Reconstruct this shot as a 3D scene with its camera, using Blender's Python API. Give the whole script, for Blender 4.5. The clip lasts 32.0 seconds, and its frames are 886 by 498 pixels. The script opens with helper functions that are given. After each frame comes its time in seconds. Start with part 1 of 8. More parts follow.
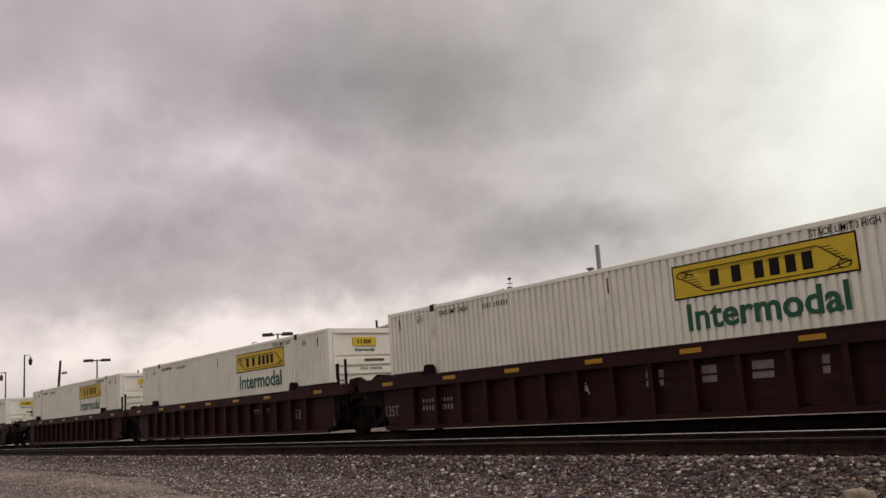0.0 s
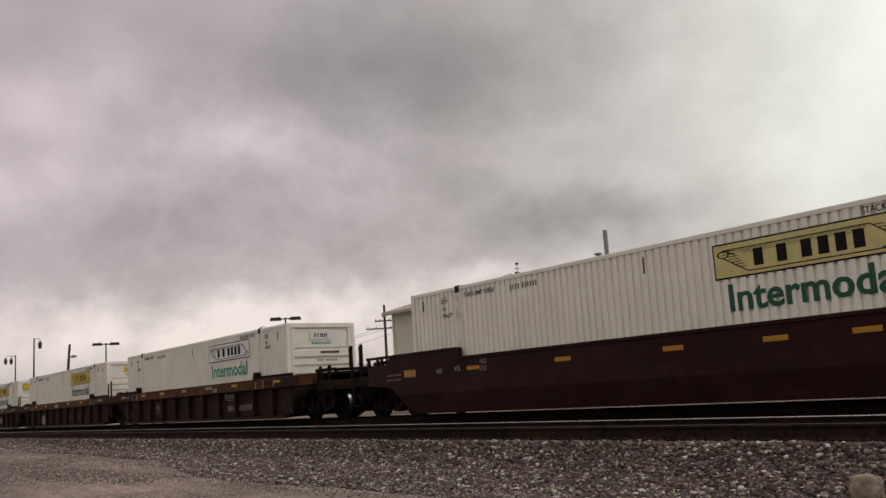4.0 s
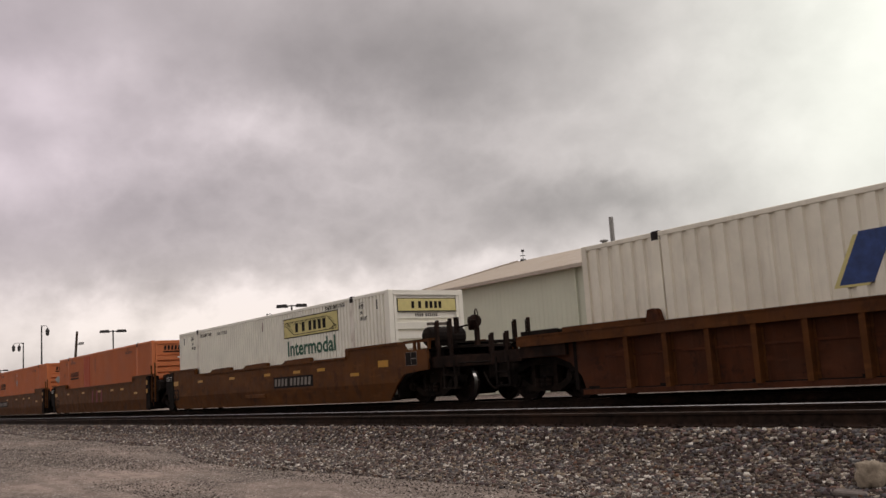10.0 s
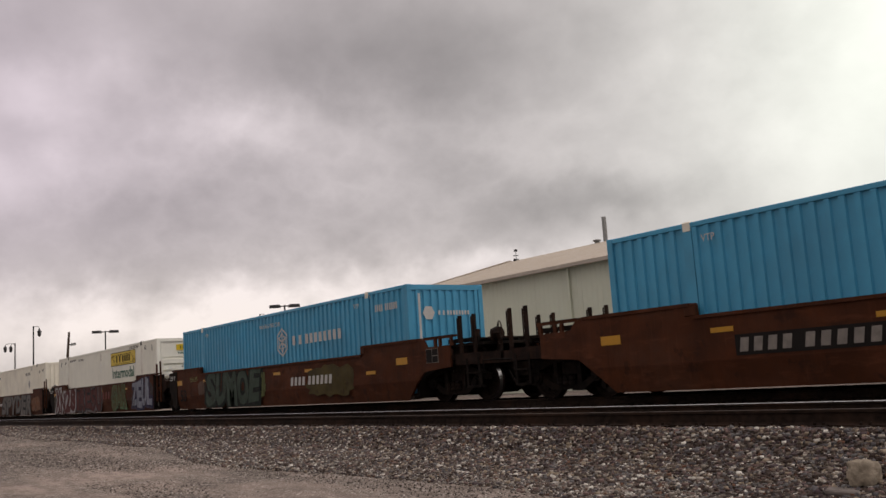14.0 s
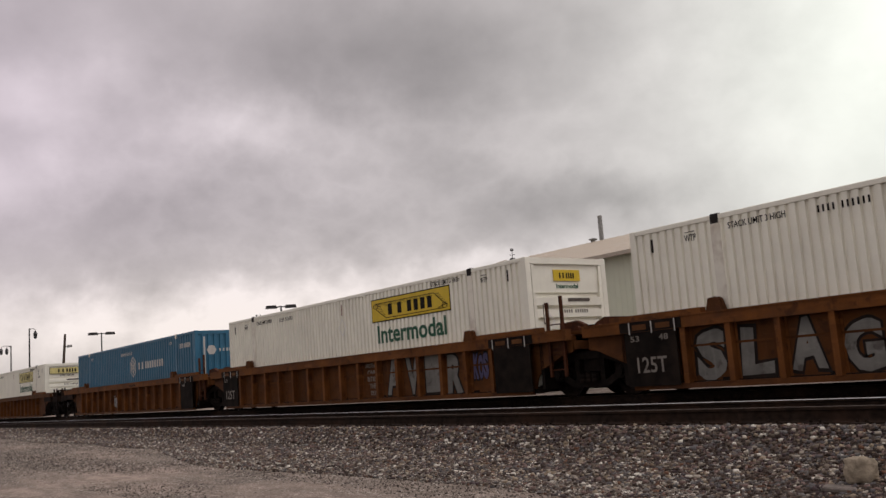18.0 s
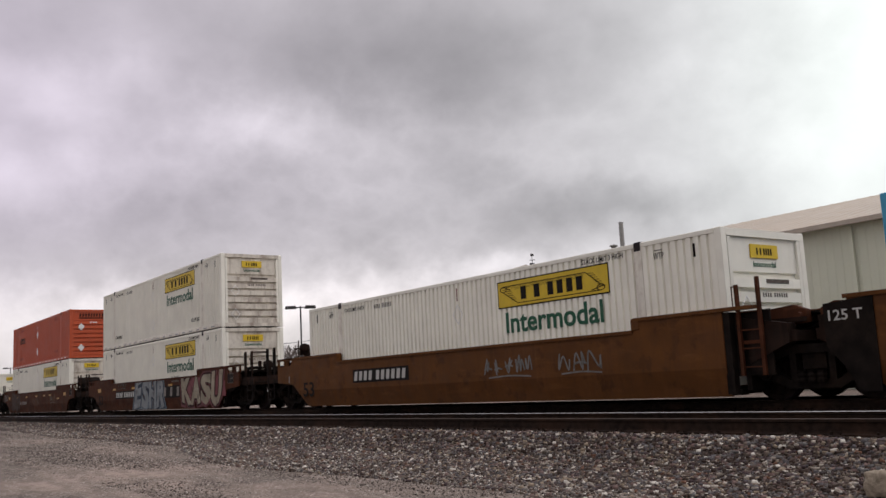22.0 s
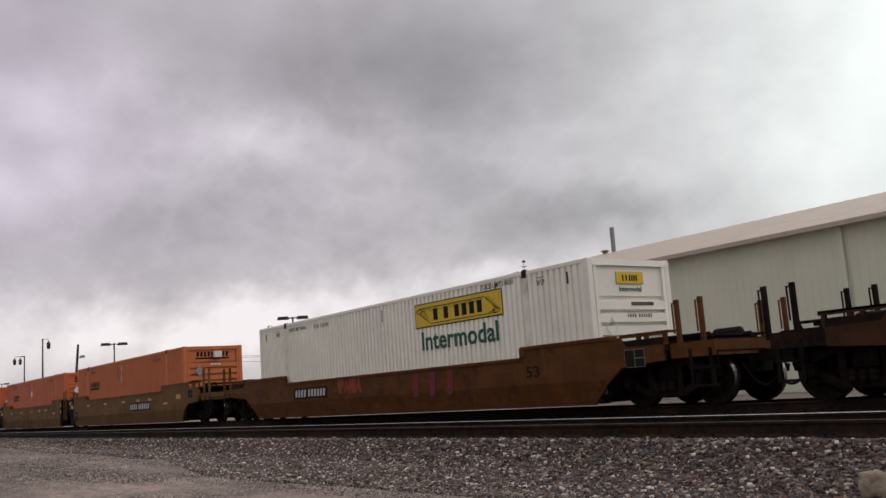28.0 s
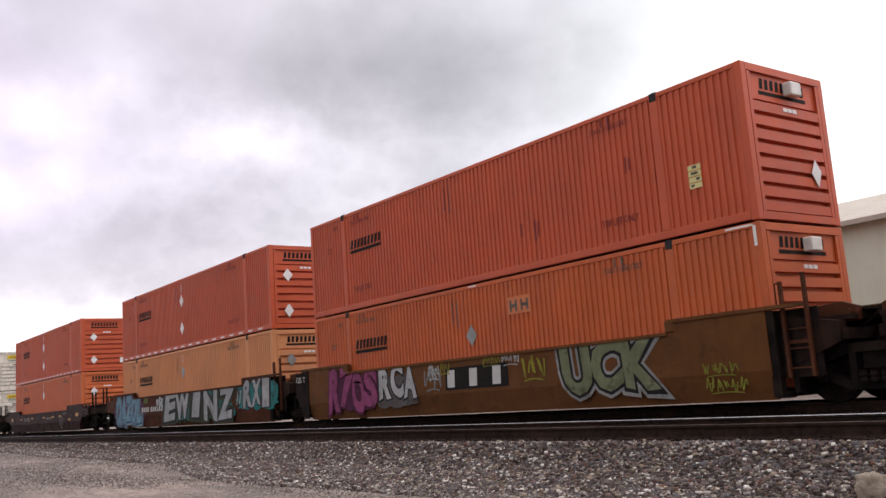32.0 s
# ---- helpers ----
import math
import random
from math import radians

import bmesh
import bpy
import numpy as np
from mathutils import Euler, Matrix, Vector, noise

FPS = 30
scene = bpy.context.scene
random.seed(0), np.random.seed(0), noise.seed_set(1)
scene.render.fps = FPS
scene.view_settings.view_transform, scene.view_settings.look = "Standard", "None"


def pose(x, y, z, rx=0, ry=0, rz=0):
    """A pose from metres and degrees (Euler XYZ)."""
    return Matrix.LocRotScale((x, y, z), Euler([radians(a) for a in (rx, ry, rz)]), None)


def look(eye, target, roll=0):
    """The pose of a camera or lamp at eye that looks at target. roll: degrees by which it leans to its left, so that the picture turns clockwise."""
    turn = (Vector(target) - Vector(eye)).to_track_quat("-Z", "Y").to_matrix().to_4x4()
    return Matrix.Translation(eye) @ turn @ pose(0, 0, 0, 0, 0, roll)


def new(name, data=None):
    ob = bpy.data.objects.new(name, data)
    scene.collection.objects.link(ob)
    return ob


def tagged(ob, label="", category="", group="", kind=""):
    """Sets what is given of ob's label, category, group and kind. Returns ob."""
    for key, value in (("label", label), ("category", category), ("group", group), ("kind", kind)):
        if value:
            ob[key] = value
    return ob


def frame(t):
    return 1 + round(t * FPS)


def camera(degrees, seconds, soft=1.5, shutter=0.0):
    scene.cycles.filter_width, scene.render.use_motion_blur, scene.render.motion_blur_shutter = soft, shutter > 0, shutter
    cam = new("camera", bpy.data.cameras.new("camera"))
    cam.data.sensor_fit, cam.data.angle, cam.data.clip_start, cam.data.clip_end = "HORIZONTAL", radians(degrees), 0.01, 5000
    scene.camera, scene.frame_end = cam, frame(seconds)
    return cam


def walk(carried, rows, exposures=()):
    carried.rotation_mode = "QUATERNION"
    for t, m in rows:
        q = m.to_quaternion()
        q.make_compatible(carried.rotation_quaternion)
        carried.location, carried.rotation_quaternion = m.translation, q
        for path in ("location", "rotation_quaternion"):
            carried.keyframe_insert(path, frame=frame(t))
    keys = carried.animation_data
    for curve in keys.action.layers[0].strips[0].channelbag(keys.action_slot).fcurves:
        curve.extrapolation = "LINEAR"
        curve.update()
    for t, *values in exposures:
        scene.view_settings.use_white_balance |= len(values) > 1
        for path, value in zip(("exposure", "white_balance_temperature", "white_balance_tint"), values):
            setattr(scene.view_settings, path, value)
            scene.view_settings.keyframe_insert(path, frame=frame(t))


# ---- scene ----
FOV = 51.61
CAM_Z = 1.30
# seconds, yaw, pitch, roll of the camera on its stand
CAM_TURNS = [
    (0, 53.14, 9.85, 3.83), (0.5, 53.17, 9.82, 3.71), (1, 53.22, 9.77, 3.73), (1.5, 53.24, 9.73, 3.72),
    (2, 53.29, 9.74, 3.70), (2.5, 53.30, 9.69, 3.68), (3, 53.35, 9.57, 3.58), (3.5, 53.42, 9.31, 3.63),
    (5.5, 54.23, 8.02, 3.47), (6, 54.29, 8.01, 3.46), (6.5, 54.27, 8.04, 3.53), (7, 54.23, 8.07, 3.53),
    (7.5, 54.17, 8.10, 3.43), (8, 54.13, 8.21, 3.65), (8.5, 54.00, 8.21, 3.61), (9, 53.94, 8.18, 3.65),
    (9.5, 53.96, 8.16, 3.67), (10, 53.95, 8.15, 3.65), (10.5, 54.02, 8.16, 3.69), (11, 54.06, 8.20, 3.75),
    (11.5, 53.96, 8.13, 3.62), (12, 53.92, 8.15, 3.68), (12.5, 53.89, 8.20, 3.70), (13, 53.81, 8.24, 3.91),
    (13.5, 53.61, 8.14, 3.89), (14, 53.53, 8.12, 3.78), (14.5, 53.51, 8.17, 3.60), (16.5, 53.56, 8.21, 3.78),
    (17, 53.50, 8.16, 4.09), (17.5, 53.39, 8.13, 4.11), (18, 53.34, 8.09, 4.13), (18.5, 53.36, 8.09, 4.07),
    (19, 53.38, 8.11, 4.39), (19.5, 53.34, 8.11, 4.69), (20, 53.14, 7.75, 4.70), (20.5, 53.62, 7.40, 4.54),
    (21, 53.92, 7.87, 4.03), (21.5, 54.25, 8.12, 3.38), (22, 54.43, 8.38, 2.91), (22.5, 54.50, 8.56, 2.64),
    (23, 54.45, 8.70, 2.83), (23.5, 54.27, 8.82, 2.52), (24, 54.36, 8.96, 2.36), (24.5, 54.49, 9.07, 2.41),
    (25, 54.54, 9.14, 2.61), (25.5, 54.49, 9.20, 3.09), (27.5, 54.06, 8.89, 3.92), (28, 54.05, 8.86, 3.92),
    (28.5, 54.10, 8.81, 3.87), (29, 54.10, 8.71, 3.75), (29.5, 54.17, 8.69, 3.68), (30, 54.26, 8.69, 3.59),
    (30.5, 54.28, 8.81, 3.85), (31, 54.14, 8.88, 3.90), (31.5, 54.00, 8.87, 3.90), (32, 53.85, 9.04, 4.07),
]
EXPOSURES = [(0.0, -0.05, 6750, 10), (1.0, -0.14, 6750, 10), (2.0, -0.22, 6750, 10), (3.5, -0.2, 6750, 10), (5.5, 0.0, 6750, 10), (18.0, 0.0, 6600, 10), (19.0, 0.03, 6550, 10), (19.9, 0.52, 6450, 10), (21.1, 0.60, 6450, 10), (22.0, 0.14, 6250, 10), (25.0, 0.0, 6250, 10), (28.0, 0.0, 6250, 10), (29.0, 0.12, 6200, 10), (30.0, 0.46, 6100, 10), (31.0, 0.57, 6100, 10), (32.0, 0.74, 6100, 10)]
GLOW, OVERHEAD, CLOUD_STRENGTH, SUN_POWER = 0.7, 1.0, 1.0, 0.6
CLOUD_SHIFT = (0.0, 0.0, 0.0)
ROCK = (-4.41, 7.72)
cam = camera(FOV, 32.0, soft=1.5)
walk(cam, [(t, pose(0, 0, CAM_Z, 90 + p, r, y)) for t, y, p, r in CAM_TURNS],
     exposures=EXPOSURES)

# ---------------- plan (metres) ----------------
RT = 0.72            # top of rail
NEAR_Y = 9.95        # centre of the empty track
TRAIN_Y = 15.09      # centre of the train's track
GAUGE = 0.752        # half distance between rail centres
SHED_Y = 29.0        # long wall of the metal building


def ground_z(x, y):
    """The lot in front lies low and climbs to the west; behind the tracks it is almost level with the ties."""
    front = float(np.interp(-x, (-20, 0, 5, 8, 12, 29, 65, 90), (-0.05, -0.02, 0.05, 0.11, 0.18, 0.28, 0.50, 0.52)))
    k = min(1.0, max(0.0, (y - 8.2) / 1.2))
    k = k * k * (3 - 2 * k)
    return front * (1 - k) + 0.44 * k


# ---------------- sky and sun ----------------
world = bpy.data.worlds.new("overcast_sky")
scene.world = world
world.use_nodes = True
wn, wl = world.node_tree.nodes, world.node_tree.links
wn.clear()


def wmath(op, a, b=None, c=None):
    n = wn.new("ShaderNodeMath")
    n.operation = op
    for i, v in enumerate((a, b, c)):
        if v is None:
            continue
        if isinstance(v, (int, float)):
            n.inputs[i].default_value = v
        else:
            wl.new(v, n.inputs[i])
    return n.outputs[0]


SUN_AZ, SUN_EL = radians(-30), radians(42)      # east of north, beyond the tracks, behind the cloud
sky_tc = wn.new("ShaderNodeTexCoord")
sky_dir = sky_tc.outputs["Generated"]
sep = wn.new("ShaderNodeSeparateXYZ")
wl.new(sky_dir, sep.inputs[0])
up = wmath("MAXIMUM", sep.outputs[2], 0.0)


def cloud_noise(vector, scale, detail, rough, distort, shift):
    mp = wn.new("ShaderNodeMapping")
    mp.inputs["Location"].default_value = shift
    wl.new(vector, mp.inputs[0])
    n = wn.new("ShaderNodeTexNoise")
    wl.new(mp.outputs[0], n.inputs["Vector"])
    for k, v in (("Scale", scale), ("Detail", detail), ("Roughness", rough), ("Distortion", distort)):
        n.inputs[k].default_value = v
    return n.outputs[0]


def smooth(value, lo, hi):
    n = wn.new("ShaderNodeMapRange")
    n.interpolation_type = "SMOOTHSTEP"
    n.inputs[1].default_value, n.inputs[2].default_value = lo, hi
    wl.new(value, n.inputs[0])
    return n.outputs[0]


# bearing (degrees west of north) and elevation of every direction, wandering a little with the wind
warp = cloud_noise(sky_dir, 4.5, 6.0, 0.6, 0.0, (5.3, 0.2, 1.1))
warp_b = cloud_noise(sky_dir, 5.5, 6.0, 0.6, 0.0, (0.7, 4.4, 2.9))
true_bearing = wmath("MULTIPLY", wmath("ARCTAN2", wmath("MULTIPLY", sep.outputs[0], -1.0), sep.outputs[1]), 57.2958)
true_elev = wmath("MULTIPLY", wmath("ARCSINE", sep.outputs[2]), 57.2958)
bearing = wmath("ADD", true_bearing, wmath("MULTIPLY", wmath("SUBTRACT", warp, 0.5), 17.0))
elev = wmath("ADD", true_elev, wmath("MULTIPLY", wmath("SUBTRACT", warp_b, 0.5), 7.5))


def mass(az, el, wide, tall):
    """A soft-edged mass of cloud."""
    a = wmath("DIVIDE", wmath("SUBTRACT", bearing, az), wide)
    b = wmath("DIVIDE", wmath("SUBTRACT", elev, el), tall)
    return wmath("EXPONENT", wmath("MULTIPLY", wmath("ADD", wmath("MULTIPLY", a, a), wmath("MULTIPLY", b, b)), -1.0))


stretch = wn.new("ShaderNodeMapping")
stretch.inputs["Scale"].default_value = (1.0, 1.0, 1.45)
wl.new(sky_dir, stretch.inputs[0])
deck = cloud_noise(stretch.outputs[0], 3.4, 5.0, 0.50, 0.1, CLOUD_SHIFT)
puffs = cloud_noise(stretch.outputs[0], 9.0, 5.0, 0.52, 0.1, (3.1, 1.7, 0.4))
billow = wmath("ABSOLUTE", wmath("SUBTRACT", cloud_noise(stretch.outputs[0], 11.0, 5.0, 0.55, 0.0, (1.4, 6.2, 0.9)), 0.5))
tone = wmath("ADD", 0.735, wmath("ADD", wmath("MULTIPLY", wmath("SUBTRACT", deck, 0.5), 0.16), wmath("MULTIPLY", wmath("SUBTRACT", puffs, 0.5), 0.15)))
CLOUD_MASSES = ((59, 20.5, 11, 3.6, -0.10), (49, 17.5, 7, 4, -0.03), (75, 24, 7, 2.5, -0.02), (77, 18.8, 8, 2.2, 0.10), (65, 15.9, 4, 1.6, 0.075),
                (59, 16.0, 4, 1.6, 0.05), (46.5, 14, 5, 1.8, 0.05), (77.6, 13.4, 5, 2.4, 0.10), (69, 10.6, 11, 2.6, -0.03), (44, 10.4, 6.5, 1.5, -0.11),
                (27, 14, 12, 16, 0.22), (73, 5.0, 17, 2.0, 0.25), (65, 7.6, 4, 0.9, 0.04), (51, 6.6, 9, 1.0, 0.10), (62, 10.5, 6, 2.0, -0.03), (95, 8, 12, 9, 0.08))
for az, el, wide, tall, amount in CLOUD_MASSES:
    tone = wmath("ADD", tone, wmath("MULTIPLY", mass(az, el, wide, tall), amount))
# small clouds against the bright breaks above the horizon
tone = wmath("ADD", tone, wmath("MULTIPLY", wmath("MULTIPLY", wmath("SUBTRACT", puffs, 0.5), mass(66, 5.6, 20, 2.2)), 0.45))
tone = wmath("ADD", tone, wmath("MULTIPLY", wmath("MULTIPLY", wmath("SUBTRACT", 0.09, billow), wmath("ADD", mass(60, 13, 22, 6.5), mass(66, 6.5, 18, 2.6))), 0.30))
tone = wmath("MINIMUM", wmath("MAXIMUM", tone, 0.45), 0.97)
tone_lin = wmath("POWER", tone, 2.2)
# mauve in the west, cream in the breaks low down, a greenish white towards the hidden sun


def cloud_mix(fac, a, b):
    n = wn.new("ShaderNodeMix")
    n.data_type = "RGBA"
    for k, v in ((0, fac), (6, a), (7, b)):
        if isinstance(v, tuple):
            n.inputs[k].default_value = (*v, 1)
        else:
            wl.new(v, n.inputs[k])
    return n.outputs[2]


def tint_mass(az, el, wide, tall):
    a = wmath("DIVIDE", wmath("SUBTRACT", true_bearing, az), wide)
    b = wmath("DIVIDE", wmath("SUBTRACT", true_elev, el), tall)
    return wmath("EXPONENT", wmath("MULTIPLY", wmath("ADD", wmath("MULTIPLY", a, a), wmath("MULTIPLY", b, b)), -1.0))


tint = cloud_mix(tint_mass(86, 16, 22, 16), (1.058, 0.984, 0.995), (1.092, 0.958, 1.070))
tint = cloud_mix(tint_mass(24, 16, 17, 22), tint, (0.980, 1.012, 0.940))
tint = cloud_mix(tint_mass(68, 3, 26, 5), tint, (1.085, 0.988, 0.945))
ramp = wn.new("ShaderNodeMix")
ramp.data_type = "RGBA"
wl.new(tone_lin, ramp.inputs[0])
ramp.inputs[6].default_value = (0, 0, 0, 1)
wl.new(tint, ramp.inputs[7])
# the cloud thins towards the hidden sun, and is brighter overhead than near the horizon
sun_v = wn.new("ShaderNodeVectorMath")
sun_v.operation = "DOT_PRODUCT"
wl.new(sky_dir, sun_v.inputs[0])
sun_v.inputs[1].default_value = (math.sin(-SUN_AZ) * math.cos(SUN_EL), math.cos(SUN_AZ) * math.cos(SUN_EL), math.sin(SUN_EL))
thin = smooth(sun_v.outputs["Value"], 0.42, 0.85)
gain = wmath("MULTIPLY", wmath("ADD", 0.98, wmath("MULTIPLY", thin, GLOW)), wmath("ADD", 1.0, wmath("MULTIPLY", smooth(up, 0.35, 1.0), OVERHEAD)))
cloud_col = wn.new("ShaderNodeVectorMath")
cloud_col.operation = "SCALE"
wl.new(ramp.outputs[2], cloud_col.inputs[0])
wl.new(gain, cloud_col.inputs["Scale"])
sky_tex = wn.new("ShaderNodeTexSky")
sky_tex.sky_type = "NISHITA"
sky_tex.sun_disc = False
sky_tex.sun_elevation, sky_tex.sun_rotation = SUN_EL, -SUN_AZ
bg_sky, bg_cloud = wn.new("ShaderNodeBackground"), wn.new("ShaderNodeBackground")
wl.new(sky_tex.outputs[0], bg_sky.inputs[0])
bg_sky.inputs[1].default_value = 0.05
wl.new(cloud_col.outputs[0], bg_cloud.inputs[0])
bg_cloud.inputs[1].default_value = CLOUD_STRENGTH
mix = wn.new("ShaderNodeMixShader")
mix.inputs[0].default_value = 0.95
wl.new(bg_sky.outputs[0], mix.inputs[1])
wl.new(bg_cloud.outputs[0], mix.inputs[2])
wout = wn.new("ShaderNodeOutputWorld")
wl.new(mix.outputs[0], wout.inputs[0])

sun_data = bpy.data.lights.new("sun", "SUN")
sun_data.energy, sun_data.angle, sun_data.color = SUN_POWER, radians(25), (1.0, 0.965, 0.92)
sun = new("sun", sun_data)
sun.matrix_world = look((60 * math.sin(-SUN_AZ) * math.cos(SUN_EL), 60 * math.cos(SUN_AZ) * math.cos(SUN_EL), 60 * math.sin(SUN_EL)), (0, 0, 0))


# ---------------- materials ----------------
def surface(name, base, rough=0.6, metal=0.0, var=0.12, grain=6.0, fine=60.0, dirt=None, dirt_amount=0.0, dirt_scale=(1, 1, 1),
            bump=0.0, bump_scale=120.0, random=0.0, streak=0.0, spec=0.35, worn=0.0):
    """A worn surface: colour varied at two scales, dirt in patches or vertical streaks, fine relief."""
    m = bpy.data.materials.new(name)
    m.use_nodes = True
    n, l = m.node_tree.nodes, m.node_tree.links
    b = n["Principled BSDF"]
    b.inputs["Roughness"].default_value = rough
    b.inputs["Metallic"].default_value = metal
    b.inputs["Specular IOR Level"].default_value = spec
    tc = n.new("ShaderNodeTexCoord")
    info = n.new("ShaderNodeObjectInfo")
    off = n.new("ShaderNodeVectorMath")
    off.operation = "SCALE"
    off.inputs[0].default_value = (37.0, 11.0, 5.0)
    l.new(info.outputs["Random"], off.inputs["Scale"])
    co = n.new("ShaderNodeVectorMath")
    co.operation = "ADD"
    l.new(tc.outputs["Object"], co.inputs[0])
    l.new(off.outputs[0], co.inputs[1])

    def noise_at(scale, detail, stretch=(1, 1, 1)):
        mp = n.new("ShaderNodeMapping")
        mp.inputs["Scale"].default_value = stretch
        l.new(co.outputs[0], mp.inputs[0])
        t = n.new("ShaderNodeTexNoise")
        t.inputs["Scale"].default_value, t.inputs["Detail"].default_value = scale, detail
        t.inputs["Roughness"].default_value = 0.6
        l.new(mp.outputs[0], t.inputs["Vector"])
        return t.outputs[0]

    def remap(sock, a0, a1, b0, b1):
        r = n.new("ShaderNodeMapRange")
        r.inputs[1].default_value, r.inputs[2].default_value, r.inputs[3].default_value, r.inputs[4].default_value = a0, a1, b0, b1
        l.new(sock, r.inputs[0])
        return r.outputs[0]

    def mixc(fac, a, c):
        x = n.new("ShaderNodeMix")
        x.data_type = "RGBA"
        for i, v in ((0, fac), (6, a), (7, c)):
            if isinstance(v, (int, float, tuple)):
                x.inputs[i].default_value = v if not isinstance(v, tuple) else (*v[:3], 1)
            else:
                l.new(v, x.inputs[i])
        return x.outputs[2]

    dark = tuple(c * (1 - 2.2 * var) for c in base)
    light = tuple(min(0.95, c * (1 + 1.3 * var)) for c in base)
    col = mixc(remap(noise_at(grain, 5), 0.3, 0.7, 0, 1), dark, light)
    col = mixc(remap(noise_at(fine, 3), 0.35, 0.75, 0, 0.35), col, dark)
    if random:
        hs = n.new("ShaderNodeHueSaturation")
        l.new(remap(info.outputs["Random"], 0, 1, 1 - random, 1 + random), hs.inputs["Value"])
        l.new(col, hs.inputs["Color"])
        col = hs.outputs[0]
    if dirt:
        col = mixc(remap(noise_at(1.0, 7, dirt_scale), 0.48, 0.72, 0, dirt_amount), col, dirt)
    if streak:
        col = mixc(remap(noise_at(1.0, 4, (7, 7, 0.35)), 0.55, 0.8, 0, streak), col, dirt or (0.1, 0.07, 0.05))
    if worn:
        # broad grimy areas, faded patches, runs of rust and soot, scuffs, peeled spots
        col = mixc(remap(noise_at(0.5, 7, (1, 1, 1.6)), 0.36, 0.66, 0, worn * 1.1), col, tuple(c * 0.50 for c in base))
        col = mixc(remap(noise_at(0.7, 8, (0.7, 0.7, 1.3)), 0.50, 0.70, 0, worn * 0.8), col, tuple(min(0.5, c * 1.7 + 0.004) for c in base))
        col = mixc(remap(noise_at(1.0, 6, (5.0, 5.0, 0.5)), 0.52, 0.74, 0, worn * 0.9), col, tuple(c * 0.42 for c in base))
        col = mixc(remap(noise_at(1.0, 6, (9.0, 9.0, 0.7)), 0.58, 0.74, 0, worn * 0.6), col, tuple(min(0.5, c * 1.5 + 0.01) for c in base))
        col = mixc(remap(noise_at(1.0, 7, (1.3, 1.3, 6.0)), 0.57, 0.72, 0, worn * 0.6), col, tuple(min(0.5, c * 2.0 + 0.008) for c in base))
        col = mixc(remap(noise_at(2.6, 9), 0.575, 0.64, 0, worn), col, (0.024, 0.0100, 0.0065))
    l.new(col, b.inputs["Base Color"])
    l.new(remap(noise_at(grain * 2, 4), 0.3, 0.7, max(0, rough - 0.1), min(1, rough + 0.1)), b.inputs["Roughness"])
    if bump:
        bp = n.new("ShaderNodeBump")
        bp.inputs["Strength"].default_value = bump
        bp.inputs["Distance"].default_value = 0.02
        l.new(noise_at(bump_scale, 4), bp.inputs["Height"])
        l.new(bp.outputs[0], b.inputs["Normal"])
    return m


def pebbles(name, stops, rough=0.85):
    """Loose stones: each island takes its own colour."""
    m = bpy.data.materials.new(name)
    m.use_nodes = True
    n, l = m.node_tree.nodes, m.node_tree.links
    b = n["Principled BSDF"]
    geo = n.new("ShaderNodeNewGeometry")
    r = n.new("ShaderNodeValToRGB")
    r.color_ramp.interpolation = "CONSTANT"
    while len(r.color_ramp.elements) < len(stops):
        r.color_ramp.elements.new(0.5)
    for e, (p, c) in zip(r.color_ramp.elements, stops):
        e.position, e.color = p, (*c, 1)
    l.new(geo.outputs["Random Per Island"], r.inputs[0])
    tc = n.new("ShaderNodeTexCoord")
    t = n.new("ShaderNodeTexNoise")
    t.inputs["Scale"].default_value = 45.0
    l.new(tc.outputs["Object"], t.inputs["Vector"])
    mx = n.new("ShaderNodeMix")
    mx.data_type, mx.blend_type = "RGBA", "MULTIPLY"
    mx.inputs[0].default_value = 0.5
    l.new(r.outputs[0], mx.inputs[6])
    l.new(t.outputs[0], mx.inputs[7])
    l.new(mx.outputs[2], b.inputs["Base Color"])
    b.inputs["Roughness"].default_value = rough
    b.inputs["Specular IOR Level"].default_value = 0.15
    return m


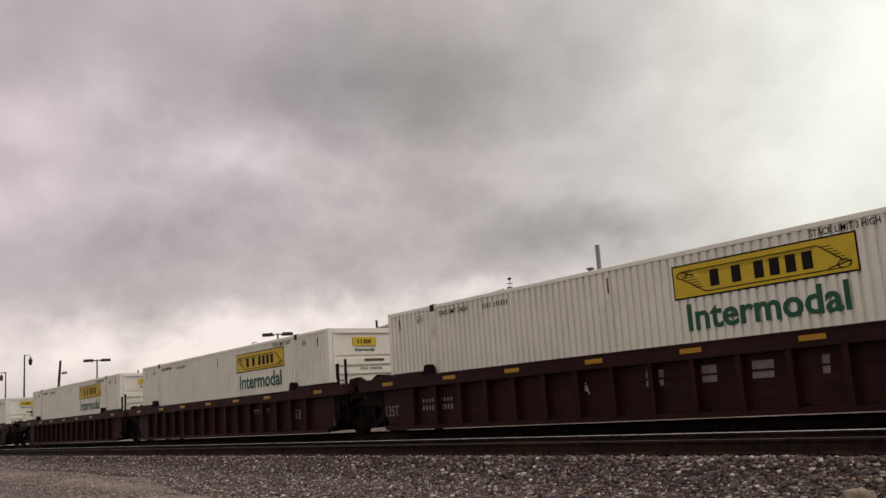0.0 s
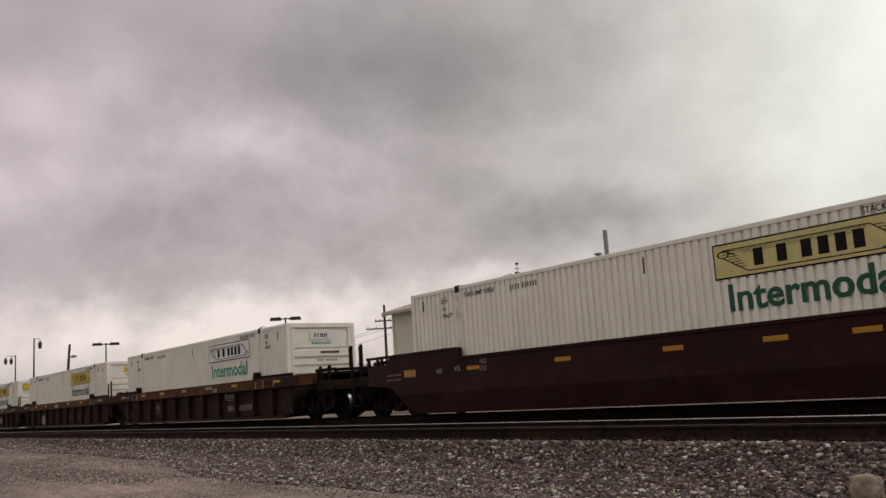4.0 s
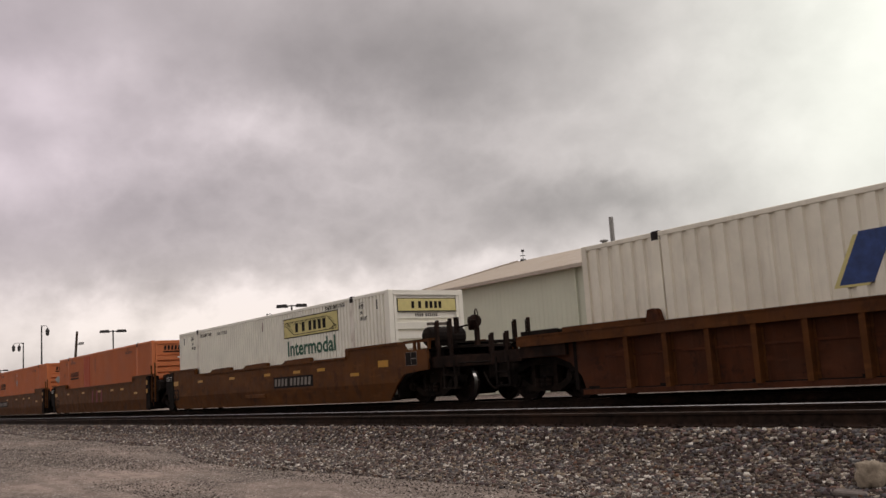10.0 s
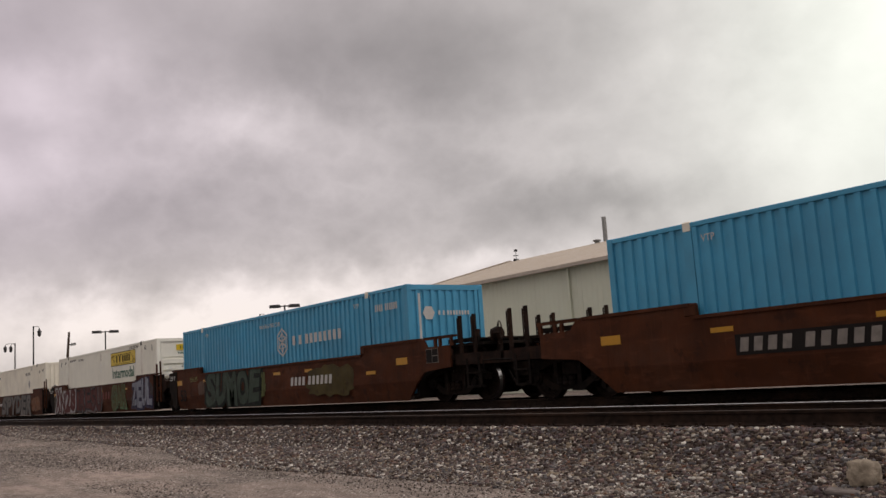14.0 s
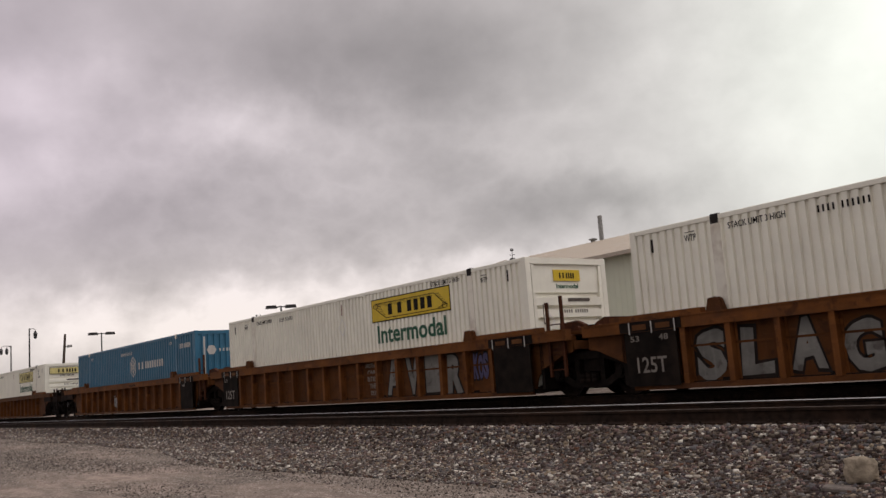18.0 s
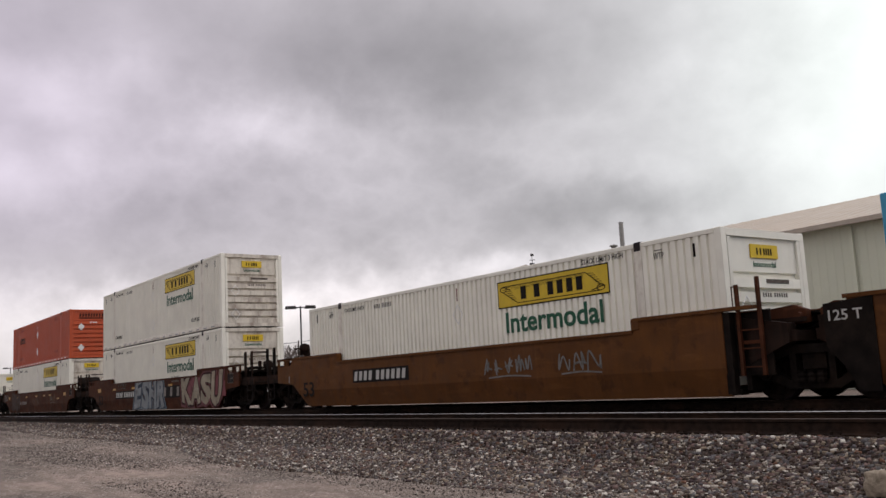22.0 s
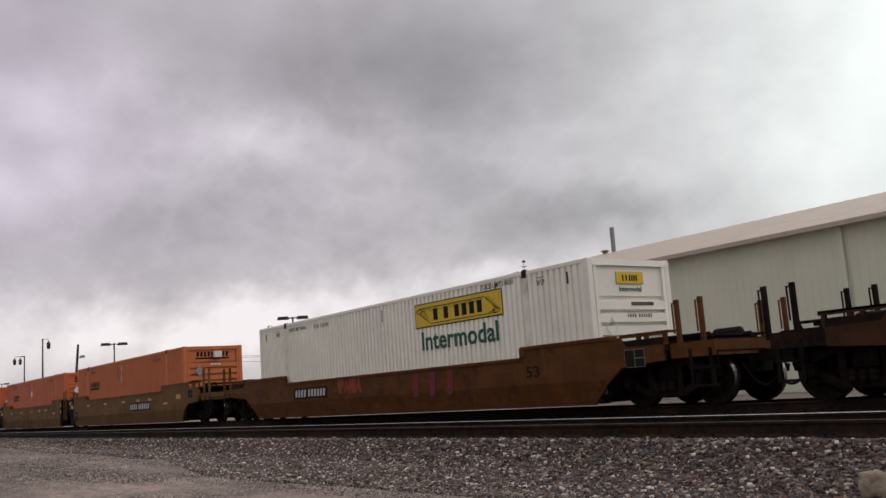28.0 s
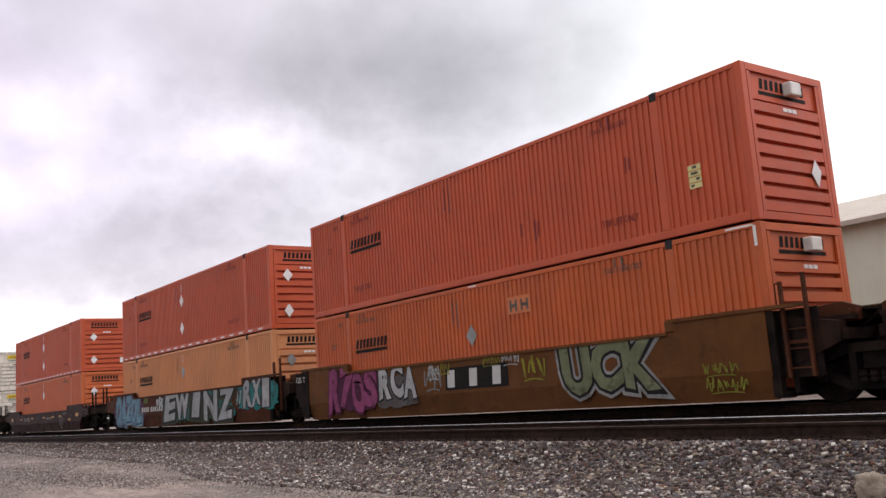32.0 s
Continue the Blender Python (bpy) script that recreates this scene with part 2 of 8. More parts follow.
RUST = (0.075, 0.032, 0.018)
GRIME = (0.021, 0.0145, 0.0105)
M = {
    "white": surface("container_white", (0.82, 0.795, 0.695), 0.5, var=0.035, grain=1.5, dirt=(0.36, 0.31, 0.26), dirt_amount=0.15, dirt_scale=(0.7, 0.7, 0.5), random=0.05, streak=0.13),
    "white_grimy": surface("container_white_rust_stained", (0.66, 0.61, 0.52), 0.6, var=0.08, grain=1.5, dirt=(0.13, 0.07, 0.04), dirt_amount=0.75, dirt_scale=(2.2, 2.2, 1.1), streak=0.6),
    "white_worn": surface("container_white_chipped", (0.76, 0.72, 0.63), 0.55, var=0.06, grain=2.0, dirt=(0.20, 0.10, 0.05), dirt_amount=0.5, dirt_scale=(3.0, 3.0, 2.2), streak=0.35),
    "cream": surface("container_cream", (0.78, 0.73, 0.61), 0.5, var=0.05, grain=1.5, dirt=(0.30, 0.24, 0.18), dirt_amount=0.25, dirt_scale=(0.7, 0.7, 0.5), random=0.04, streak=0.25),
    "orange": surface("container_orange", (0.505, 0.120, 0.034), 0.5, var=0.06, grain=1.2, dirt=(0.25, 0.08, 0.04), dirt_amount=0.3, dirt_scale=(0.5, 0.5, 0.4), random=0.05, streak=0.3),
    "orange_deep": surface("container_deep_orange", (0.455, 0.092, 0.020), 0.5, var=0.07, grain=1.2, dirt=(0.22, 0.06, 0.03), dirt_amount=0.35, dirt_scale=(0.5, 0.5, 0.4), random=0.04, streak=0.3),
    "orange_pale": surface("container_faded_orange", (0.50, 0.145, 0.048), 0.6, var=0.06, grain=1.2, dirt=(0.32, 0.13, 0.07), dirt_amount=0.3, dirt_scale=(0.5, 0.5, 0.4), random=0.05, streak=0.25),
    "orange_red": surface("container_red_orange", (0.455, 0.076, 0.024), 0.5, var=0.06, grain=1.2, dirt=(0.25, 0.06, 0.03), dirt_amount=0.3, dirt_scale=(0.5, 0.5, 0.4), random=0.04, streak=0.2),
    "tan_orange": surface("container_tan_orange", (0.56, 0.235, 0.095), 0.6, var=0.06, grain=1.2, dirt=(0.30, 0.13, 0.07), dirt_amount=0.3, dirt_scale=(0.5, 0.5, 0.4), streak=0.2),
    "red_panel": surface("repair_panel_red", (0.40, 0.055, 0.022), 0.6, var=0.08),
    "blue": surface("container_blue", (0.060, 0.30, 0.475), 0.45, var=0.06, grain=1.2, dirt=(0.06, 0.16, 0.24), dirt_amount=0.3, dirt_scale=(0.5, 0.5, 0.4), random=0.05, streak=0.12),
    "blue_dark": surface("container_deep_blue", (0.030, 0.132, 0.222), 0.45, var=0.06, grain=1.2, dirt=(0.03, 0.09, 0.14), dirt_amount=0.3, dirt_scale=(0.5, 0.5, 0.4), streak=0.12),
    "casting": surface("dark_casting", (0.035, 0.03, 0.03), 0.7, var=0.2, spec=0.06),
    "yellow": surface("logo_yellow", (0.62, 0.43, 0.02), 0.5, var=0.05),
    "yellow_old": surface("logo_faded_yellow", (0.60, 0.52, 0.22), 0.6, var=0.06),
    "logo_white": surface("logo_white_field", (0.74, 0.73, 0.70), 0.5, var=0.03),
    "ink": surface("dark_lettering", (0.016, 0.013, 0.012), 0.7, var=0.1, spec=0.08),
    "ink_soft": surface("weathered_lettering", (0.12, 0.10, 0.085), 0.7, var=0.2, spec=0.1),
    "green": surface("green_lettering", (0.010, 0.085, 0.042), 0.5, var=0.1),
    "teal": surface("teal_lettering", (0.03, 0.28, 0.19), 0.5, var=0.1),
    "navy": surface("navy_lettering", (0.03, 0.06, 0.19), 0.5, var=0.2),
    "paint_white": surface("white_lettering", (0.48, 0.46, 0.43), 0.6, var=0.06),
    "paint_dim": surface("dim_white_lettering", (0.22, 0.19, 0.165), 0.7, var=0.15),
    "reflect": surface("reflective_tape_yellow", (0.46, 0.22, 0.012), 0.4, var=0.06),
    "tape_white": surface("reflective_tape_white", (0.68, 0.66, 0.64), 0.4, var=0.06),
    "red_mark": surface("red_lettering", (0.14, 0.011, 0.012), 0.6, var=0.12),
    "car_maroon": surface("wagon_maroon", (0.033, 0.0090, 0.0078), 0.6, var=0.15, grain=1.5, dirt=GRIME, dirt_amount=0.7, dirt_scale=(0.6, 0.6, 1.2), streak=0.4, random=0.06, spec=0.12, worn=0.45),
    "car_brown": surface("wagon_dark_brown", (0.037, 0.0160, 0.0090), 0.7, var=0.18, grain=1.5, dirt=GRIME, dirt_amount=0.8, dirt_scale=(0.6, 0.6, 1.2), streak=0.5, random=0.06, spec=0.12, worn=0.60),
    "car_sill": surface("wagon_orange_sill", (0.115, 0.046, 0.015), 0.7, var=0.2, grain=2, dirt=RUST, dirt_amount=0.8, dirt_scale=(0.8, 0.8, 2), streak=0.3, spec=0.12, worn=0.60),
    "car_yellow": surface("wagon_weathered_yellow", (0.116, 0.042, 0.0095), 0.65, var=0.14, grain=1.4, dirt=RUST, dirt_amount=0.6, dirt_scale=(0.5, 0.5, 1.0), streak=0.45, random=0.06, spec=0.12, worn=0.45),
    "car_olive": surface("wagon_dusty_yellow", (0.150, 0.078, 0.026), 0.65, var=0.10, grain=1.2, dirt=(0.075, 0.035, 0.012), dirt_amount=0.55, dirt_scale=(0.4, 0.4, 0.9), streak=0.25, random=0.05, spec=0.12, worn=0.35),
    "car_tan": surface("wagon_brown_yellow", (0.125, 0.048, 0.0125), 0.65, var=0.13, grain=1.4, dirt=RUST, dirt_amount=0.55, dirt_scale=(0.5, 0.5, 1.0), streak=0.35, random=0.06, spec=0.12, worn=0.32),
    "car_rust": surface("wagon_rust_brown", (0.078, 0.024, 0.0095), 0.75, var=0.2, grain=1.6, dirt=RUST, dirt_amount=0.8, dirt_scale=(0.6, 0.6, 1.1), streak=0.5, random=0.08, spec=0.12, worn=0.60),
    # lit copy of car_ochre, for posts and sill that stand out from the shaded sheet
    "ochre_sill": surface("wagon_rusty_orange_lit", (0.165, 0.058, 0.0145), 0.7, var=0.2, grain=2, dirt=RUST, dirt_amount=0.7, dirt_scale=(0.9, 0.9, 2), streak=0.4, spec=0.12, worn=0.5),
    "car_umber": surface("wagon_umber", (0.062, 0.026, 0.0105), 0.7, var=0.18, grain=1.5, dirt=GRIME, dirt_amount=0.6, dirt_scale=(0.6, 0.6, 1.2), streak=0.45, spec=0.12, worn=0.5),
    "car_grime": surface("sooty_rusty_steel", (0.018, 0.0105, 0.0078), 0.8, var=0.3, grain=3, dirt=RUST, dirt_amount=0.5, dirt_scale=(2, 2, 2), streak=0.4, spec=0.08, worn=0.5),
    "car_ochre": surface("wagon_rusty_orange", (0.105, 0.037, 0.0095), 0.72, var=0.18, grain=1.6, dirt=RUST, dirt_amount=0.75, dirt_scale=(0.6, 0.6, 1.1), streak=0.5, random=0.06, spec=0.12, worn=0.45),
    "underframe": surface("underframe_black", (0.0135, 0.0100, 0.0085), 0.8, var=0.3, grain=4, dirt=(0.03, 0.02, 0.015), dirt_amount=0.6, spec=0.06),
    "truck_iron": surface("truck_iron", (0.0125, 0.0092, 0.0076), 0.75, var=0.3, grain=8, dirt=(0.035, 0.02, 0.013), dirt_amount=0.5, spec=0.06),
    "wheel_steel": surface("wheel_steel", (0.019, 0.0125, 0.010), 0.8, 0.0, var=0.3, grain=8, spec=0.06),
    "tread": surface("polished_tread", (0.30, 0.29, 0.28), 0.35, 1.0, var=0.05),
    "rail_side": surface("rusty_rail_side", (0.026, 0.017, 0.013), 0.75, var=0.3, grain=12, dirt=(0.07, 0.035, 0.02), dirt_amount=0.5, bump=0.2, spec=0.06),
    "rail_head": surface("polished_rail_head", (0.34, 0.34, 0.34), 0.3, 1.0, var=0.05),
    "rail_worn": surface("dull_rail_head", (0.075, 0.055, 0.045), 0.7, var=0.2, grain=10, spec=0.2),
    "tie": surface("creosoted_tie", (0.022, 0.016, 0.013), 0.85, var=0.3, grain=6, bump=0.4, bump_scale=60, random=0.25, spec=0.06),
    "shed_wall": surface("shed_wall_panel", (0.60, 0.612, 0.49), 0.5, var=0.03, grain=0.6, dirt=(0.42, 0.40, 0.33), dirt_amount=0.18, dirt_scale=(0.4, 0.4, 0.2), streak=0.06),
    "shed_roof": surface("shed_roof_panel", (0.36, 0.295, 0.225), 0.5, var=0.04, grain=0.6),
    "shed_trim": surface("shed_trim", (0.40, 0.34, 0.28), 0.5, var=0.06),
    "lamp_iron": surface("lamp_iron", (0.035, 0.033, 0.033), 0.55, var=0.15),
    "grey_metal": surface("galvanised_metal", (0.26, 0.26, 0.25), 0.5, 0.3, var=0.12),
    "wood_pole": surface("pole_wood", (0.075, 0.055, 0.042), 0.85, var=0.25, grain=5, bump=0.3, spec=0.06),
    "bark": surface("bare_tree_bark", (0.12, 0.095, 0.08), 0.9, var=0.2, grain=10),
    "rock": surface("boulder", (0.32, 0.265, 0.20), 0.9, var=0.25, grain=6, fine=40, bump=0.5, bump_scale=30, spec=0.06),
    "slate": surface("grey_slab_stone", (0.17, 0.145, 0.13), 0.9, var=0.2, grain=8, bump=0.3, bump_scale=40, spec=0.06),
    "box_white": surface("refrigerator_box_white", (0.66, 0.64, 0.58), 0.45, var=0.06),
}
M["stones"] = pebbles("ballast_stones", ((0.0, (0.045, 0.030, 0.024)), (0.16, (0.080, 0.056, 0.045)), (0.30, (0.110, 0.100, 0.102)), (0.42, (0.085, 0.060, 0.062)), (0.52, (0.150, 0.118, 0.092)), (0.63, (0.150, 0.074, 0.046)), (0.66, (0.180, 0.120, 0.105)), (0.76, (0.160, 0.150, 0.145)), (0.83, (0.300, 0.235, 0.170)), (0.90, (0.40, 0.35, 0.29)), (0.96, (0.70, 0.65, 0.57))))
M["spill"] = pebbles("spilled_stones", ((0.0, (0.070, 0.052, 0.044)), (0.2, (0.135, 0.112, 0.100)), (0.4, (0.17, 0.095, 0.068)), (0.5, (0.19, 0.175, 0.160)), (0.68, (0.27, 0.225, 0.185)), (0.82, (0.43, 0.385, 0.33)), (0.93, (0.66, 0.61, 0.54))))
M["pea"] = pebbles("pea_gravel", ((0.0, (0.075, 0.059, 0.051)), (0.25, (0.145, 0.118, 0.102)), (0.5, (0.225, 0.188, 0.163)), (0.75, (0.34, 0.29, 0.25)), (0.92, (0.60, 0.54, 0.48))))


def gravel(name, stops, cell, patch_col, patch_amount, patch_scale, bump):
    """Packed small stones: every cell its own shade, with sandy or dusty patches over them."""
    m = bpy.data.materials.new(name)
    m.use_nodes = True
    n, l = m.node_tree.nodes, m.node_tree.links
    b = n["Principled BSDF"]
    b.inputs["Roughness"].default_value = 0.92
    b.inputs["Specular IOR Level"].default_value = 0.05
    tc = n.new("ShaderNodeTexCoord")
    v = n.new("ShaderNodeTexVoronoi")
    v.inputs["Scale"].default_value = cell
    l.new(tc.outputs["Object"], v.inputs["Vector"])
    bw = n.new("ShaderNodeSeparateColor")
    l.new(v.outputs["Color"], bw.inputs[0])
    r = n.new("ShaderNodeValToRGB")
    while len(r.color_ramp.elements) < len(stops):
        r.color_ramp.elements.new(0.5)
    for e, (p, c) in zip(r.color_ramp.elements, stops):
        e.position, e.color = p, (*c, 1)
    l.new(bw.outputs[0], r.inputs[0])
    mp = n.new("ShaderNodeMapping")
    mp.inputs["Scale"].default_value = patch_scale
    l.new(tc.outputs["Object"], mp.inputs[0])
    t = n.new("ShaderNodeTexNoise")
    t.inputs["Scale"].default_value, t.inputs["Detail"].default_value, t.inputs["Roughness"].default_value = 1.0, 8.0, 0.65
    l.new(mp.outputs[0], t.inputs["Vector"])
    mr = n.new("ShaderNodeMapRange")
    for i, q in ((1, 0.42), (2, 0.66), (3, 0.0), (4, patch_amount)):
        mr.inputs[i].default_value = q
    l.new(t.outputs[0], mr.inputs[0])
    mx = n.new("ShaderNodeMix")
    mx.data_type = "RGBA"
    l.new(mr.outputs[0], mx.inputs[0])
    l.new(r.outputs[0], mx.inputs[6])
    mx.inputs[7].default_value = (*patch_col, 1)
    mp2 = n.new("ShaderNodeMapping")
    mp2.inputs["Scale"].default_value = tuple(5.5 * c for c in patch_scale)
    l.new(tc.outputs["Object"], mp2.inputs[0])
    t2 = n.new("ShaderNodeTexNoise")
    t2.inputs["Scale"].default_value, t2.inputs["Detail"].default_value, t2.inputs["Roughness"].default_value = 1.0, 7.0, 0.7
    l.new(mp2.outputs[0], t2.inputs["Vector"])
    mr2 = n.new("ShaderNodeMapRange")
    for i, q in ((1, 0.47), (2, 0.60), (3, 0.0), (4, 0.62)):
        mr2.inputs[i].default_value = q
    l.new(t2.outputs[0], mr2.inputs[0])
    mx2 = n.new("ShaderNodeMix")
    mx2.data_type = "RGBA"
    l.new(mr2.outputs[0], mx2.inputs[0])
    l.new(mx.outputs[2], mx2.inputs[6])
    mx2.inputs[7].default_value = (*[c * 0.42 for c in patch_col], 1)
    l.new(mx2.outputs[2], b.inputs["Base Color"])
    bp = n.new("ShaderNodeBump")
    bp.inputs["Strength"].default_value, bp.inputs["Distance"].default_value, bp.invert = bump, 0.6 / cell, True
    l.new(v.outputs["Distance"], bp.inputs["Height"])
    l.new(bp.outputs[0], b.inputs["Normal"])
    return m


M["lot"] = gravel("lot_gravel", ((0.0, (0.045, 0.036, 0.031)), (0.4, (0.115, 0.093, 0.079)), (0.8, (0.20, 0.17, 0.145)), (1.0, (0.42, 0.38, 0.34))), 42.0, (0.325, 0.256, 0.216), 0.85, (0.30, 0.75, 1.0), 0.9)
M["ballast_bed"] = gravel("ballast_bed", ((0.0, (0.016, 0.013, 0.011)), (0.5, (0.042, 0.033, 0.028)), (0.85, (0.09, 0.07, 0.06)), (1.0, (0.15, 0.12, 0.105))), 20.0, (0.028, 0.022, 0.019), 0.6, (0.5, 0.5, 1.0), 1.0)


# ---------------- mesh helpers ----------------
def box(bm, x0, x1, y0, y1, z0, z1, mi=0):
    v = [bm.verts.new((x, y, z)) for x in (x0, x1) for y in (y0, y1) for z in (z0, z1)]
    for f in ((0, 1, 3, 2), (4, 6, 7, 5), (0, 4, 5, 1), (2, 3, 7, 6), (0, 2, 6, 4), (1, 5, 7, 3)):
        bm.faces.new([v[i] for i in f]).material_index = mi
    return v


def soft_box(bm, x0, x1, y0, y1, z0, z1, r=0.02, mi=0):
    """A box with chamfered edges."""
    c = Vector(((x0 + x1) / 2, (y0 + y1) / 2, (z0 + z1) / 2))
    vs = []
    for sx in (-1, 1):
        for sy in (-1, 1):
            for sz in (-1, 1):
                k = (x1 if sx > 0 else x0, y1 if sy > 0 else y0, z1 if sz > 0 else z0)
                vs += [bm.verts.new((k[0] - sx * r * (a != 0), k[1] - sy * r * (a != 1), k[2] - sz * r * (a != 2))) for a in range(3)]
    res = bmesh.ops.convex_hull(bm, input=vs)
    for e in res["geom"]:
        if isinstance(e, bmesh.types.BMFace):
            e.material_index = mi


def bar(bm, a, b, r, sides=8, mi=0):
    """A round bar from a to b."""
    a, b = Vector(a), Vector(b)
    q = (b - a).to_track_quat("Z", "Y")
    ring = [[bm.verts.new(p + q @ Vector((r * math.cos(2 * math.pi * i / sides), r * math.sin(2 * math.pi * i / sides), 0))) for i in range(sides)] for p in (a, b)]
    for i in range(sides):
        j = (i + 1) % sides
        bm.faces.new((ring[0][i], ring[0][j], ring[1][j], ring[1][i])).material_index = mi
    bm.faces.new(ring[0][::-1]).material_index = mi
    bm.faces.new(ring[1]).material_index = mi


def lathe(bm, prof, axis="Y", sides=24, mi=0, centre=(0, 0, 0)):
    """Turns (radius, height) rows about an axis."""
    rings = []
    for r, h in prof:
        ring = []
        for i in range(sides):
            a = 2 * math.pi * i / sides
            p = {"Y": (r * math.cos(a), h, r * math.sin(a)), "Z": (r * math.cos(a), r * math.sin(a), h), "X": (h, r * math.cos(a), r * math.sin(a))}[axis]
            ring.append(bm.verts.new(Vector(p) + Vector(centre)))
        rings.append(ring)
    for k in range(len(rings) - 1):
        for i in range(sides):
            j = (i + 1) % sides
            bm.faces.new((rings[k][i], rings[k][j], rings[k + 1][j], rings[k + 1][i])).material_index = mi
    bm.faces.new(rings[0][::-1]).material_index = mi
    bm.faces.new(rings[-1]).material_index = mi


def slab(bm, outline, y0, y1, mi=0):
    """An outline in x, z with a thickness in y."""
    a = [bm.verts.new((x, y0, z)) for x, z in outline]
    b = [bm.verts.new((x, y1, z)) for x, z in outline]
    n = len(outline)
    bm.faces.new(a).material_index = mi
    bm.faces.new(b[::-1]).material_index = mi
    for i in range(n):
        j = (i + 1) % n
        bm.faces.new((a[j], a[i], b[i], b[j])).material_index = mi


def finish(name, bm, mats):
    bmesh.ops.recalc_face_normals(bm, faces=bm.faces)
    me = bpy.data.meshes.new(name)
    bm.to_mesh(me)
    bm.free()
    for m in (mats if isinstance(mats, (list, tuple)) else [mats]):
        me.materials.append(m)
    return me


def part(name, shape, material, parent, label="", at=None):
    """One mesh object under a thing or a part; shape is a bmesh, or a mesh that alike parts share."""
    me = finish(name, shape, material) if isinstance(shape, bmesh.types.BMesh) else shape
    ob = new(name, me)
    ob.parent = parent
    if at is not None:
        ob.location = at
    if label:
        ob["label"] = label
    return ob


SHARED = {}


def shared(key, build, material):
    """The mesh of alike parts, built once."""
    if key not in SHARED:
        bm = bmesh.new()
        build(bm)
        SHARED[key] = finish(key if isinstance(key, str) else str(key[0]), bm, material)
    return SHARED[key]


def boxes(*rows):
    def build(bm):
        for r in rows:
            box(bm, *r)
    return build


# ---------------- the setting ----------------
def ground():
    bm = bmesh.new()
    xs = [-3000, -1200, -500, -250, -150] + [-110 + 2.5 * i for i in range(49)] + [40, 120, 400, 1200, 3000]
    ys = [-3000, -800, -200, -60, -20, -5, 0, 2, 4] + [5 + 0.2 * i for i in range(28)] + [11, 13, 17, 19, 23, 29, 45, 80, 160, 400, 1200, 3200]
    grid = [[bm.verts.new((x, y, ground_z(x, y) + (0.02 * noise.noise((x * 0.4, y * 0.9, 0)) if -110 < x < 15 and y < 9.4 else 0))) for y in ys] for x in xs]
    for i in range(len(xs) - 1):
        for j in range(len(ys) - 1):
            bm.faces.new((grid[i][j], grid[i + 1][j], grid[i + 1][j + 1], grid[i][j + 1]))
    ob = new("ground", finish("ground", bm, M["lot"]))
    tagged(ob, "pale tan gravel lot with dusty tracks", "ground", kind="structure")
    for p in ob.data.polygons:
        p.use_smooth = True


def ballast_bed():
    """The crushed-stone bed under both tracks, a low bank on the lot's side."""
    bm = bmesh.new()
    xs = [-900, -400, -200] + [-120 + 3 * i for i in range(50)] + [60, 200, 600]
    prof = [(6.9, None), (7.3, 0.05), (8.0, 0.24), (8.65, 0.530), (9.1, 0.530), (10.8, 0.520), (11.6, 0.47), (13.2, 0.47), (13.9, 0.51), (16.3, 0.51), (17.5, 0.46), (18.6, 0.42)]
    rows = []
    for x in xs:
        r = []
        for y, z in prof:
            g = ground_z(x, y)
            zz = (g - 0.03) if z is None else max(z, g + 0.012)
            r.append(bm.verts.new((x, y, zz)))
        rows.append(r)
    for i in range(len(xs) - 1):
        for j in range(len(prof) - 1):
            bm.faces.new((rows[i][j], rows[i + 1][j], rows[i + 1][j + 1], rows[i][j + 1]))
    ob = new("ballast_bed", finish("ballast_bed", bm, M["ballast_bed"]))
    tagged(ob, "dark crushed-stone bed under the two tracks", "ballast", kind="structure")




def stone_field(name, count, place, size, material, label, seed):
    """Loose stones, joined; place(rng, n) gives x, y, z arrays."""
    rng = np.random.default_rng(seed)
    bm = bmesh.new()
    bmesh.ops.create_cube(bm, size=1.45)
    bmesh.ops.triangulate(bm, faces=bm.faces)
    bv = np.array([v.co[:] for v in bm.verts])
    bf = np.array([[v.index for v in f.verts] for f in bm.faces])
    bm.free()
    p = place(rng, count)
    s = size(rng, count)[:, None] * rng.uniform(0.5, 1.35, (count, 3)) * np.array([1.0, 1.0, 0.72])
    ang = rng.uniform(0, 2 * np.pi, count)
    tilt = rng.normal(0, 0.5, count)
    jag = rng.uniform(0.55, 1.15, (count, len(bv), 3))
    v = bv[None] * jag * s[:, None, :]
    ct, st = np.cos(tilt)[:, None], np.sin(tilt)[:, None]
    v = np.stack([v[..., 0] * ct - v[..., 2] * st, v[..., 1], v[..., 0] * st + v[..., 2] * ct], -1)
    ca, sa = np.cos(ang)[:, None], np.sin(ang)[:, None]
    v = np.stack([v[..., 0] * ca - v[..., 1] * sa, v[..., 0] * sa + v[..., 1] * ca, v[..., 2]], -1) + p[:, None, :]
    f = (bf[None] + (np.arange(count) * len(bv))[:, None, None]).reshape(-1)
    me = bpy.data.meshes.new(name)
    me.vertices.add(v.size // 3)
    me.vertices.foreach_set("co", v.reshape(-1))
    me.loops.add(len(f))
    me.loops.foreach_set("vertex_index", f)
    me.polygons.add(len(f) // 3)
    me.polygons.foreach_set("loop_start", np.arange(0, len(f), 3))
    me.update(calc_edges=True)
    me.materials.append(material)
    ob = new(name, me)
    tagged(ob, label, "stones", kind="stuff")
    return ob


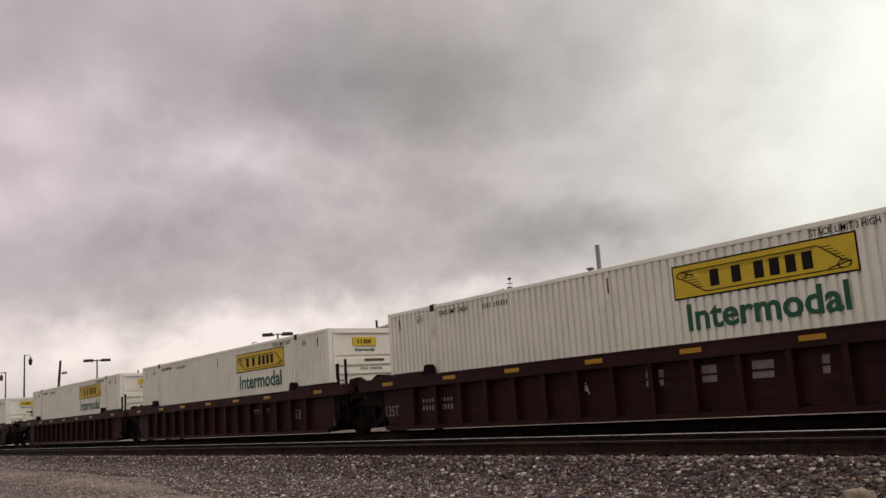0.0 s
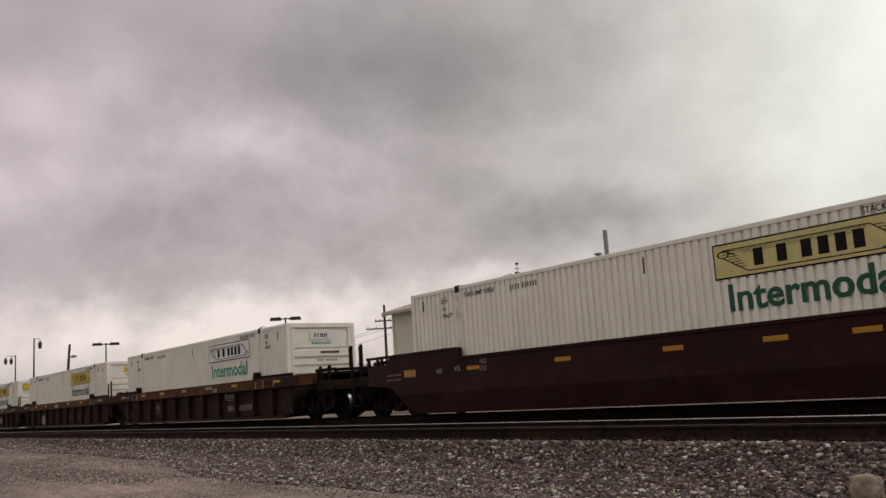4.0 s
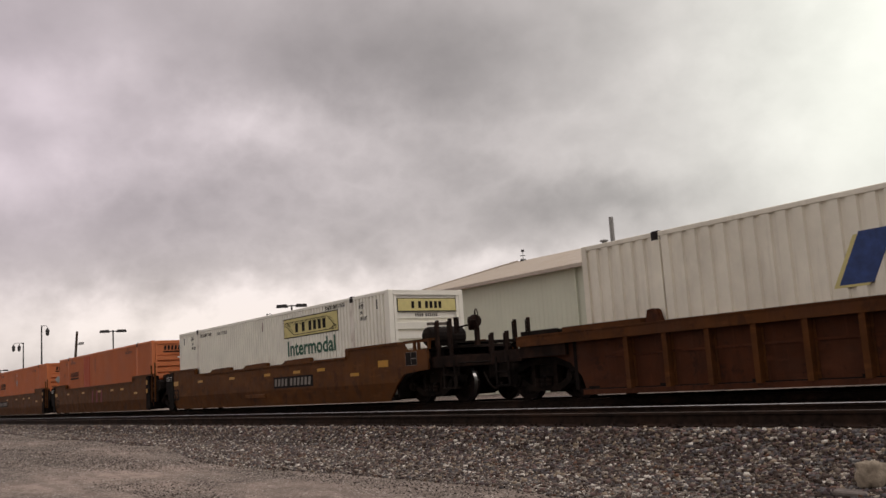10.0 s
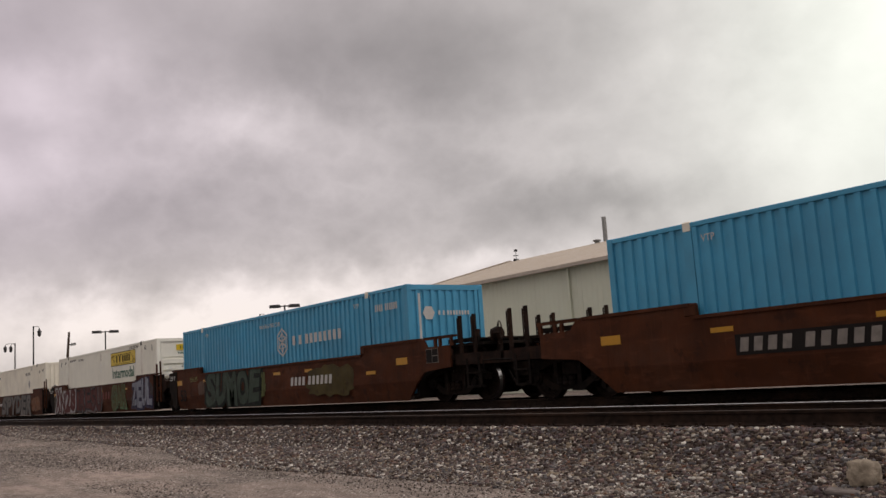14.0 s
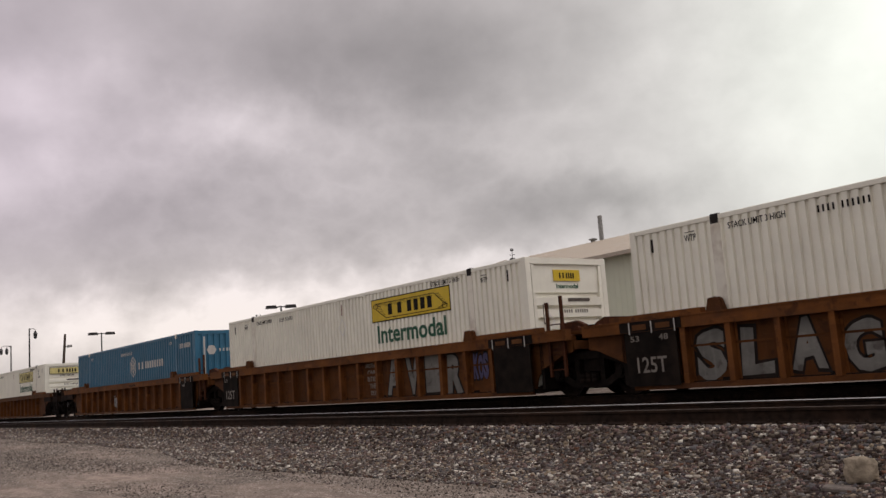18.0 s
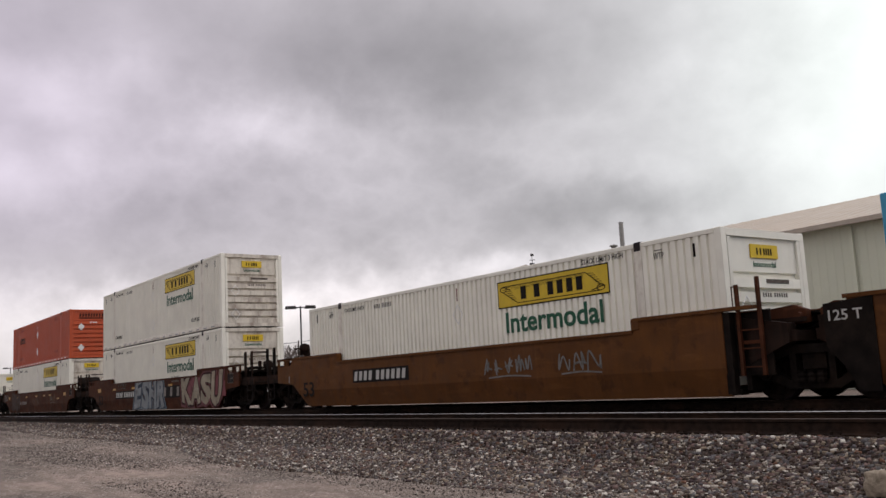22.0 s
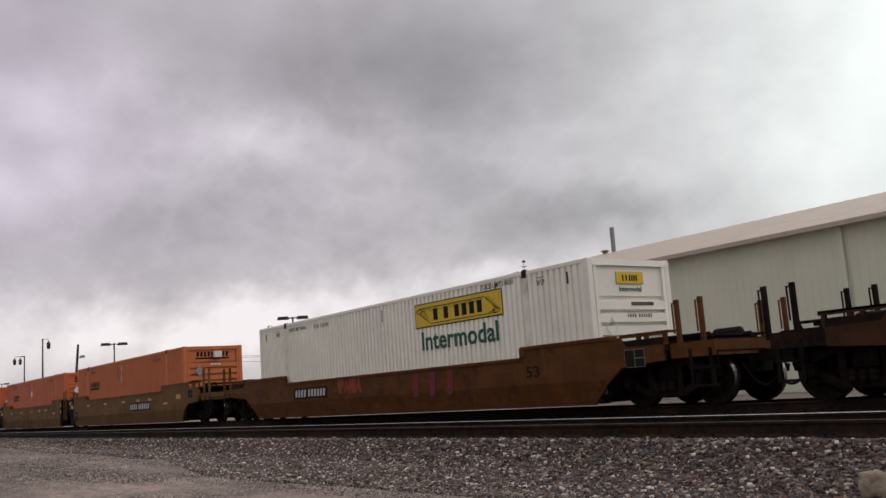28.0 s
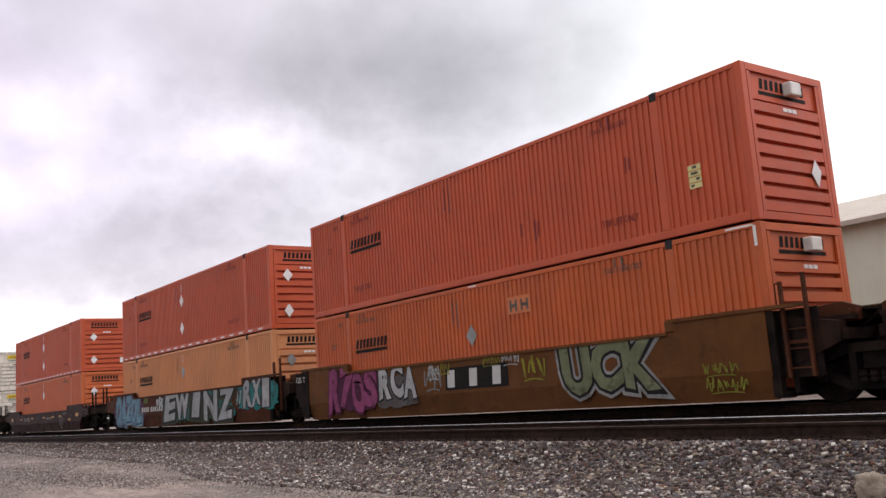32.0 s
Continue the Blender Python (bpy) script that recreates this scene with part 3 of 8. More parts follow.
def bank_z(x, y):
    """Height of the bank of ballast at x, y."""
    ys = (6.9, 7.3, 8.0, 8.65, 12.5)
    zs = [ground_z(x, 6.9) - 0.03] + [max(z, ground_z(x, b) + 0.012) for b, z in ((7.3, 0.05), (8.0, 0.24), (8.65, 0.53))] + [0.53]
    return max(float(np.interp(y, ys, zs)), ground_z(x, y))


def spread_x(rng, lo, hi, n):
    """Even between two bounds, thinning out beyond the far one."""
    x = rng.uniform(lo, hi, n)
    tail = rng.uniform(0, 1, n) < 0.24
    x[tail] = lo - rng.exponential(0.22 * (hi - lo), int(tail.sum()))
    return x


def stones():
    def bank(lo, hi, y0, y1):
        def place(rng, n):
            x = spread_x(rng, lo, hi, n)
            y = y0 + (y1 - y0) * rng.uniform(0, 1, n)
            # the toe wanders
            y = y + 0.15 * np.sin(x * 0.9) * (y < 8.2)
            z = np.array([bank_z(a, b) for a, b in zip(x, y)]) + rng.uniform(-0.012, 0.012, n)
            return np.stack([x, y, z], 1)
        return place

    def lot(lo, hi, y0, y1):
        def place(rng, n):
            x = spread_x(rng, lo, hi, n)
            y = y1 - (y1 - y0) * rng.uniform(0, 1, n) ** 1.4
            z = np.array([bank_z(a, b) if b > 6.9 else ground_z(a, b) for a, b in zip(x, y)]) + rng.uniform(-0.004, 0.004, n)
            return np.stack([x, y, z], 1)
        return place
    def apron(lo, hi):
        """Stones that rolled off the bank, thinning out over the lot."""
        def place(rng, n):
            x = spread_x(rng, lo, hi, n)
            reach = 2.7 * (0.72 + 0.28 * np.sin(x * 0.37 + 1.0)) * np.interp(-x, (0, 7, 11, 18, 40), (1.75, 1.6, 1.1, 0.7, 0.35))
            y = 8.25 - reach * rng.uniform(0, 1, n) ** 1.15
            z = np.array([bank_z(a, b) if b > 6.9 else ground_z(a, b) for a, b in zip(x, y)]) + rng.uniform(-0.006, 0.010, n)
            return np.stack([x, y, z], 1)
        return place
    label = "mixed grey, brown and pale crushed ballast stones"
    stone_field("ballast_stones", 46000, bank(-17, 1, 7.15, 8.95), lambda r, n: r.uniform(0.016, 0.040, n), M["stones"], label, 3)
    stone_field("ballast_stones", 24000, bank(-46, -17, 7.3, 8.95), lambda r, n: r.uniform(0.016, 0.036, n), M["stones"], label, 4)
    stone_field("ballast_stones", 7000, bank(-100, -46, 7.6, 8.95), lambda r, n: r.uniform(0.03, 0.055, n), M["stones"], label, 5)
    stone_field("ballast_stones", 10000, apron(-17, 1), lambda r, n: r.uniform(0.015, 0.040, n), M["stones"], label, 9)
    stone_field("ballast_stones", 40000, apron(-17, 1), lambda r, n: r.uniform(0.009, 0.024, n), M["spill"], label, 11)
    stone_field("ballast_stones", 20000, apron(-46, -17), lambda r, n: r.uniform(0.013, 0.032, n), M["spill"], label, 10)
    stone_field("pea_gravel", 30000, lot(-17, -1, 3.6, 8.0), lambda r, n: r.uniform(0.006, 0.014, n), M["pea"], "fine pale gravel scattered on the lot", 7)
    stone_field("pea_gravel", 26000, lot(-45, -15, 3.5, 8.0), lambda r, n: r.uniform(0.009, 0.020, n), M["pea"], "fine pale gravel scattered on the lot", 8)


def rail_profile(bm, y, x0, x1):
    """A flat-bottomed rail: foot, web and head; the running surface is worn bright."""
    half = [(0.07, 0.0), (0.07, 0.012), (0.02, 0.03), (0.010, 0.045), (0.010, 0.135), (0.034, 0.145), (0.036, 0.172), (0.026, 0.18)]
    pts = [(-a, z) for a, z in half] + [(a, z) for a, z in half[::-1]]
    ends = [[bm.verts.new((x, y + a, z)) for a, z in pts] for x in (x0, x1)]
    n = len(pts)
    for i in range(n):
        j = (i + 1) % n
        f = bm.faces.new((ends[0][i], ends[0][j], ends[1][j], ends[1][i]))
        f.material_index = (2 if i in (7,) else 0) if y < 0 else (1 if i == 6 else 2 if i == 7 else 0)
    bm.faces.new(ends[0])
    bm.faces.new(ends[1])


def track(name, y, label, tie_lo, tie_hi):
    root = new(name)
    root.location = (0, y, 0)
    tagged(root, label, "railway track", kind="structure")
    for side in (-GAUGE, GAUGE):
        bm = bmesh.new()
        rail_profile(bm, side, -900, 600)
        part("rail", bm, [M["rail_side"], M["rail_head"], M["rail_worn"]], root, "rusty steel rail, its inner edge worn bright", at=(0, 0, RT - 0.18))
    def tie(bm):
        soft_box(bm, -0.115, 0.115, -1.3, 1.3, -0.16, 0.0, 0.012)
    me = shared("tie", tie, M["tie"])
    rng = random.Random(5)
    x = tie_lo
    while x < tie_hi:
        o = part("tie", me, None, root, at=(x + rng.uniform(-0.03, 0.03), rng.uniform(-0.04, 0.04), RT - 0.184))
        o.rotation_euler = (0, 0, rng.uniform(-0.015, 0.015))
        x += 0.52
    # spikes and plates of the near rail
    def plate(bm):
        box(bm, -0.09, 0.09, -0.17, 0.17, 0, 0.018)
        for sx in (-0.05, 0.05):
            box(bm, sx - 0.012, sx + 0.012, -0.10, -0.075, 0.018, 0.05)
            box(bm, sx - 0.012, sx + 0.012, 0.075, 0.10, 0.018, 0.05)
    mp = shared("tie_plate", plate, M["rail_side"])
    x = max(tie_lo, -28)
    while x < tie_hi:
        part("tie_plate", mp, None, root, at=(x, -GAUGE, RT - 0.183))
        x += 0.52
    bm = bmesh.new()
    for lo, hi in ((-300, tie_lo), (tie_hi, 150)):
        x = lo
        while x < hi:
            box(bm, x - 0.115, x + 0.115, -1.3, 1.3, RT - 0.34, RT - 0.184)
            x += 0.52
    tagged(part("far_ties", bm, M["tie"], root), kind="stuff")
    return root


def shed():
    """Long pale metal building with a low gable roof."""
    y0, yr, y1 = SHED_Y, SHED_Y * 1.327, SHED_Y * 1.654
    xl, xr = -43.7, 14.0
    z0, ze, zr = 0.42, CAM_Z + 0.1645 * SHED_Y, CAM_Z + 0.1865 * yr
    root = new("metal_building")
    root.location = (0, 0, 0)
    tagged(root, "long pale metal building with a beige low-pitched roof", "building", kind="structure")
    # ribbed front wall, one panel a bay
    n = 19
    w = (xr - xl) / n
    def panel(bm):
        xs, k = [], 0
        cols = []
        pitch = 0.305
        x = 0.0
        while x < w - 0.01:
            for dx, dy in ((0, 0), (0.24, 0), (0.255, -0.016), (0.285, -0.016)):
                if x + dx < w:
                    cols.append((x + dx, dy))
            x += pitch
        cols.append((w, 0))
        a = [(bm.verts.new((cx, cyy, 0)), bm.verts.new((cx, cyy, ze - z0))) for cx, cyy in cols]
        b = [(bm.verts.new((cx, 0.1, 0)), bm.verts.new((cx, 0.1, ze - z0))) for cx in (0, w)]
        for i in range(len(a) - 1):
            bm.faces.new((a[i][0], a[i + 1][0], a[i + 1][1], a[i][1]))
        bm.faces.new((b[0][0], b[0][1], b[1][1], b[1][0]))
        bm.faces.new((a[0][0], a[0][1], b[0][1], b[0][0]))
        bm.faces.new((a[-1][0], b[1][0], b[1][1], a[-1][1]))
    me = shared("wall_panel", panel, M["shed_wall"])
    for i in range(n):
        part("wall_panel", me, None, root, at=(xl + i * w, y0, z0))
    bm = bmesh.new()
    box(bm, xl + 0.02, xr, y1 - 0.1, y1, z0, ze)
    part("back_wall", bm, M["shed_wall"], root)
    for x, name in ((xl, "gable_wall"), (xr - 0.1, "gable_wall")):
        bm = bmesh.new()
        pts = [(y0 + 0.11, z0), (y1 - 0.11, z0), (y1 - 0.11, ze), (yr, zr - 0.08), (y0 + 0.11, ze)]
        a = [bm.verts.new((x, y, z)) for y, z in pts]
        b = [bm.verts.new((x + 0.1, y, z)) for y, z in pts]
        bm.faces.new(a)
        bm.faces.new(b)
        for i in range(5):
            bm.faces.new((a[i], a[(i + 1) % 5], b[(i + 1) % 5], b[i]))
        part(name, bm, M["shed_wall"], root)
    for ya, yb in ((y0 - 0.35, yr), (y1 + 0.35, yr)):
        bm = bmesh.new()
        sl = (zr - ze) / (yr - y0)
        za = ze - 0.35 * sl + 0.05
        cols = []
        x = xl - 0.3
        while x < xr + 0.3:
            cols += [(x, 0), (x + 0.5, 0), (x + 0.52, 0.014), (x + 0.58, 0.014), (x + 0.60, 0)]
            x += 0.61
        a = [(bm.verts.new((cx, ya, za + d)), bm.verts.new((cx, yb, zr + d))) for cx, d in cols]
        for i in range(len(a) - 1):
            bm.faces.new((a[i][0], a[i + 1][0], a[i + 1][1], a[i][1]))
        lo = [bm.verts.new((x, y, z - 0.06)) for x, y, z in ((xl - 0.3, ya, za), (cols[-1][0], ya, za), (cols[-1][0], yb, zr), (xl - 0.3, yb, zr))]
        bm.faces.new(lo)
        part("roof", bm, M["shed_roof"], root, "beige standing-seam roof")
    bm = bmesh.new()
    box(bm, xl - 0.3, xr + 0.3, y0 - 0.50, y0 - 0.36, ze - 0.22, ze - 0.06)
    part("gutter", bm, M["shed_trim"], root)
    bm = bmesh.new()
    a = (xl - 0.32, y0 - 0.36, ze - 0.06)
    for ya, yb in ((y0 - 0.5, yr), (y1 + 0.5, yr)):
        sl = (zr - ze) / (yr - y0)
        zz = ze - 0.5 * sl
        v = [bm.verts.new(p) for p in ((xl - 0.36, ya, zz - 0.16), (xl - 0.36, ya, zz + 0.10), (xl - 0.36, yb, zr + 0.10), (xl - 0.36, yb, zr - 0.16))]
        u = [bm.verts.new((q.co.x + 0.05, q.co.y, q.co.z)) for q in v]
        bm.faces.new(v)
        bm.faces.new(u)
        for i in range(4):
            bm.faces.new((v[i], v[(i + 1) % 4], u[(i + 1) % 4], u[i]))
    part("rake_trim", bm, M["shed_trim"], root)
    for yaw in (45.22, 29.72):
        x = -math.tan(radians(yaw)) * y0
        bm = bmesh.new()
        box(bm, x - 0.06, x + 0.06, y0 - 0.14, y0 - 0.035, z0 + 0.1, ze - 0.2)
        part("downspout", bm, M["shed_wall"], root, "pale square downspout")
    bm = bmesh.new()
    box(bm, xl - 0.02, xl + 0.2, y0 - 0.05, y0 + 0.1, z0, ze - 0.05)
    part("corner_trim", bm, M["shed_wall"], root)
    bm = bmesh.new()
    box(bm, xl - 0.1, xr, y0 - 0.10, y0 + 0.2, 0.36, z0 + 0.02)
    part("footing", bm, M["lot"], root)
    # flue, roof vent and weather vane
    x = -math.tan(radians(42.81)) * yr
    bm = bmesh.new()
    lathe(bm, [(0.13, zr - 0.3), (0.13, CAM_Z + 0.223 * yr), (0.10, CAM_Z + 0.223 * yr)], "Z", 14, 0, (x, yr, 0))
    part("flue", bm, M["grey_metal"], root, "grey metal flue pipe")
    x = -math.tan(radians(43.35)) * yr
    bm = bmesh.new()
    lathe(bm, [(0.14, zr - 0.25), (0.14, zr + 0.08), (0.24, zr + 0.11), (0.24, zr + 0.17), (0.06, zr + 0.22)], "Z", 14, 0, (x, yr, 0))
    part("roof_vent", bm, M["grey_metal"], root)
    x = xl + 0.3
    zt = CAM_Z + math.tan(radians(7.75)) / math.cos(radians(48.6)) * yr
    bm = bmesh.new()
    bar(bm, (x, yr, zr), (x, yr, zt), 0.018, 6)
    bar(bm, (x - 0.22, yr, zt - 0.42), (x + 0.22, yr, zt - 0.42), 0.014, 6)
    bar(bm, (x, yr - 0.22, zt - 0.42), (x, yr + 0.22, zt - 0.42), 0.014, 6)
    slab(bm, [(x - 0.15, zt - 0.16), (x + 0.16, zt - 0.18), (x + 0.13, zt - 0.03), (x, zt - 0.09), (x - 0.13, zt + 0.0)], yr - 0.015, yr + 0.015)
    slab(bm, [(x - 0.18, zr - 0.05), (x + 0.18, zr - 0.05), (x + 0.05, zr + 0.12), (x - 0.05, zr + 0.12)], yr - 0.15, yr + 0.15)
    part("weather_vane", bm, M["lamp_iron"], root, "small dark weather vane on the gable peak")


def at_bearing(yaw, dist):
    """The place at a bearing (degrees, to the west of north) and a distance from the stand."""
    return -math.sin(radians(yaw)) * dist, math.cos(radians(yaw)) * dist


def height_at(elev, dist):
    return CAM_Z + math.tan(radians(elev)) * dist


def parking_light(yaw, elev, dist, turn=0):
    x, y = at_bearing(yaw, dist)
    top = height_at(elev, dist)
    g = ground_z(x, y)
    root = new("parking_lot_light")
    root.matrix_world = pose(x, y, g, 0, 0, turn)
    tagged(root, "dark twin-headed parking lot light on a square pole", "lamp post", group="parking lot lights")
    h = top - g
    bm = bmesh.new()
    box(bm, -0.075, 0.075, -0.075, 0.075, 0, h - 0.05)
    part("pole", bm, M["lamp_iron"], root)
    bm = bmesh.new()
    lathe(bm, [(0.26, 0), (0.26, 0.6), (0.2, 0.66)], "Z", 12)
    part("base", bm, M["grey_metal"], root)
    for s in (-1, 1):
        bm = bmesh.new()
        box(bm, min(s * 0.07, s * 0.4), max(s * 0.07, s * 0.4), -0.05, 0.05, h - 0.2, h - 0.1)
        part("arm", bm, M["lamp_iron"], root)
        bm = bmesh.new()
        slab(bm, [(s * 0.35, h - 0.28), (s * 1.42, h - 0.28), (s * 1.36, h - 0.02), (s * 0.45, h + 0.0)], -0.3, 0.3)
        part("lamp_head", bm, M["lamp_iron"], root)


def tube(bm, pts, r, sides=6):
    """One bent round bar through a row of points."""
    rings = []
    for i, p in enumerate(pts):
        d = (Vector(pts[min(i + 1, len(pts) - 1)]) - Vector(pts[max(i - 1, 0)])).normalized()
        q = d.to_track_quat("Z", "Y")
        rings.append([bm.verts.new(Vector(p) + q @ Vector((r * math.cos(2 * math.pi * k / sides), r * math.sin(2 * math.pi * k / sides), 0))) for k in range(sides)])
    for a, b in zip(rings, rings[1:]):
        for k in range(sides):
            j = (k + 1) % sides
            bm.faces.new((a[k], a[j], b[j], b[k]))
    bm.faces.new(rings[0][::-1])
    bm.faces.new(rings[-1])


def street_lamp(yaw, elev, dist, heads=2):
    """An ornamental post with hanging acorn lanterns."""
    x, y = at_bearing(yaw, dist)
    top = height_at(elev, dist)
    g = ground_z(x, y)
    h = top - g
    root = new("street_lamp")
    root.matrix_world = pose(x, y, g, 0, 0, yaw)
    tagged(root, "black ornamental street lamp with hanging lanterns", "street lamp", group="ornamental street lamps")
    bm = bmesh.new()
    lathe(bm, [(0.2, 0), (0.2, 0.5), (0.11, 0.7), (0.07, h * 0.7), (0.06, h)], "Z", 10)
    part("pole", bm, M["lamp_iron"], root)
    for reach in ((-0.42, -0.98) if heads == 2 else (0.5,)):
        bm = bmesh.new()
        pts = [(reach / 2 * (1 - math.cos(math.pi * k / 6)), 0, h - 0.22 + 0.20 * math.sin(math.pi * k / 6)) for k in range(7)]
        tube(bm, pts, 0.028)
        part("bracket", bm, M["lamp_iron"], root)
        bm = bmesh.new()
        lathe(bm, [(0.03, h - 0.22), (0.09, h - 0.32), (0.20, h - 0.52), (0.16, h - 0.58), (0.15, h - 0.86), (0.05, h - 0.98)], "Z", 10, 0, (reach, 0, 0))
        part("lantern", bm, M["lamp_iron"], root)


def utility_pole(yaw, elev, dist, arms=(), lean=0.0, flood=False):
    x, y = at_bearing(yaw, dist)
    g = ground_z(x, y)
    h = height_at(elev, dist) - g
    root = new("utility_pole")
    root.matrix_world = pose(x, y, g, 0, lean, yaw)
    tagged(root, "weathered wooden utility pole", "pole", group="utility poles")
    bm = bmesh.new()
    lathe(bm, [(0.17, 0), (0.11, h)], "Z", 10)
    part("pole", bm, M["wood_pole"], root)
    for z, half in arms:
        bm = bmesh.new()
        box(bm, -half, half, -0.16, -0.06, h - z - 0.06, h - z + 0.06)
        part("crossarm", bm, M["wood_pole"], root)
        for k in (-0.9, -0.45, 0.45, 0.9):
            bm = bmesh.new()
            lathe(bm, [(0.03, 0), (0.06, 0.05), (0.06, 0.12), (0.03, 0.16)], "Z", 8, 0, (k * half, -0.11, h - z + 0.06))
            part("insulator", bm, M["grey_metal"], root)
    if flood:
        bm = bmesh.new()
        bar(bm, (0.0, 0, h - 1.3), (0.5, 0, h - 1.2), 0.04, 6)
        part("bracket", bm, M["lamp_iron"], root)
        bm = bmesh.new()
        slab(bm, [(0.2, h - 1.38), (0.72, h - 1.28), (0.68, h - 1.06), (0.24, h - 1.12)], -0.2, 0.2)
        part("flood_lamp", bm, M["grey_metal"], root, "grey flood lamp")


def wires(a, b, sag, name="overhead_wire"):
    bm = bmesh.new()
    prev = None
    for k in range(17):
        u = k / 16
        p = Vector(a).lerp(Vector(b), u) - Vector((0, 0, sag * 4 * u * (1 - u)))
        if prev is not None:
            bar(bm, prev, p, 0.018, 4)
        prev = p
    ob = new(name, finish(name, bm, M["lamp_iron"]))
    tagged(ob, "thin dark overhead wire", "wire", group="overhead wires")


def bare_tree(yaw, elev, dist, spread, seed):
    """A leafless crown of many fine twigs."""
    x, y = at_bearing(yaw, dist)
    g = ground_z(x, y)
    h = height_at(elev, dist) - g
    rng = random.Random(seed)
    root = new("bare_tree")
    root.location = (x, y, g)
    tagged(root, "leafless grey-brown tree behind the tracks", "tree", group="bare trees")
    trunk, crown = bmesh.new(), bmesh.new()

    def grow(bm, p, d, length, r, depth):
        q = p + d * length
        bar(bm, p, q, r, 5 if depth > 1 else 3)
        if depth == 0:
            return
        for _ in range(3 if depth < 4 else 4):
            nd = (d + Vector((rng.uniform(-0.8, 0.8) * spread, rng.uniform(-0.8, 0.8) * spread, rng.uniform(-0.1, 0.5)))).normalized()
            grow(crown, p.lerp(q, rng.uniform(0.6, 1.0)), nd, length * rng.uniform(0.55, 0.8), max(0.022, r * 0.6), depth - 1)
    grow(trunk, Vector((0, 0, 0)), Vector((0, 0, 1)), h * 0.34, 0.03 * h, 5)
    part("trunk", trunk, M["bark"], root)
    part("crown", crown, M["bark"], root, "bare twigs")


ground()
ballast_bed()
track("near_track", NEAR_Y, "empty track with dark rusty rails", -52, 2)
track("train_track", TRAIN_Y, "track under the freight train", -46, 2)
shed()
parking_light(73.5, 4.15, 108, 73.5)
parking_light(63.04, 5.22, 86, 63.04)
parking_light(60.8, 4.35, 104, 60.8)
parking_light(79.45, 2.15, 205, 79.45)
street_lamp(77.35, 4.55, 92, 1)
street_lamp(78.3, 3.62, 112, 2)
street_lamp(60.42, 3.9, 118, 1)
street_lamp(64.55, 4.72, 96, 1)
utility_pole(75.75, 4.15, 100, (), 3.5, True)
utility_pole(56.93, 5.65, 92, ((2.35, 1.9), (1.6, 1.0)))
utility_pole(71.23, 3.4, 150, ((0.6, 1.0),))
pa, pb = at_bearing(56.93, 92), at_bearing(66.5, 140)
for dz, dx in ((0.95, -1.6), (0.95, 1.6), (1.7, 0.8)):
    wires((pa[0] + dx, pa[1], height_at(5.65, 92) - dz - 1.3), (pb[0] + dx, pb[1], 9.5 - dz), 0.9)
bare_tree(64.15, 3.75, 120, 1.0, 11)
bare_tree(68.3, 3.1, 130, 1.0, 12)
bare_tree(62.6, 3.3, 125, 1.0, 13)
bare_tree(58.2, 2.9, 135, 1.0, 14)


# ---------------- containers ----------------
CL, CW, CH = 16.15, 2.59, 2.9
HL, HW = CL / 2, CW / 2
FACE = -HW + 0.008          # outer face of the ribs on the visible side


def corrugated(bm, length, z0, z1, pitch, depth, flat):
    """A ribbed sheet along x, facing -y, ribs at y = 0 and valleys at y = depth."""
    cols = []
    n = max(2, round(length / pitch))
    p = length / n
    s = p * 0.08
    for i in range(n):
        x = -length / 2 + i * p
        cols += [(x, depth), (x + p * flat - s, depth), (x + p * flat, 0), (x + p - s, 0)]
    cols.append((length / 2, depth))
    a = [(bm.verts.new((x, y, z0)), bm.verts.new((x, y, z1))) for x, y in cols]
    for i in range(len(a) - 1):
        bm.faces.new((a[i][0], a[i + 1][0], a[i + 1][1], a[i][1]))
    b = [(bm.verts.new((x, depth + 0.03, z0)), bm.verts.new((x, depth + 0.03, z1))) for x in (-length / 2, length / 2)]
    bm.faces.new((b[0][0], b[0][1], b[1][1], b[1][0]))
    bm.faces.new((a[0][0], a[0][1], b[0][1], b[0][0]))
    bm.faces.new((a[-1][0], b[1][0], b[1][1], a[-1][1]))
    bm.faces.new([v[1] for v in a] + [b[1][1], b[0][1]])


FONT_CURVES = {}


def text_mesh(body, size, bold=0.0, shear=0.0):
    """A flat-faced word mesh in x, z: its left foot at the origin, facing -y."""
    key = (body, size, bold, shear)
    if key in FONT_CURVES:
        return FONT_CURVES[key]
    cu = bpy.data.curves.new("lettering", "FONT")
    cu.body, cu.size, cu.extrude, cu.offset, cu.shear = body, size, 0.0015, bold, shear
    cu.resolution_u = 3
    tmp = bpy.data.objects.new("lettering", cu)
    scene.collection.objects.link(tmp)
    me = bpy.data.meshes.new_from_object(tmp)
    bpy.data.objects.remove(tmp)
    co = np.empty(len(me.vertices) * 3)
    me.vertices.foreach_get("co", co)
    co = co.reshape(-1, 3)
    xyz = np.stack([co[:, 0], -co[:, 2], co[:, 1]], 1)
    faces = [tuple(p.vertices) for p in me.polygons]
    bpy.data.meshes.remove(me)
    FONT_CURVES[key] = (xyz, faces)
    return FONT_CURVES[key]


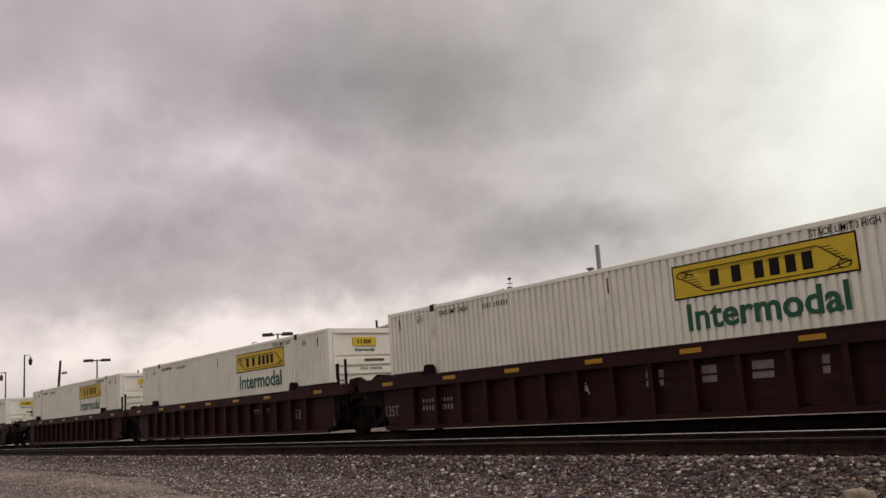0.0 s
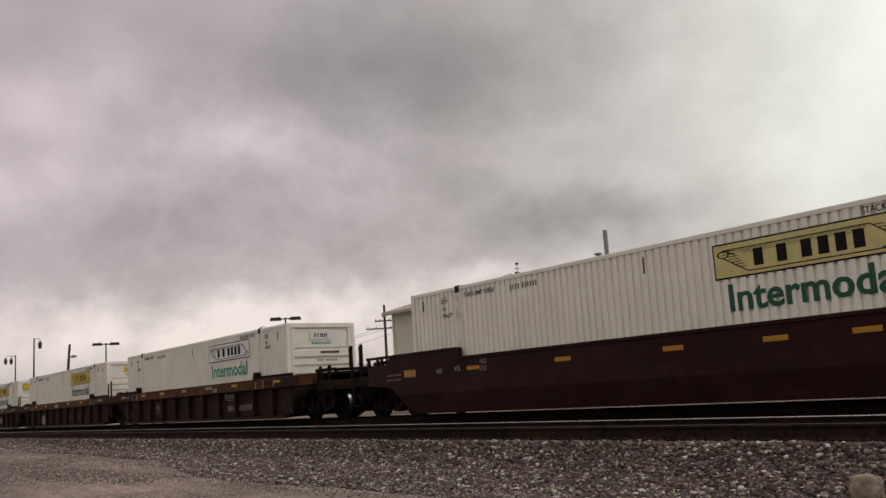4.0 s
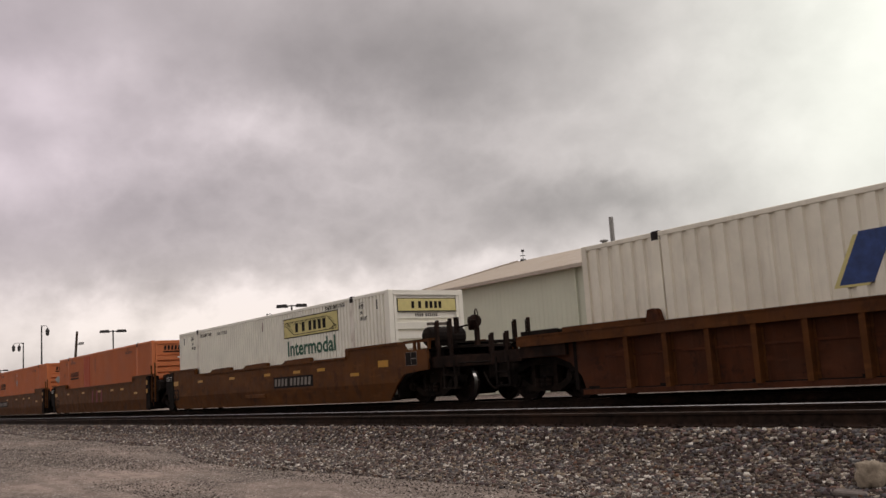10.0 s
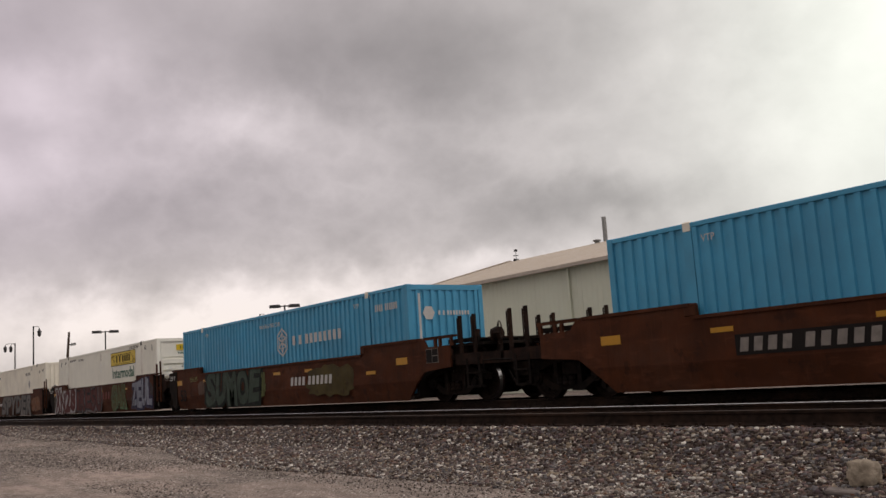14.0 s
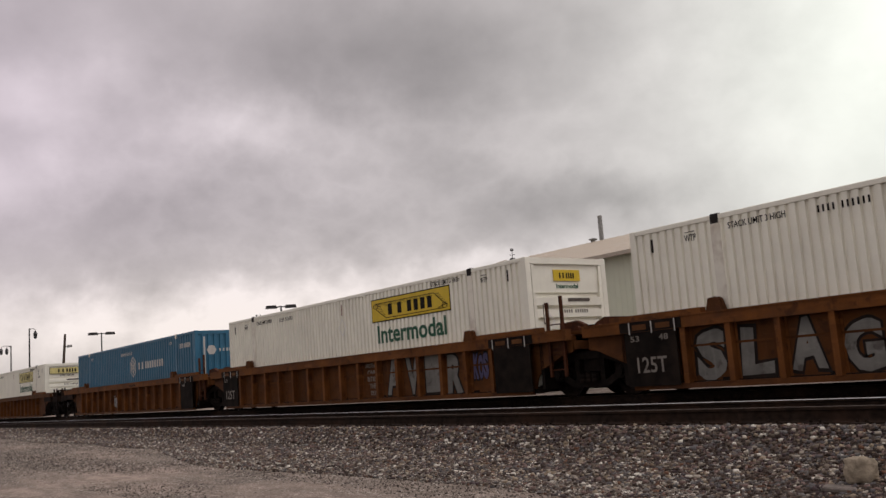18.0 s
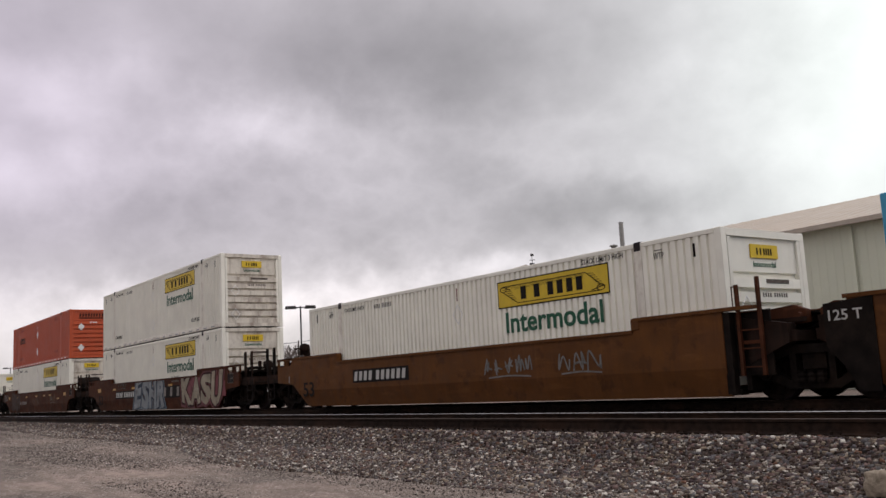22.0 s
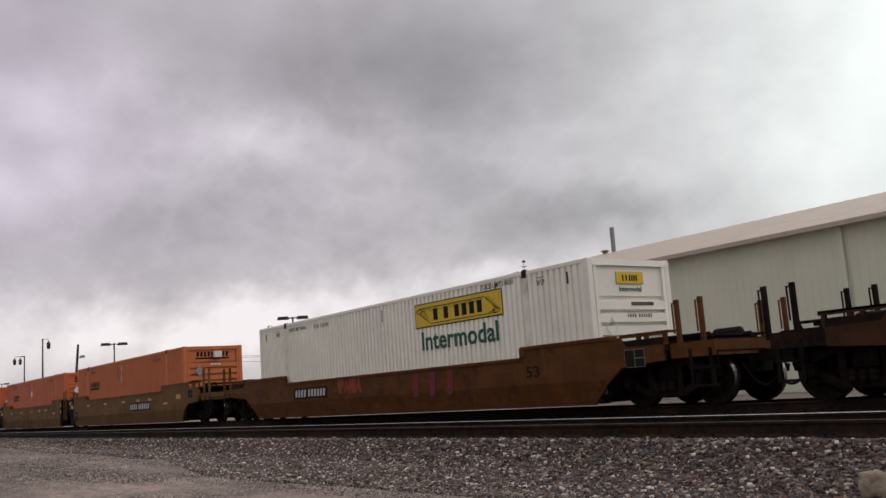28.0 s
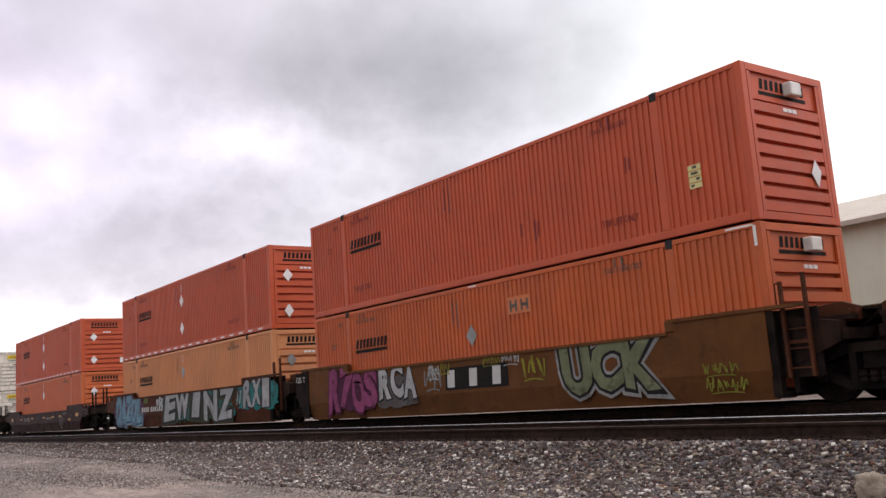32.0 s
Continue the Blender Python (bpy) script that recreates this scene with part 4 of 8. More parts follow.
def put_text(bm, body, x, z, width=None, height=None, y=0.0, bold=0.0, mi=0, shear=0.0, squash=True):
    """Adds a word to a bmesh, fitted to a width and a height."""
    xyz, faces = text_mesh(body, 1.0, bold, shear)
    lo, hi = xyz.min(0), xyz.max(0)
    sx = width / (hi[0] - lo[0]) if width else None
    sz = height / (hi[2] - lo[2]) if height else sx
    sx = sx or sz
    vs = [bm.verts.new((x + (p[0] - lo[0]) * sx, y + p[1], z + (p[2] - lo[2]) * sz)) for p in xyz]
    for f in faces:
        try:
            bm.faces.new([vs[i] for i in f]).material_index = mi
        except ValueError:
            pass


def put_bars(bm, x, z, width, height, groups, y=0.0, mi=0, slant=0.0, gap=0.28):
    """A row of plain upright bars in place of a number or a mark; groups holds the bars in each run."""
    total = sum(groups) + 0.8 * (len(groups) - 1)
    w = width / total
    cx = x
    for g in groups:
        for _ in range(g):
            slab(bm, [(cx, z), (cx + w * (1 - gap), z), (cx + w * (1 - gap) + slant * height, z + height), (cx + slant * height, z + height)], y - 0.0015, y + 0.0015, mi)
            cx += w
        cx += 0.8 * w


def put_blocks(bm, x, z, width, height, groups, y=0.0, mi=0, slant=0.0, fill=0.62):
    """A row of plain blocks in place of a trade name; groups holds the blocks in each run."""
    total = sum(groups) + 0.5 * (len(groups) - 1)
    w = width / total
    cx = x
    for g in groups:
        for _ in range(g):
            slab(bm, [(cx, z), (cx + w * fill, z), (cx + w * fill + slant * height, z + height), (cx + slant * height, z + height)], y - 0.0015, y + 0.0015, mi)
            cx += w
        cx += 0.5 * w


def diamond(bm, x, z, r, y, hollow=True):
    if not hollow:
        slab(bm, [(x + r * 0.8 * math.cos(math.pi / 2 * i), z + r * math.sin(math.pi / 2 * i)) for i in range(4)], y - 0.006, y + 0.004)
        return
    for i in range(4):
        a, b = math.pi / 2 * i, math.pi / 2 * (i + 1)
        o = [(x + r * 0.8 * math.cos(t), z + r * math.sin(t)) for t in (a, b)]
        k = 0.86
        n = [(x + k * r * 0.8 * math.cos(t), z + k * r * math.sin(t)) for t in (b, a)]
        slab(bm, o + n, y - 0.006, y + 0.004)


def end_face(bm, build):
    """Builds in the x, z plane facing -y, then turns it to the east end of a container."""
    tmp = bmesh.new()
    build(tmp)
    bmesh.ops.transform(tmp, matrix=Matrix.Translation((HL, 0, 0)) @ Matrix.Rotation(radians(90), 4, "Z"), verts=tmp.verts)
    me = bpy.data.meshes.new("tmp")
    tmp.to_mesh(me)
    tmp.free()
    bm.from_mesh(me)
    bpy.data.meshes.remove(me)


KINDS = {
    # paint, rib pitch, flat share, east end style
    "jb": ("white", 0.185, 0.36, "ribs"),
    "jb_wide": ("white", 0.185, 0.36, "ribs"),
    "jb_big": ("white", 0.185, 0.36, "ribs"),
    "jb_line": ("white", 0.185, 0.36, "ribs"),
    "sch": ("orange", 0.155, 0.5, "slats"),
    "sch_deep": ("orange_deep", 0.155, 0.5, "slats"),
    "sch_pale": ("orange_pale", 0.155, 0.5, "slats"),
    "sch_red": ("orange_red", 0.155, 0.5, "slats"),
    "sch_tan": ("tan_orange", 0.155, 0.5, "slats"),
    "swift": ("cream", 0.32, 0.36, "upright"),
    "plain": ("cream", 0.27, 0.32, "upright"),
    "ch": ("blue", 0.265, 0.55, "upright"),
    "ch_deep": ("blue_dark", 0.265, 0.55, "upright"),
}

LABELS = {
    "jb": "white ribbed container, yellow logo, green lettering",
    "jb_wide": "white ribbed container with faded yellow logo",
    "jb_big": "white ribbed container, wide yellow end logo",
    "jb_line": "white ribbed container, outlined logo, teal lettering",
    "sch": "orange ribbed container with a dark logo",
    "sch_deep": "deep orange ribbed container with a dark logo",
    "sch_pale": "faded orange ribbed container with a dark logo",
    "sch_red": "red-orange ribbed container with a dark logo",
    "sch_tan": "tan-orange ribbed container with a dark logo",
    "swift": "cream container with a worn blue slanted logo",
    "plain": "plain cream ribbed container with a grey placard",
    "ch": "bright blue ribbed container with a white emblem",
    "ch_deep": "deep blue ribbed container with a white emblem",
}


def container(kind, stacked="", upper=False, dashes=False, unit_box=False, patch=False, diamonds=1, grimy=False, noted=False):
    paint, pitch, flat, style = KINDS[kind]
    mat = M[paint]
    root = new("shipping_container")
    tagged(root, LABELS[kind] + (", stacked on top" if upper else " in a well car"), "container", group="shipping containers")
    body = shared(("side_panel", paint, pitch), lambda bm: corrugated(bm, CL - 0.28, 0.17, CH - 0.09, pitch, 0.030 if "orange" in paint else 0.044, flat), mat)
    part("side_panel", body, None, root, at=(0, FACE, 0))
    o = part("side_panel", body, None, root, at=(0, -FACE, 0))
    o.rotation_euler = (0, 0, math.pi)
    post = shared(("corner_post", paint), lambda bm: soft_box(bm, -0.075, 0.075, -0.08, 0.08, 0.0, CH, 0.012), mat)
    for sx in (-1, 1):
        for sy in (-1, 1):
            part("corner_post", post, None, root, at=(sx * (HL - 0.075), sy * (HW - 0.08), 0))
    top = shared(("top_rail", paint), lambda bm: soft_box(bm, -HL + 0.15, HL - 0.15, -0.035, 0.035, CH - 0.10, CH - 0.005, 0.01), mat)
    low = shared(("bottom_rail", paint), lambda bm: soft_box(bm, -HL + 0.15, HL - 0.15, -0.04, 0.04, 0.02, 0.18, 0.012), M["white_worn"] if paint == "white" else mat)
    for sy in (-1, 1):
        part("top_rail", top, None, root, at=(0, sy * (HW - 0.033), 0))
        part("bottom_rail", low, None, root, at=(0, sy * (HW - 0.038), 0))
    lift = shared(("lift_post", paint), lambda bm: box(bm, -0.10, 0.10, -0.012, 0.03, 0.18, CH - 0.10), M["white_worn"] if paint == "white" else mat)
    lug = shared("lift_casting", lambda bm: soft_box(bm, -0.10, 0.10, -0.09, 0.09, -0.10, 0.095, 0.02), M["casting"] if paint not in ("blue", "blue_dark") else M["cream"])
    if paint in ("blue", "blue_dark"):
        lug = shared("pale_casting", lambda bm: soft_box(bm, -0.10, 0.10, -0.09, 0.09, -0.10, 0.095, 0.02), M["cream"])
    for sx in (-6.05, 6.05):
        part("lift_post", lift, None, root, at=(sx, FACE, 0))
        part("lift_casting", lug, None, root, at=(sx, -HW + 0.08, CH - 0.08))
        part("lift_casting", lug, None, root, at=(sx, HW - 0.08, CH - 0.08))
    part("roof", shared(("roof", paint), lambda bm: box(bm, -HL + 0.1, HL - 0.1, -HW + 0.06, HW - 0.06, CH - 0.07, CH - 0.03), mat), None, root)
    part("floor", shared("floor", lambda bm: box(bm, -HL + 0.1, HL - 0.1, -HW + 0.08, HW - 0.08, 0.04, 0.14), M["underframe"]), None, root)
    part("end_panel", shared(("west_end", paint), lambda bm: box(bm, -HL + 0.02, -HL + 0.08, -HW + 0.15, HW - 0.15, 0.03, CH - 0.03), mat), None, root)

    # the east end
    end_mat, end_key = (M["white_grimy"], paint + "_stained") if grimy and paint == "white" else (mat, paint)
    def east(bm):
        def face(b):
            box(b, -HW + 0.16, HW - 0.16, 0.10, 0.14, 0.02, CH - 0.02)
            if style != "upright":
                box(b, -HW + 0.17, HW - 0.17, 0.05, 0.10, 2.09 if style == "ribs" else 2.25, CH - 0.03)
        end_face(bm, face)
        if style == "upright":
            tmp = bmesh.new()
            corrugated(tmp, CW - 0.34, 0.16, CH - 0.16, 0.25, 0.04, 0.5)
            bmesh.ops.transform(tmp, matrix=Matrix.Translation((HL, 0, 0)) @ Matrix.Rotation(radians(90), 4, "Z"), verts=tmp.verts)
            me = bpy.data.meshes.new("tmp")
            tmp.to_mesh(me)
            tmp.free()
            bm.from_mesh(me)
            bpy.data.meshes.remove(me)
    part("end_panel", shared(("east_end", end_key, style), east, end_mat), None, root)
    rail = shared(("end_rail", end_key), lambda bm: end_face(bm, lambda b: box(b, -HW + 0.14, HW - 0.14, -0.004, 0.06, 0.02, 0.16)), end_mat)
    part("end_rail", rail, None, root)
    part("end_rail", rail, None, root, at=(0, 0, CH - 0.172))
    if style != "upright":
        jamb = shared(("end_jamb", paint), lambda bm: end_face(bm, lambda b: box(b, -0.045, 0.045, 0.0, 0.11, 0.165, CH - 0.165)), mat)
        for sy in (-1, 1):
            part("end_jamb", jamb, None, root, at=(0, sy * (HW - 0.215), 0))
    if style != "upright":
        half = 0.092 if style == "ribs" else 0.088
        def rib(bm):
            a, b, c = HL - 0.104, HL - 0.006, HW - 0.24
            pr = [(a, -half - 0.015), (b, -half), (b, half), (a, half + 0.015)]
            v = [[bm.verts.new((x, y, z)) for x, z in pr] for y in (-c, c)]
            bm.faces.new(v[0])
            bm.faces.new(v[1][::-1])
            for i in range(4):
                bm.faces.new((v[0][i], v[1][i], v[1][(i + 1) % 4], v[0][(i + 1) % 4]))
        me = shared(("end_rib", end_key, style), rib, end_mat)
        for z in ([0.255 + 0.272 * k for k in range(7)] if style == "ribs" else [0.27 + 0.262 * k for k in range(8)]):
            part("end_rib", me, None, root, at=(0, 0, z))

    y = FACE - 0.004
    ye = -0.008

    def sheet(name, key, build, mats, label):
        o = part(name, shared(key, build, mats), None, root, label)
        if name == "small_lettering":
            tagged(o, label, kind="stuff")

    def holders(name, key, spots, mats, label, hollow, east=False):
        """Diamond placards, one object each, on the side or the east end."""
        def build(bm):
            if east:
                end_face(bm, lambda b: diamond(b, 0, 0, 0.23, -0.011, hollow))
            else:
                diamond(bm, 0, 0, 0.26, y, hollow)
        me = shared((key, east, hollow), build, mats)
        for a, z in spots:
            part(name, me, None, root, label, at=(0, a, z) if east else (a, 0, z))

    if kind.startswith("jb"):
        old = kind in ("jb_wide", "jb_big")
        field = M["logo_white"] if kind == "jb_line" else M["yellow_old"] if kind == "jb_wide" else M["yellow"]
        def logo(bm):
            x0, x1, z0, z1 = 1.61, 5.20, 2.02, 2.60
            slab(bm, [(x0 - 0.03, z0 - 0.03), (x1 + 0.03, z0 - 0.03), (x1 + 0.03, z1 + 0.03), (x0 - 0.03, z1 + 0.03)], y, y + 0.002, 1)
            slab(bm, [(x0, z0), (x1, z0), (x1, z1), (x0, z1)], y - 0.003, y - 0.001, 0)
            # scroll: outline of a ribbon that tapers at both ends
            yy = y - 0.005
            for a, b in (((1.80, 2.50), (4.55, 2.50)), ((2.30, 2.08), (4.98, 2.08)), ((1.80, 2.36), (2.30, 2.08)), ((4.55, 2.50), (4.98, 2.20)), ((1.80, 2.50), (2.05, 2.40)), ((4.70, 2.10), (5.10, 2.18))):
                d = Vector((b[0] - a[0], 0, b[1] - a[1]))
                nrm = Vector((-d.z, 0, d.x)).normalized() * 0.010
                slab(bm, [(a[0] - nrm.x, a[1] - nrm.z), (b[0] - nrm.x, b[1] - nrm.z), (b[0] + nrm.x, b[1] + nrm.z), (a[0] + nrm.x, a[1] + nrm.z)], yy, yy + 0.002, 1)
            for k in range(3):
                slab(bm, [(2.0 + 0.1 * k, 2.47 - 0.03 * k), (4.5 - 0.02 * k, 2.47 - 0.03 * k), (4.5 - 0.02 * k, 2.477 - 0.03 * k), (2.0 + 0.1 * k, 2.477 - 0.03 * k)], yy, yy + 0.002, 1)
            for cx, cz in ((1.80, 2.43), (4.98, 2.14)):
                for k in range(10):
                    a, b = 2 * math.pi * k / 10, 2 * math.pi * (k + 1) / 10
                    slab(bm, [(cx + 0.13 * math.cos(t) * q, cz + 0.07 * math.sin(t) * q) for t, q in ((a, 1), (b, 1), (b, 0.75), (a, 0.75))], yy, yy + 0.002, 1)
            # plain bars where the maker's name stands
            put_blocks(bm, 2.42, 2.15, 2.14, 0.30, (1, 1, 4), yy, 1, 0.0)
            for k in range(7):
                for xa, za, xb, zb in ((1.72 + 0.06 * k, 2.47 - 0.05 * k, 2.02 + 0.04 * k, 2.47 - 0.05 * k), (4.62 + 0.055 * k, 2.46 - 0.05 * k, 4.78 + 0.055 * k, 2.46 - 0.05 * k)):
                    slab(bm, [(xa, za), (xb, zb), (xb, zb + 0.013), (xa, za + 0.013)], yy - 0.001, yy + 0.002, 1)
        sheet("logo_panel", ("jb_logo", kind), logo, [field, M["ink"]], "yellow logo panel with a dark scroll" if kind != "jb_line" else "white logo panel with a dark scroll")
        def word(bm):
            put_text(bm, "Intermodal", 1.83, 1.40, 3.17, 0.49, y - 0.002, 0.022)
        sheet("lettering", ("jb_word", kind), word, M["teal"] if kind == "jb_line" else M["green"], "bold green word")
        def small(bm):
            put_text(bm, "STACK LIMIT 3 HIGH", -5.78, 2.59, 1.15, 0.115, y, 0.008)
            put_text(bm, "STACK LIMIT 3 HIGH", 4.45, 2.66, 1.2, 0.115, y, 0.008)
            put_bars(bm, -4.05, 2.55, 0.95, 0.12, (4, 6), y, 0, 0, 0.62)
            for sx in (-6.75, 6.45):
                put_text(bm, "WTP", sx, 2.50, 0.26, 0.13, y, 0.008)
                box(bm, sx + 0.02, sx + 0.24, y - 0.0015, y + 0.0015, 2.67, 2.685)
                if old or kind == "jb_line":
                    put_text(bm, "OR", sx + 0.06, 2.34, 0.14, 0.1, y, 0.008)
                    put_text(bm, "PIN LIFT", sx + 0.05, 2.16, 0.4, 0.11, y, 0.006)
            if upper:
                put_text(bm, "TOP LIFT ONLY", -5.75, 0.45, 1.0, 0.15, y, 0.008)
                put_text(bm, "TOP LIFT ONLY", 4.75, 0.45, 1.0, 0.15, y, 0.008)
            for sx in (-7.55, 7.42):
                box(bm, sx, sx + 0.05, y - 0.002, y + 0.002, 2.42, 2.68)
        sheet("small_lettering", ("jb_small", old or kind == "jb_line", upper), small, M["ink"], "small dark stencilled notes")
        if not old and kind != "jb_line":
            if upper:
                me = shared("grey_dash", boxes((0, 0.34, -HW - 0.004, -HW + 0.002, 0.06, 0.10)), M["grey_metal"])
                for k in range(19):
                    part("reflective_dash", me, None, root, "dull grey reflective dash" if k == 0 else "", at=(-HL + 0.3 + 0.82 * k, 0, 0))
            holders("placard_holder", "jb_pale_holder", ((-0.05, 2.02), (-0.05, 0.72)) if upper else ((-0.05, 2.02),), M["logo_white"], "pale diamond placard holder", True)
        def vent(bm):
            box(bm, -0.07, -0.03, y - 0.003, y + 0.002, 2.36, 2.68)
        sheet("marker_strip", ("jb_vent", kind), vent, M["red_mark"], "thin rusty red marker strip")
        def elogo(bm):
            def f(b):
                if old:
                    slab(b, [(-1.02, 2.28), (1.02, 2.28), (1.02, 2.66), (-1.02, 2.66)], ye, ye + 0.06, 1)
                    slab(b, [(-1.0, 2.30), (1.0, 2.30), (1.0, 2.64), (-1.0, 2.64)], ye - 0.003, ye - 0.001, 0)
                    put_blocks(b, -0.55, 2.37, 1.1, 0.2, (1, 1, 4), ye - 0.005, 1, 0)
                else:
                    slab(b, [(-0.42, 2.36), (0.42, 2.36), (0.42, 2.62), (-0.42, 2.62)], ye + 0.03, ye + 0.055, 0)
                    put_blocks(b, -0.25, 2.42, 0.5, 0.13, (1, 1, 4), ye + 0.028, 1, 0)
            end_face(bm, f)
        sheet("end_logo", ("jb_elogo", kind), elogo, [field, M["ink"]], "yellow logo on the end wall")
        def eword(bm):
            def f(b):
                if not old:
                    put_text(b, "Intermodal", -0.34, 2.19, 0.70, 0.11, 0.045, 0.02)
                else:
                    put_bars(b, -0.4, 2.14, 0.8, 0.09, (4, 6), 0.045, 0, 0, 0.4)
            end_face(bm, f)
        sheet("end_lettering", ("jb_eword", kind), eword, M["teal"] if kind == "jb_line" else M["green"] if not old else M["ink_soft"], "small word on the end wall")
        def eplate(bm):
            def f(b):
                box(b, -0.05, 0.66, -0.002, 0.01, 1.88, 1.96)
                put_bars(b, -0.2, 1.62, 0.8, 0.08, (4, 6), 0.002, 0, 0, 0.5)
            end_face(bm, f)
        sheet("number_plate", ("jb_eplate", kind), eplate, M["ink_soft"], "weathered plate with worn marks")
        if not old:
            holders("placard_holder", "jb_pale_holder", ((-0.72, 1.42), (-0.72, 0.5)) if upper else ((-0.72, 1.42),), M["logo_white"], "diamond placard holder on the end wall", True, True)
    elif kind.startswith("sch"):
        def logo(bm):
            put_blocks(bm, -5.66, 1.79, 1.68, 0.25, (9,), y, 0, 0.22)
            slab(bm, [(-5.69, 1.66), (-4.02, 1.66), (-4.0, 1.745), (-5.67, 1.745)], y - 0.0015, y + 0.0015)
        sheet("logo", "sch_logo", logo, M["ink"], "dark slanted logo with an underline")
        def small(bm):
            put_text(bm, "53'", -7.05, 1.86, 0.26, 0.17, y, 0.008)
            put_text(bm, "STACK 3 HIGH ONLY", -5.6, 2.50, 1.05, 0.12, y, 0.006)
            put_text(bm, "STACK 3 HIGH ONLY", 4.3, 2.50, 1.05, 0.12, y, 0.006)
            put_text(bm, "WTP", -6.62, 2.5, 0.25, 0.12, y, 0.006)
            for sx in (-5.4, -5.2, 4.6, 4.8):
                box(bm, sx, sx + 0.05, y - 0.002, y + 0.002, 2.62, 2.78)
            put_bars(bm, -0.95, 2.0, 0.04, 0.6, (1,), y)
            put_bars(bm, -0.75, 1.9, 0.04, 0.7, (1,), y)
            if upper:
                put_text(bm, "TOP LIFT ONLY", -5.6, 0.52, 1.0, 0.15, y, 0.008)
                put_text(bm, "TOP LIFT ONLY", 4.4, 0.52, 1.0, 0.15, y, 0.008)
        sheet("small_lettering", ("sch_small", upper), small, M["ink_soft"] if kind != "sch_red" else M["red_mark"], "small faded stencilled notes")
        if diamonds:
            tone = "grey_metal" if kind in ("sch_pale", "sch_tan") else "tape_white"
            holders("placard", "sch_" + tone, ((-0.25, 1.98), (-0.25, 0.85)) if upper else ((-0.25, 1.98),), M[tone], "pale diamond placard", False)
            holders("placard", "sch_" + tone, ((-0.62, 1.86), (-0.62, 0.62)) if upper else ((-0.62, 1.86),), M[tone], "pale diamond placard on the end wall", False, True)
            def strip(bm):
                box(bm, -0.28, -0.25, y - 0.003, y + 0.002, 2.36, 2.66)
            sheet("marker_strip", "sch_strip", strip, M["tape_white"], "thin white marker strip")
        if dashes:
            me = shared("reflective_dash", boxes((0, 0.36, -HW - 0.004, -HW + 0.002, 0.07, 0.125)), M["tape_white"])
            for k in range(19):
                part("reflective_dash", me, None, root, "white reflective dash" if k == 0 else "", at=(-HL + 0.3 + 0.82 * k, 0, 0))
        def elogo(bm):
            def f(b):
                put_blocks(b, -0.72, 2.46, 1.44, 0.20, (9,), 0.045, 0, 0.1)
                box(b, -0.76, 0.72, 0.043, 0.05, 2.35, 2.42)
            end_face(bm, f)
        sheet("end_logo", "sch_elogo", elogo, M["ink"], "dark logo on the end wall")
        def event(bm):
            def f(b):
                for k in range(3):
                    box(b, -0.12 + 0.15 * k, 0.0 + 0.15 * k, -0.004, 0.02, 2.09, 2.16)
            end_face(bm, f)
        sheet("vents", "sch_event", event, M["tape_white"], "three small white vents")
        if noted and upper:
            def notice(bm):
                for k in range(4):
                    slab(bm, [(6.69, 0.83 + 0.115 * k), (6.98, 0.83 + 0.115 * k), (6.98, 0.93 + 0.115 * k), (6.69, 0.93 + 0.115 * k)], y - 0.002, y)
                for k, (a, b) in enumerate(((0.04, 0.12), (0.17, 0.25), (0.06, 0.22), (0.10, 0.20))):
                    slab(bm, [(6.69 + a, 0.86 + 0.115 * k), (6.69 + b, 0.86 + 0.115 * k), (6.69 + b, 0.91 + 0.115 * k), (6.69 + a, 0.91 + 0.115 * k)], y - 0.004, y - 0.002, 1)
            sheet("notice", "sch_notice", notice, [M["yellow_old"], M["ink_soft"]], "faded yellow notice with dark marks")
            def streaks(bm):
                for x, z, h in ((5.93, 1.18, 0.22), (5.17, 1.5, 0.34), (5.26, 1.55, 0.25), (2.35, 0.62, 0.5), (2.45, 0.7, 0.35), (1.9, 0.8, 0.3), (5.95, 0.25, 0.75)):
                    slab(bm, [(x, z), (x + 0.035, z), (x + 0.045, z + h), (x + 0.005, z + h)], y - 0.002, y)
            sheet("rust_streak", "sch_streaks", streaks, M["red_mark"], "dark red scuffs and rust streaks")
            part("placard", shared("sch_loose_placard", lambda bm: end_face(bm, lambda b: slab(b, [(-0.15, -0.02), (0.03, -0.27), (0.16, 0.03), (0.0, 0.25)], -0.03, -0.012)), M["tape_white"]), None, root, "bent pale diamond placard on the end wall", at=(0, 0.66, 0.98))
        elif noted:
            def painted(bm):
                slab(bm, [(1.20, 2.02), (2.0, 2.02), (2.0, 2.42), (1.20, 2.42)], y - 0.002, y)
                for x in (1.28, 1.66):
                    for a, b, c, d in ((0, 0.07, 0.06, 0.32), (0.19, 0.26, 0.06, 0.32), (0.06, 0.20, 0.15, 0.23)):
                        slab(bm, [(x + a, 2.02 + c), (x + b, 2.02 + c), (x + b, 2.02 + d), (x + a, 2.02 + d)], y - 0.004, y - 0.002, 1)
            sheet("painted_mark", "sch_painted", painted, [M["orange_pale"], M["ink_soft"]], "faded square with two worn signs")
            holders("placard", "sch_grey_placard", ((-0.22, 1.68),), M["grey_metal"], "dull grey diamond placard", False)
            part("edge_tape", shared("sch_edge_tape", boxes((7.35, 7.92, -HW - 0.004, -HW + 0.002, 2.84, 2.875), (7.92, 7.98, -HW - 0.004, -HW + 0.002, 2.48, 2.84), (-0.2, 0.1, -HW - 0.004, -HW + 0.002, 2.84, 2.875)), M["tape_white"]), None, root, "white tape along the top corner")
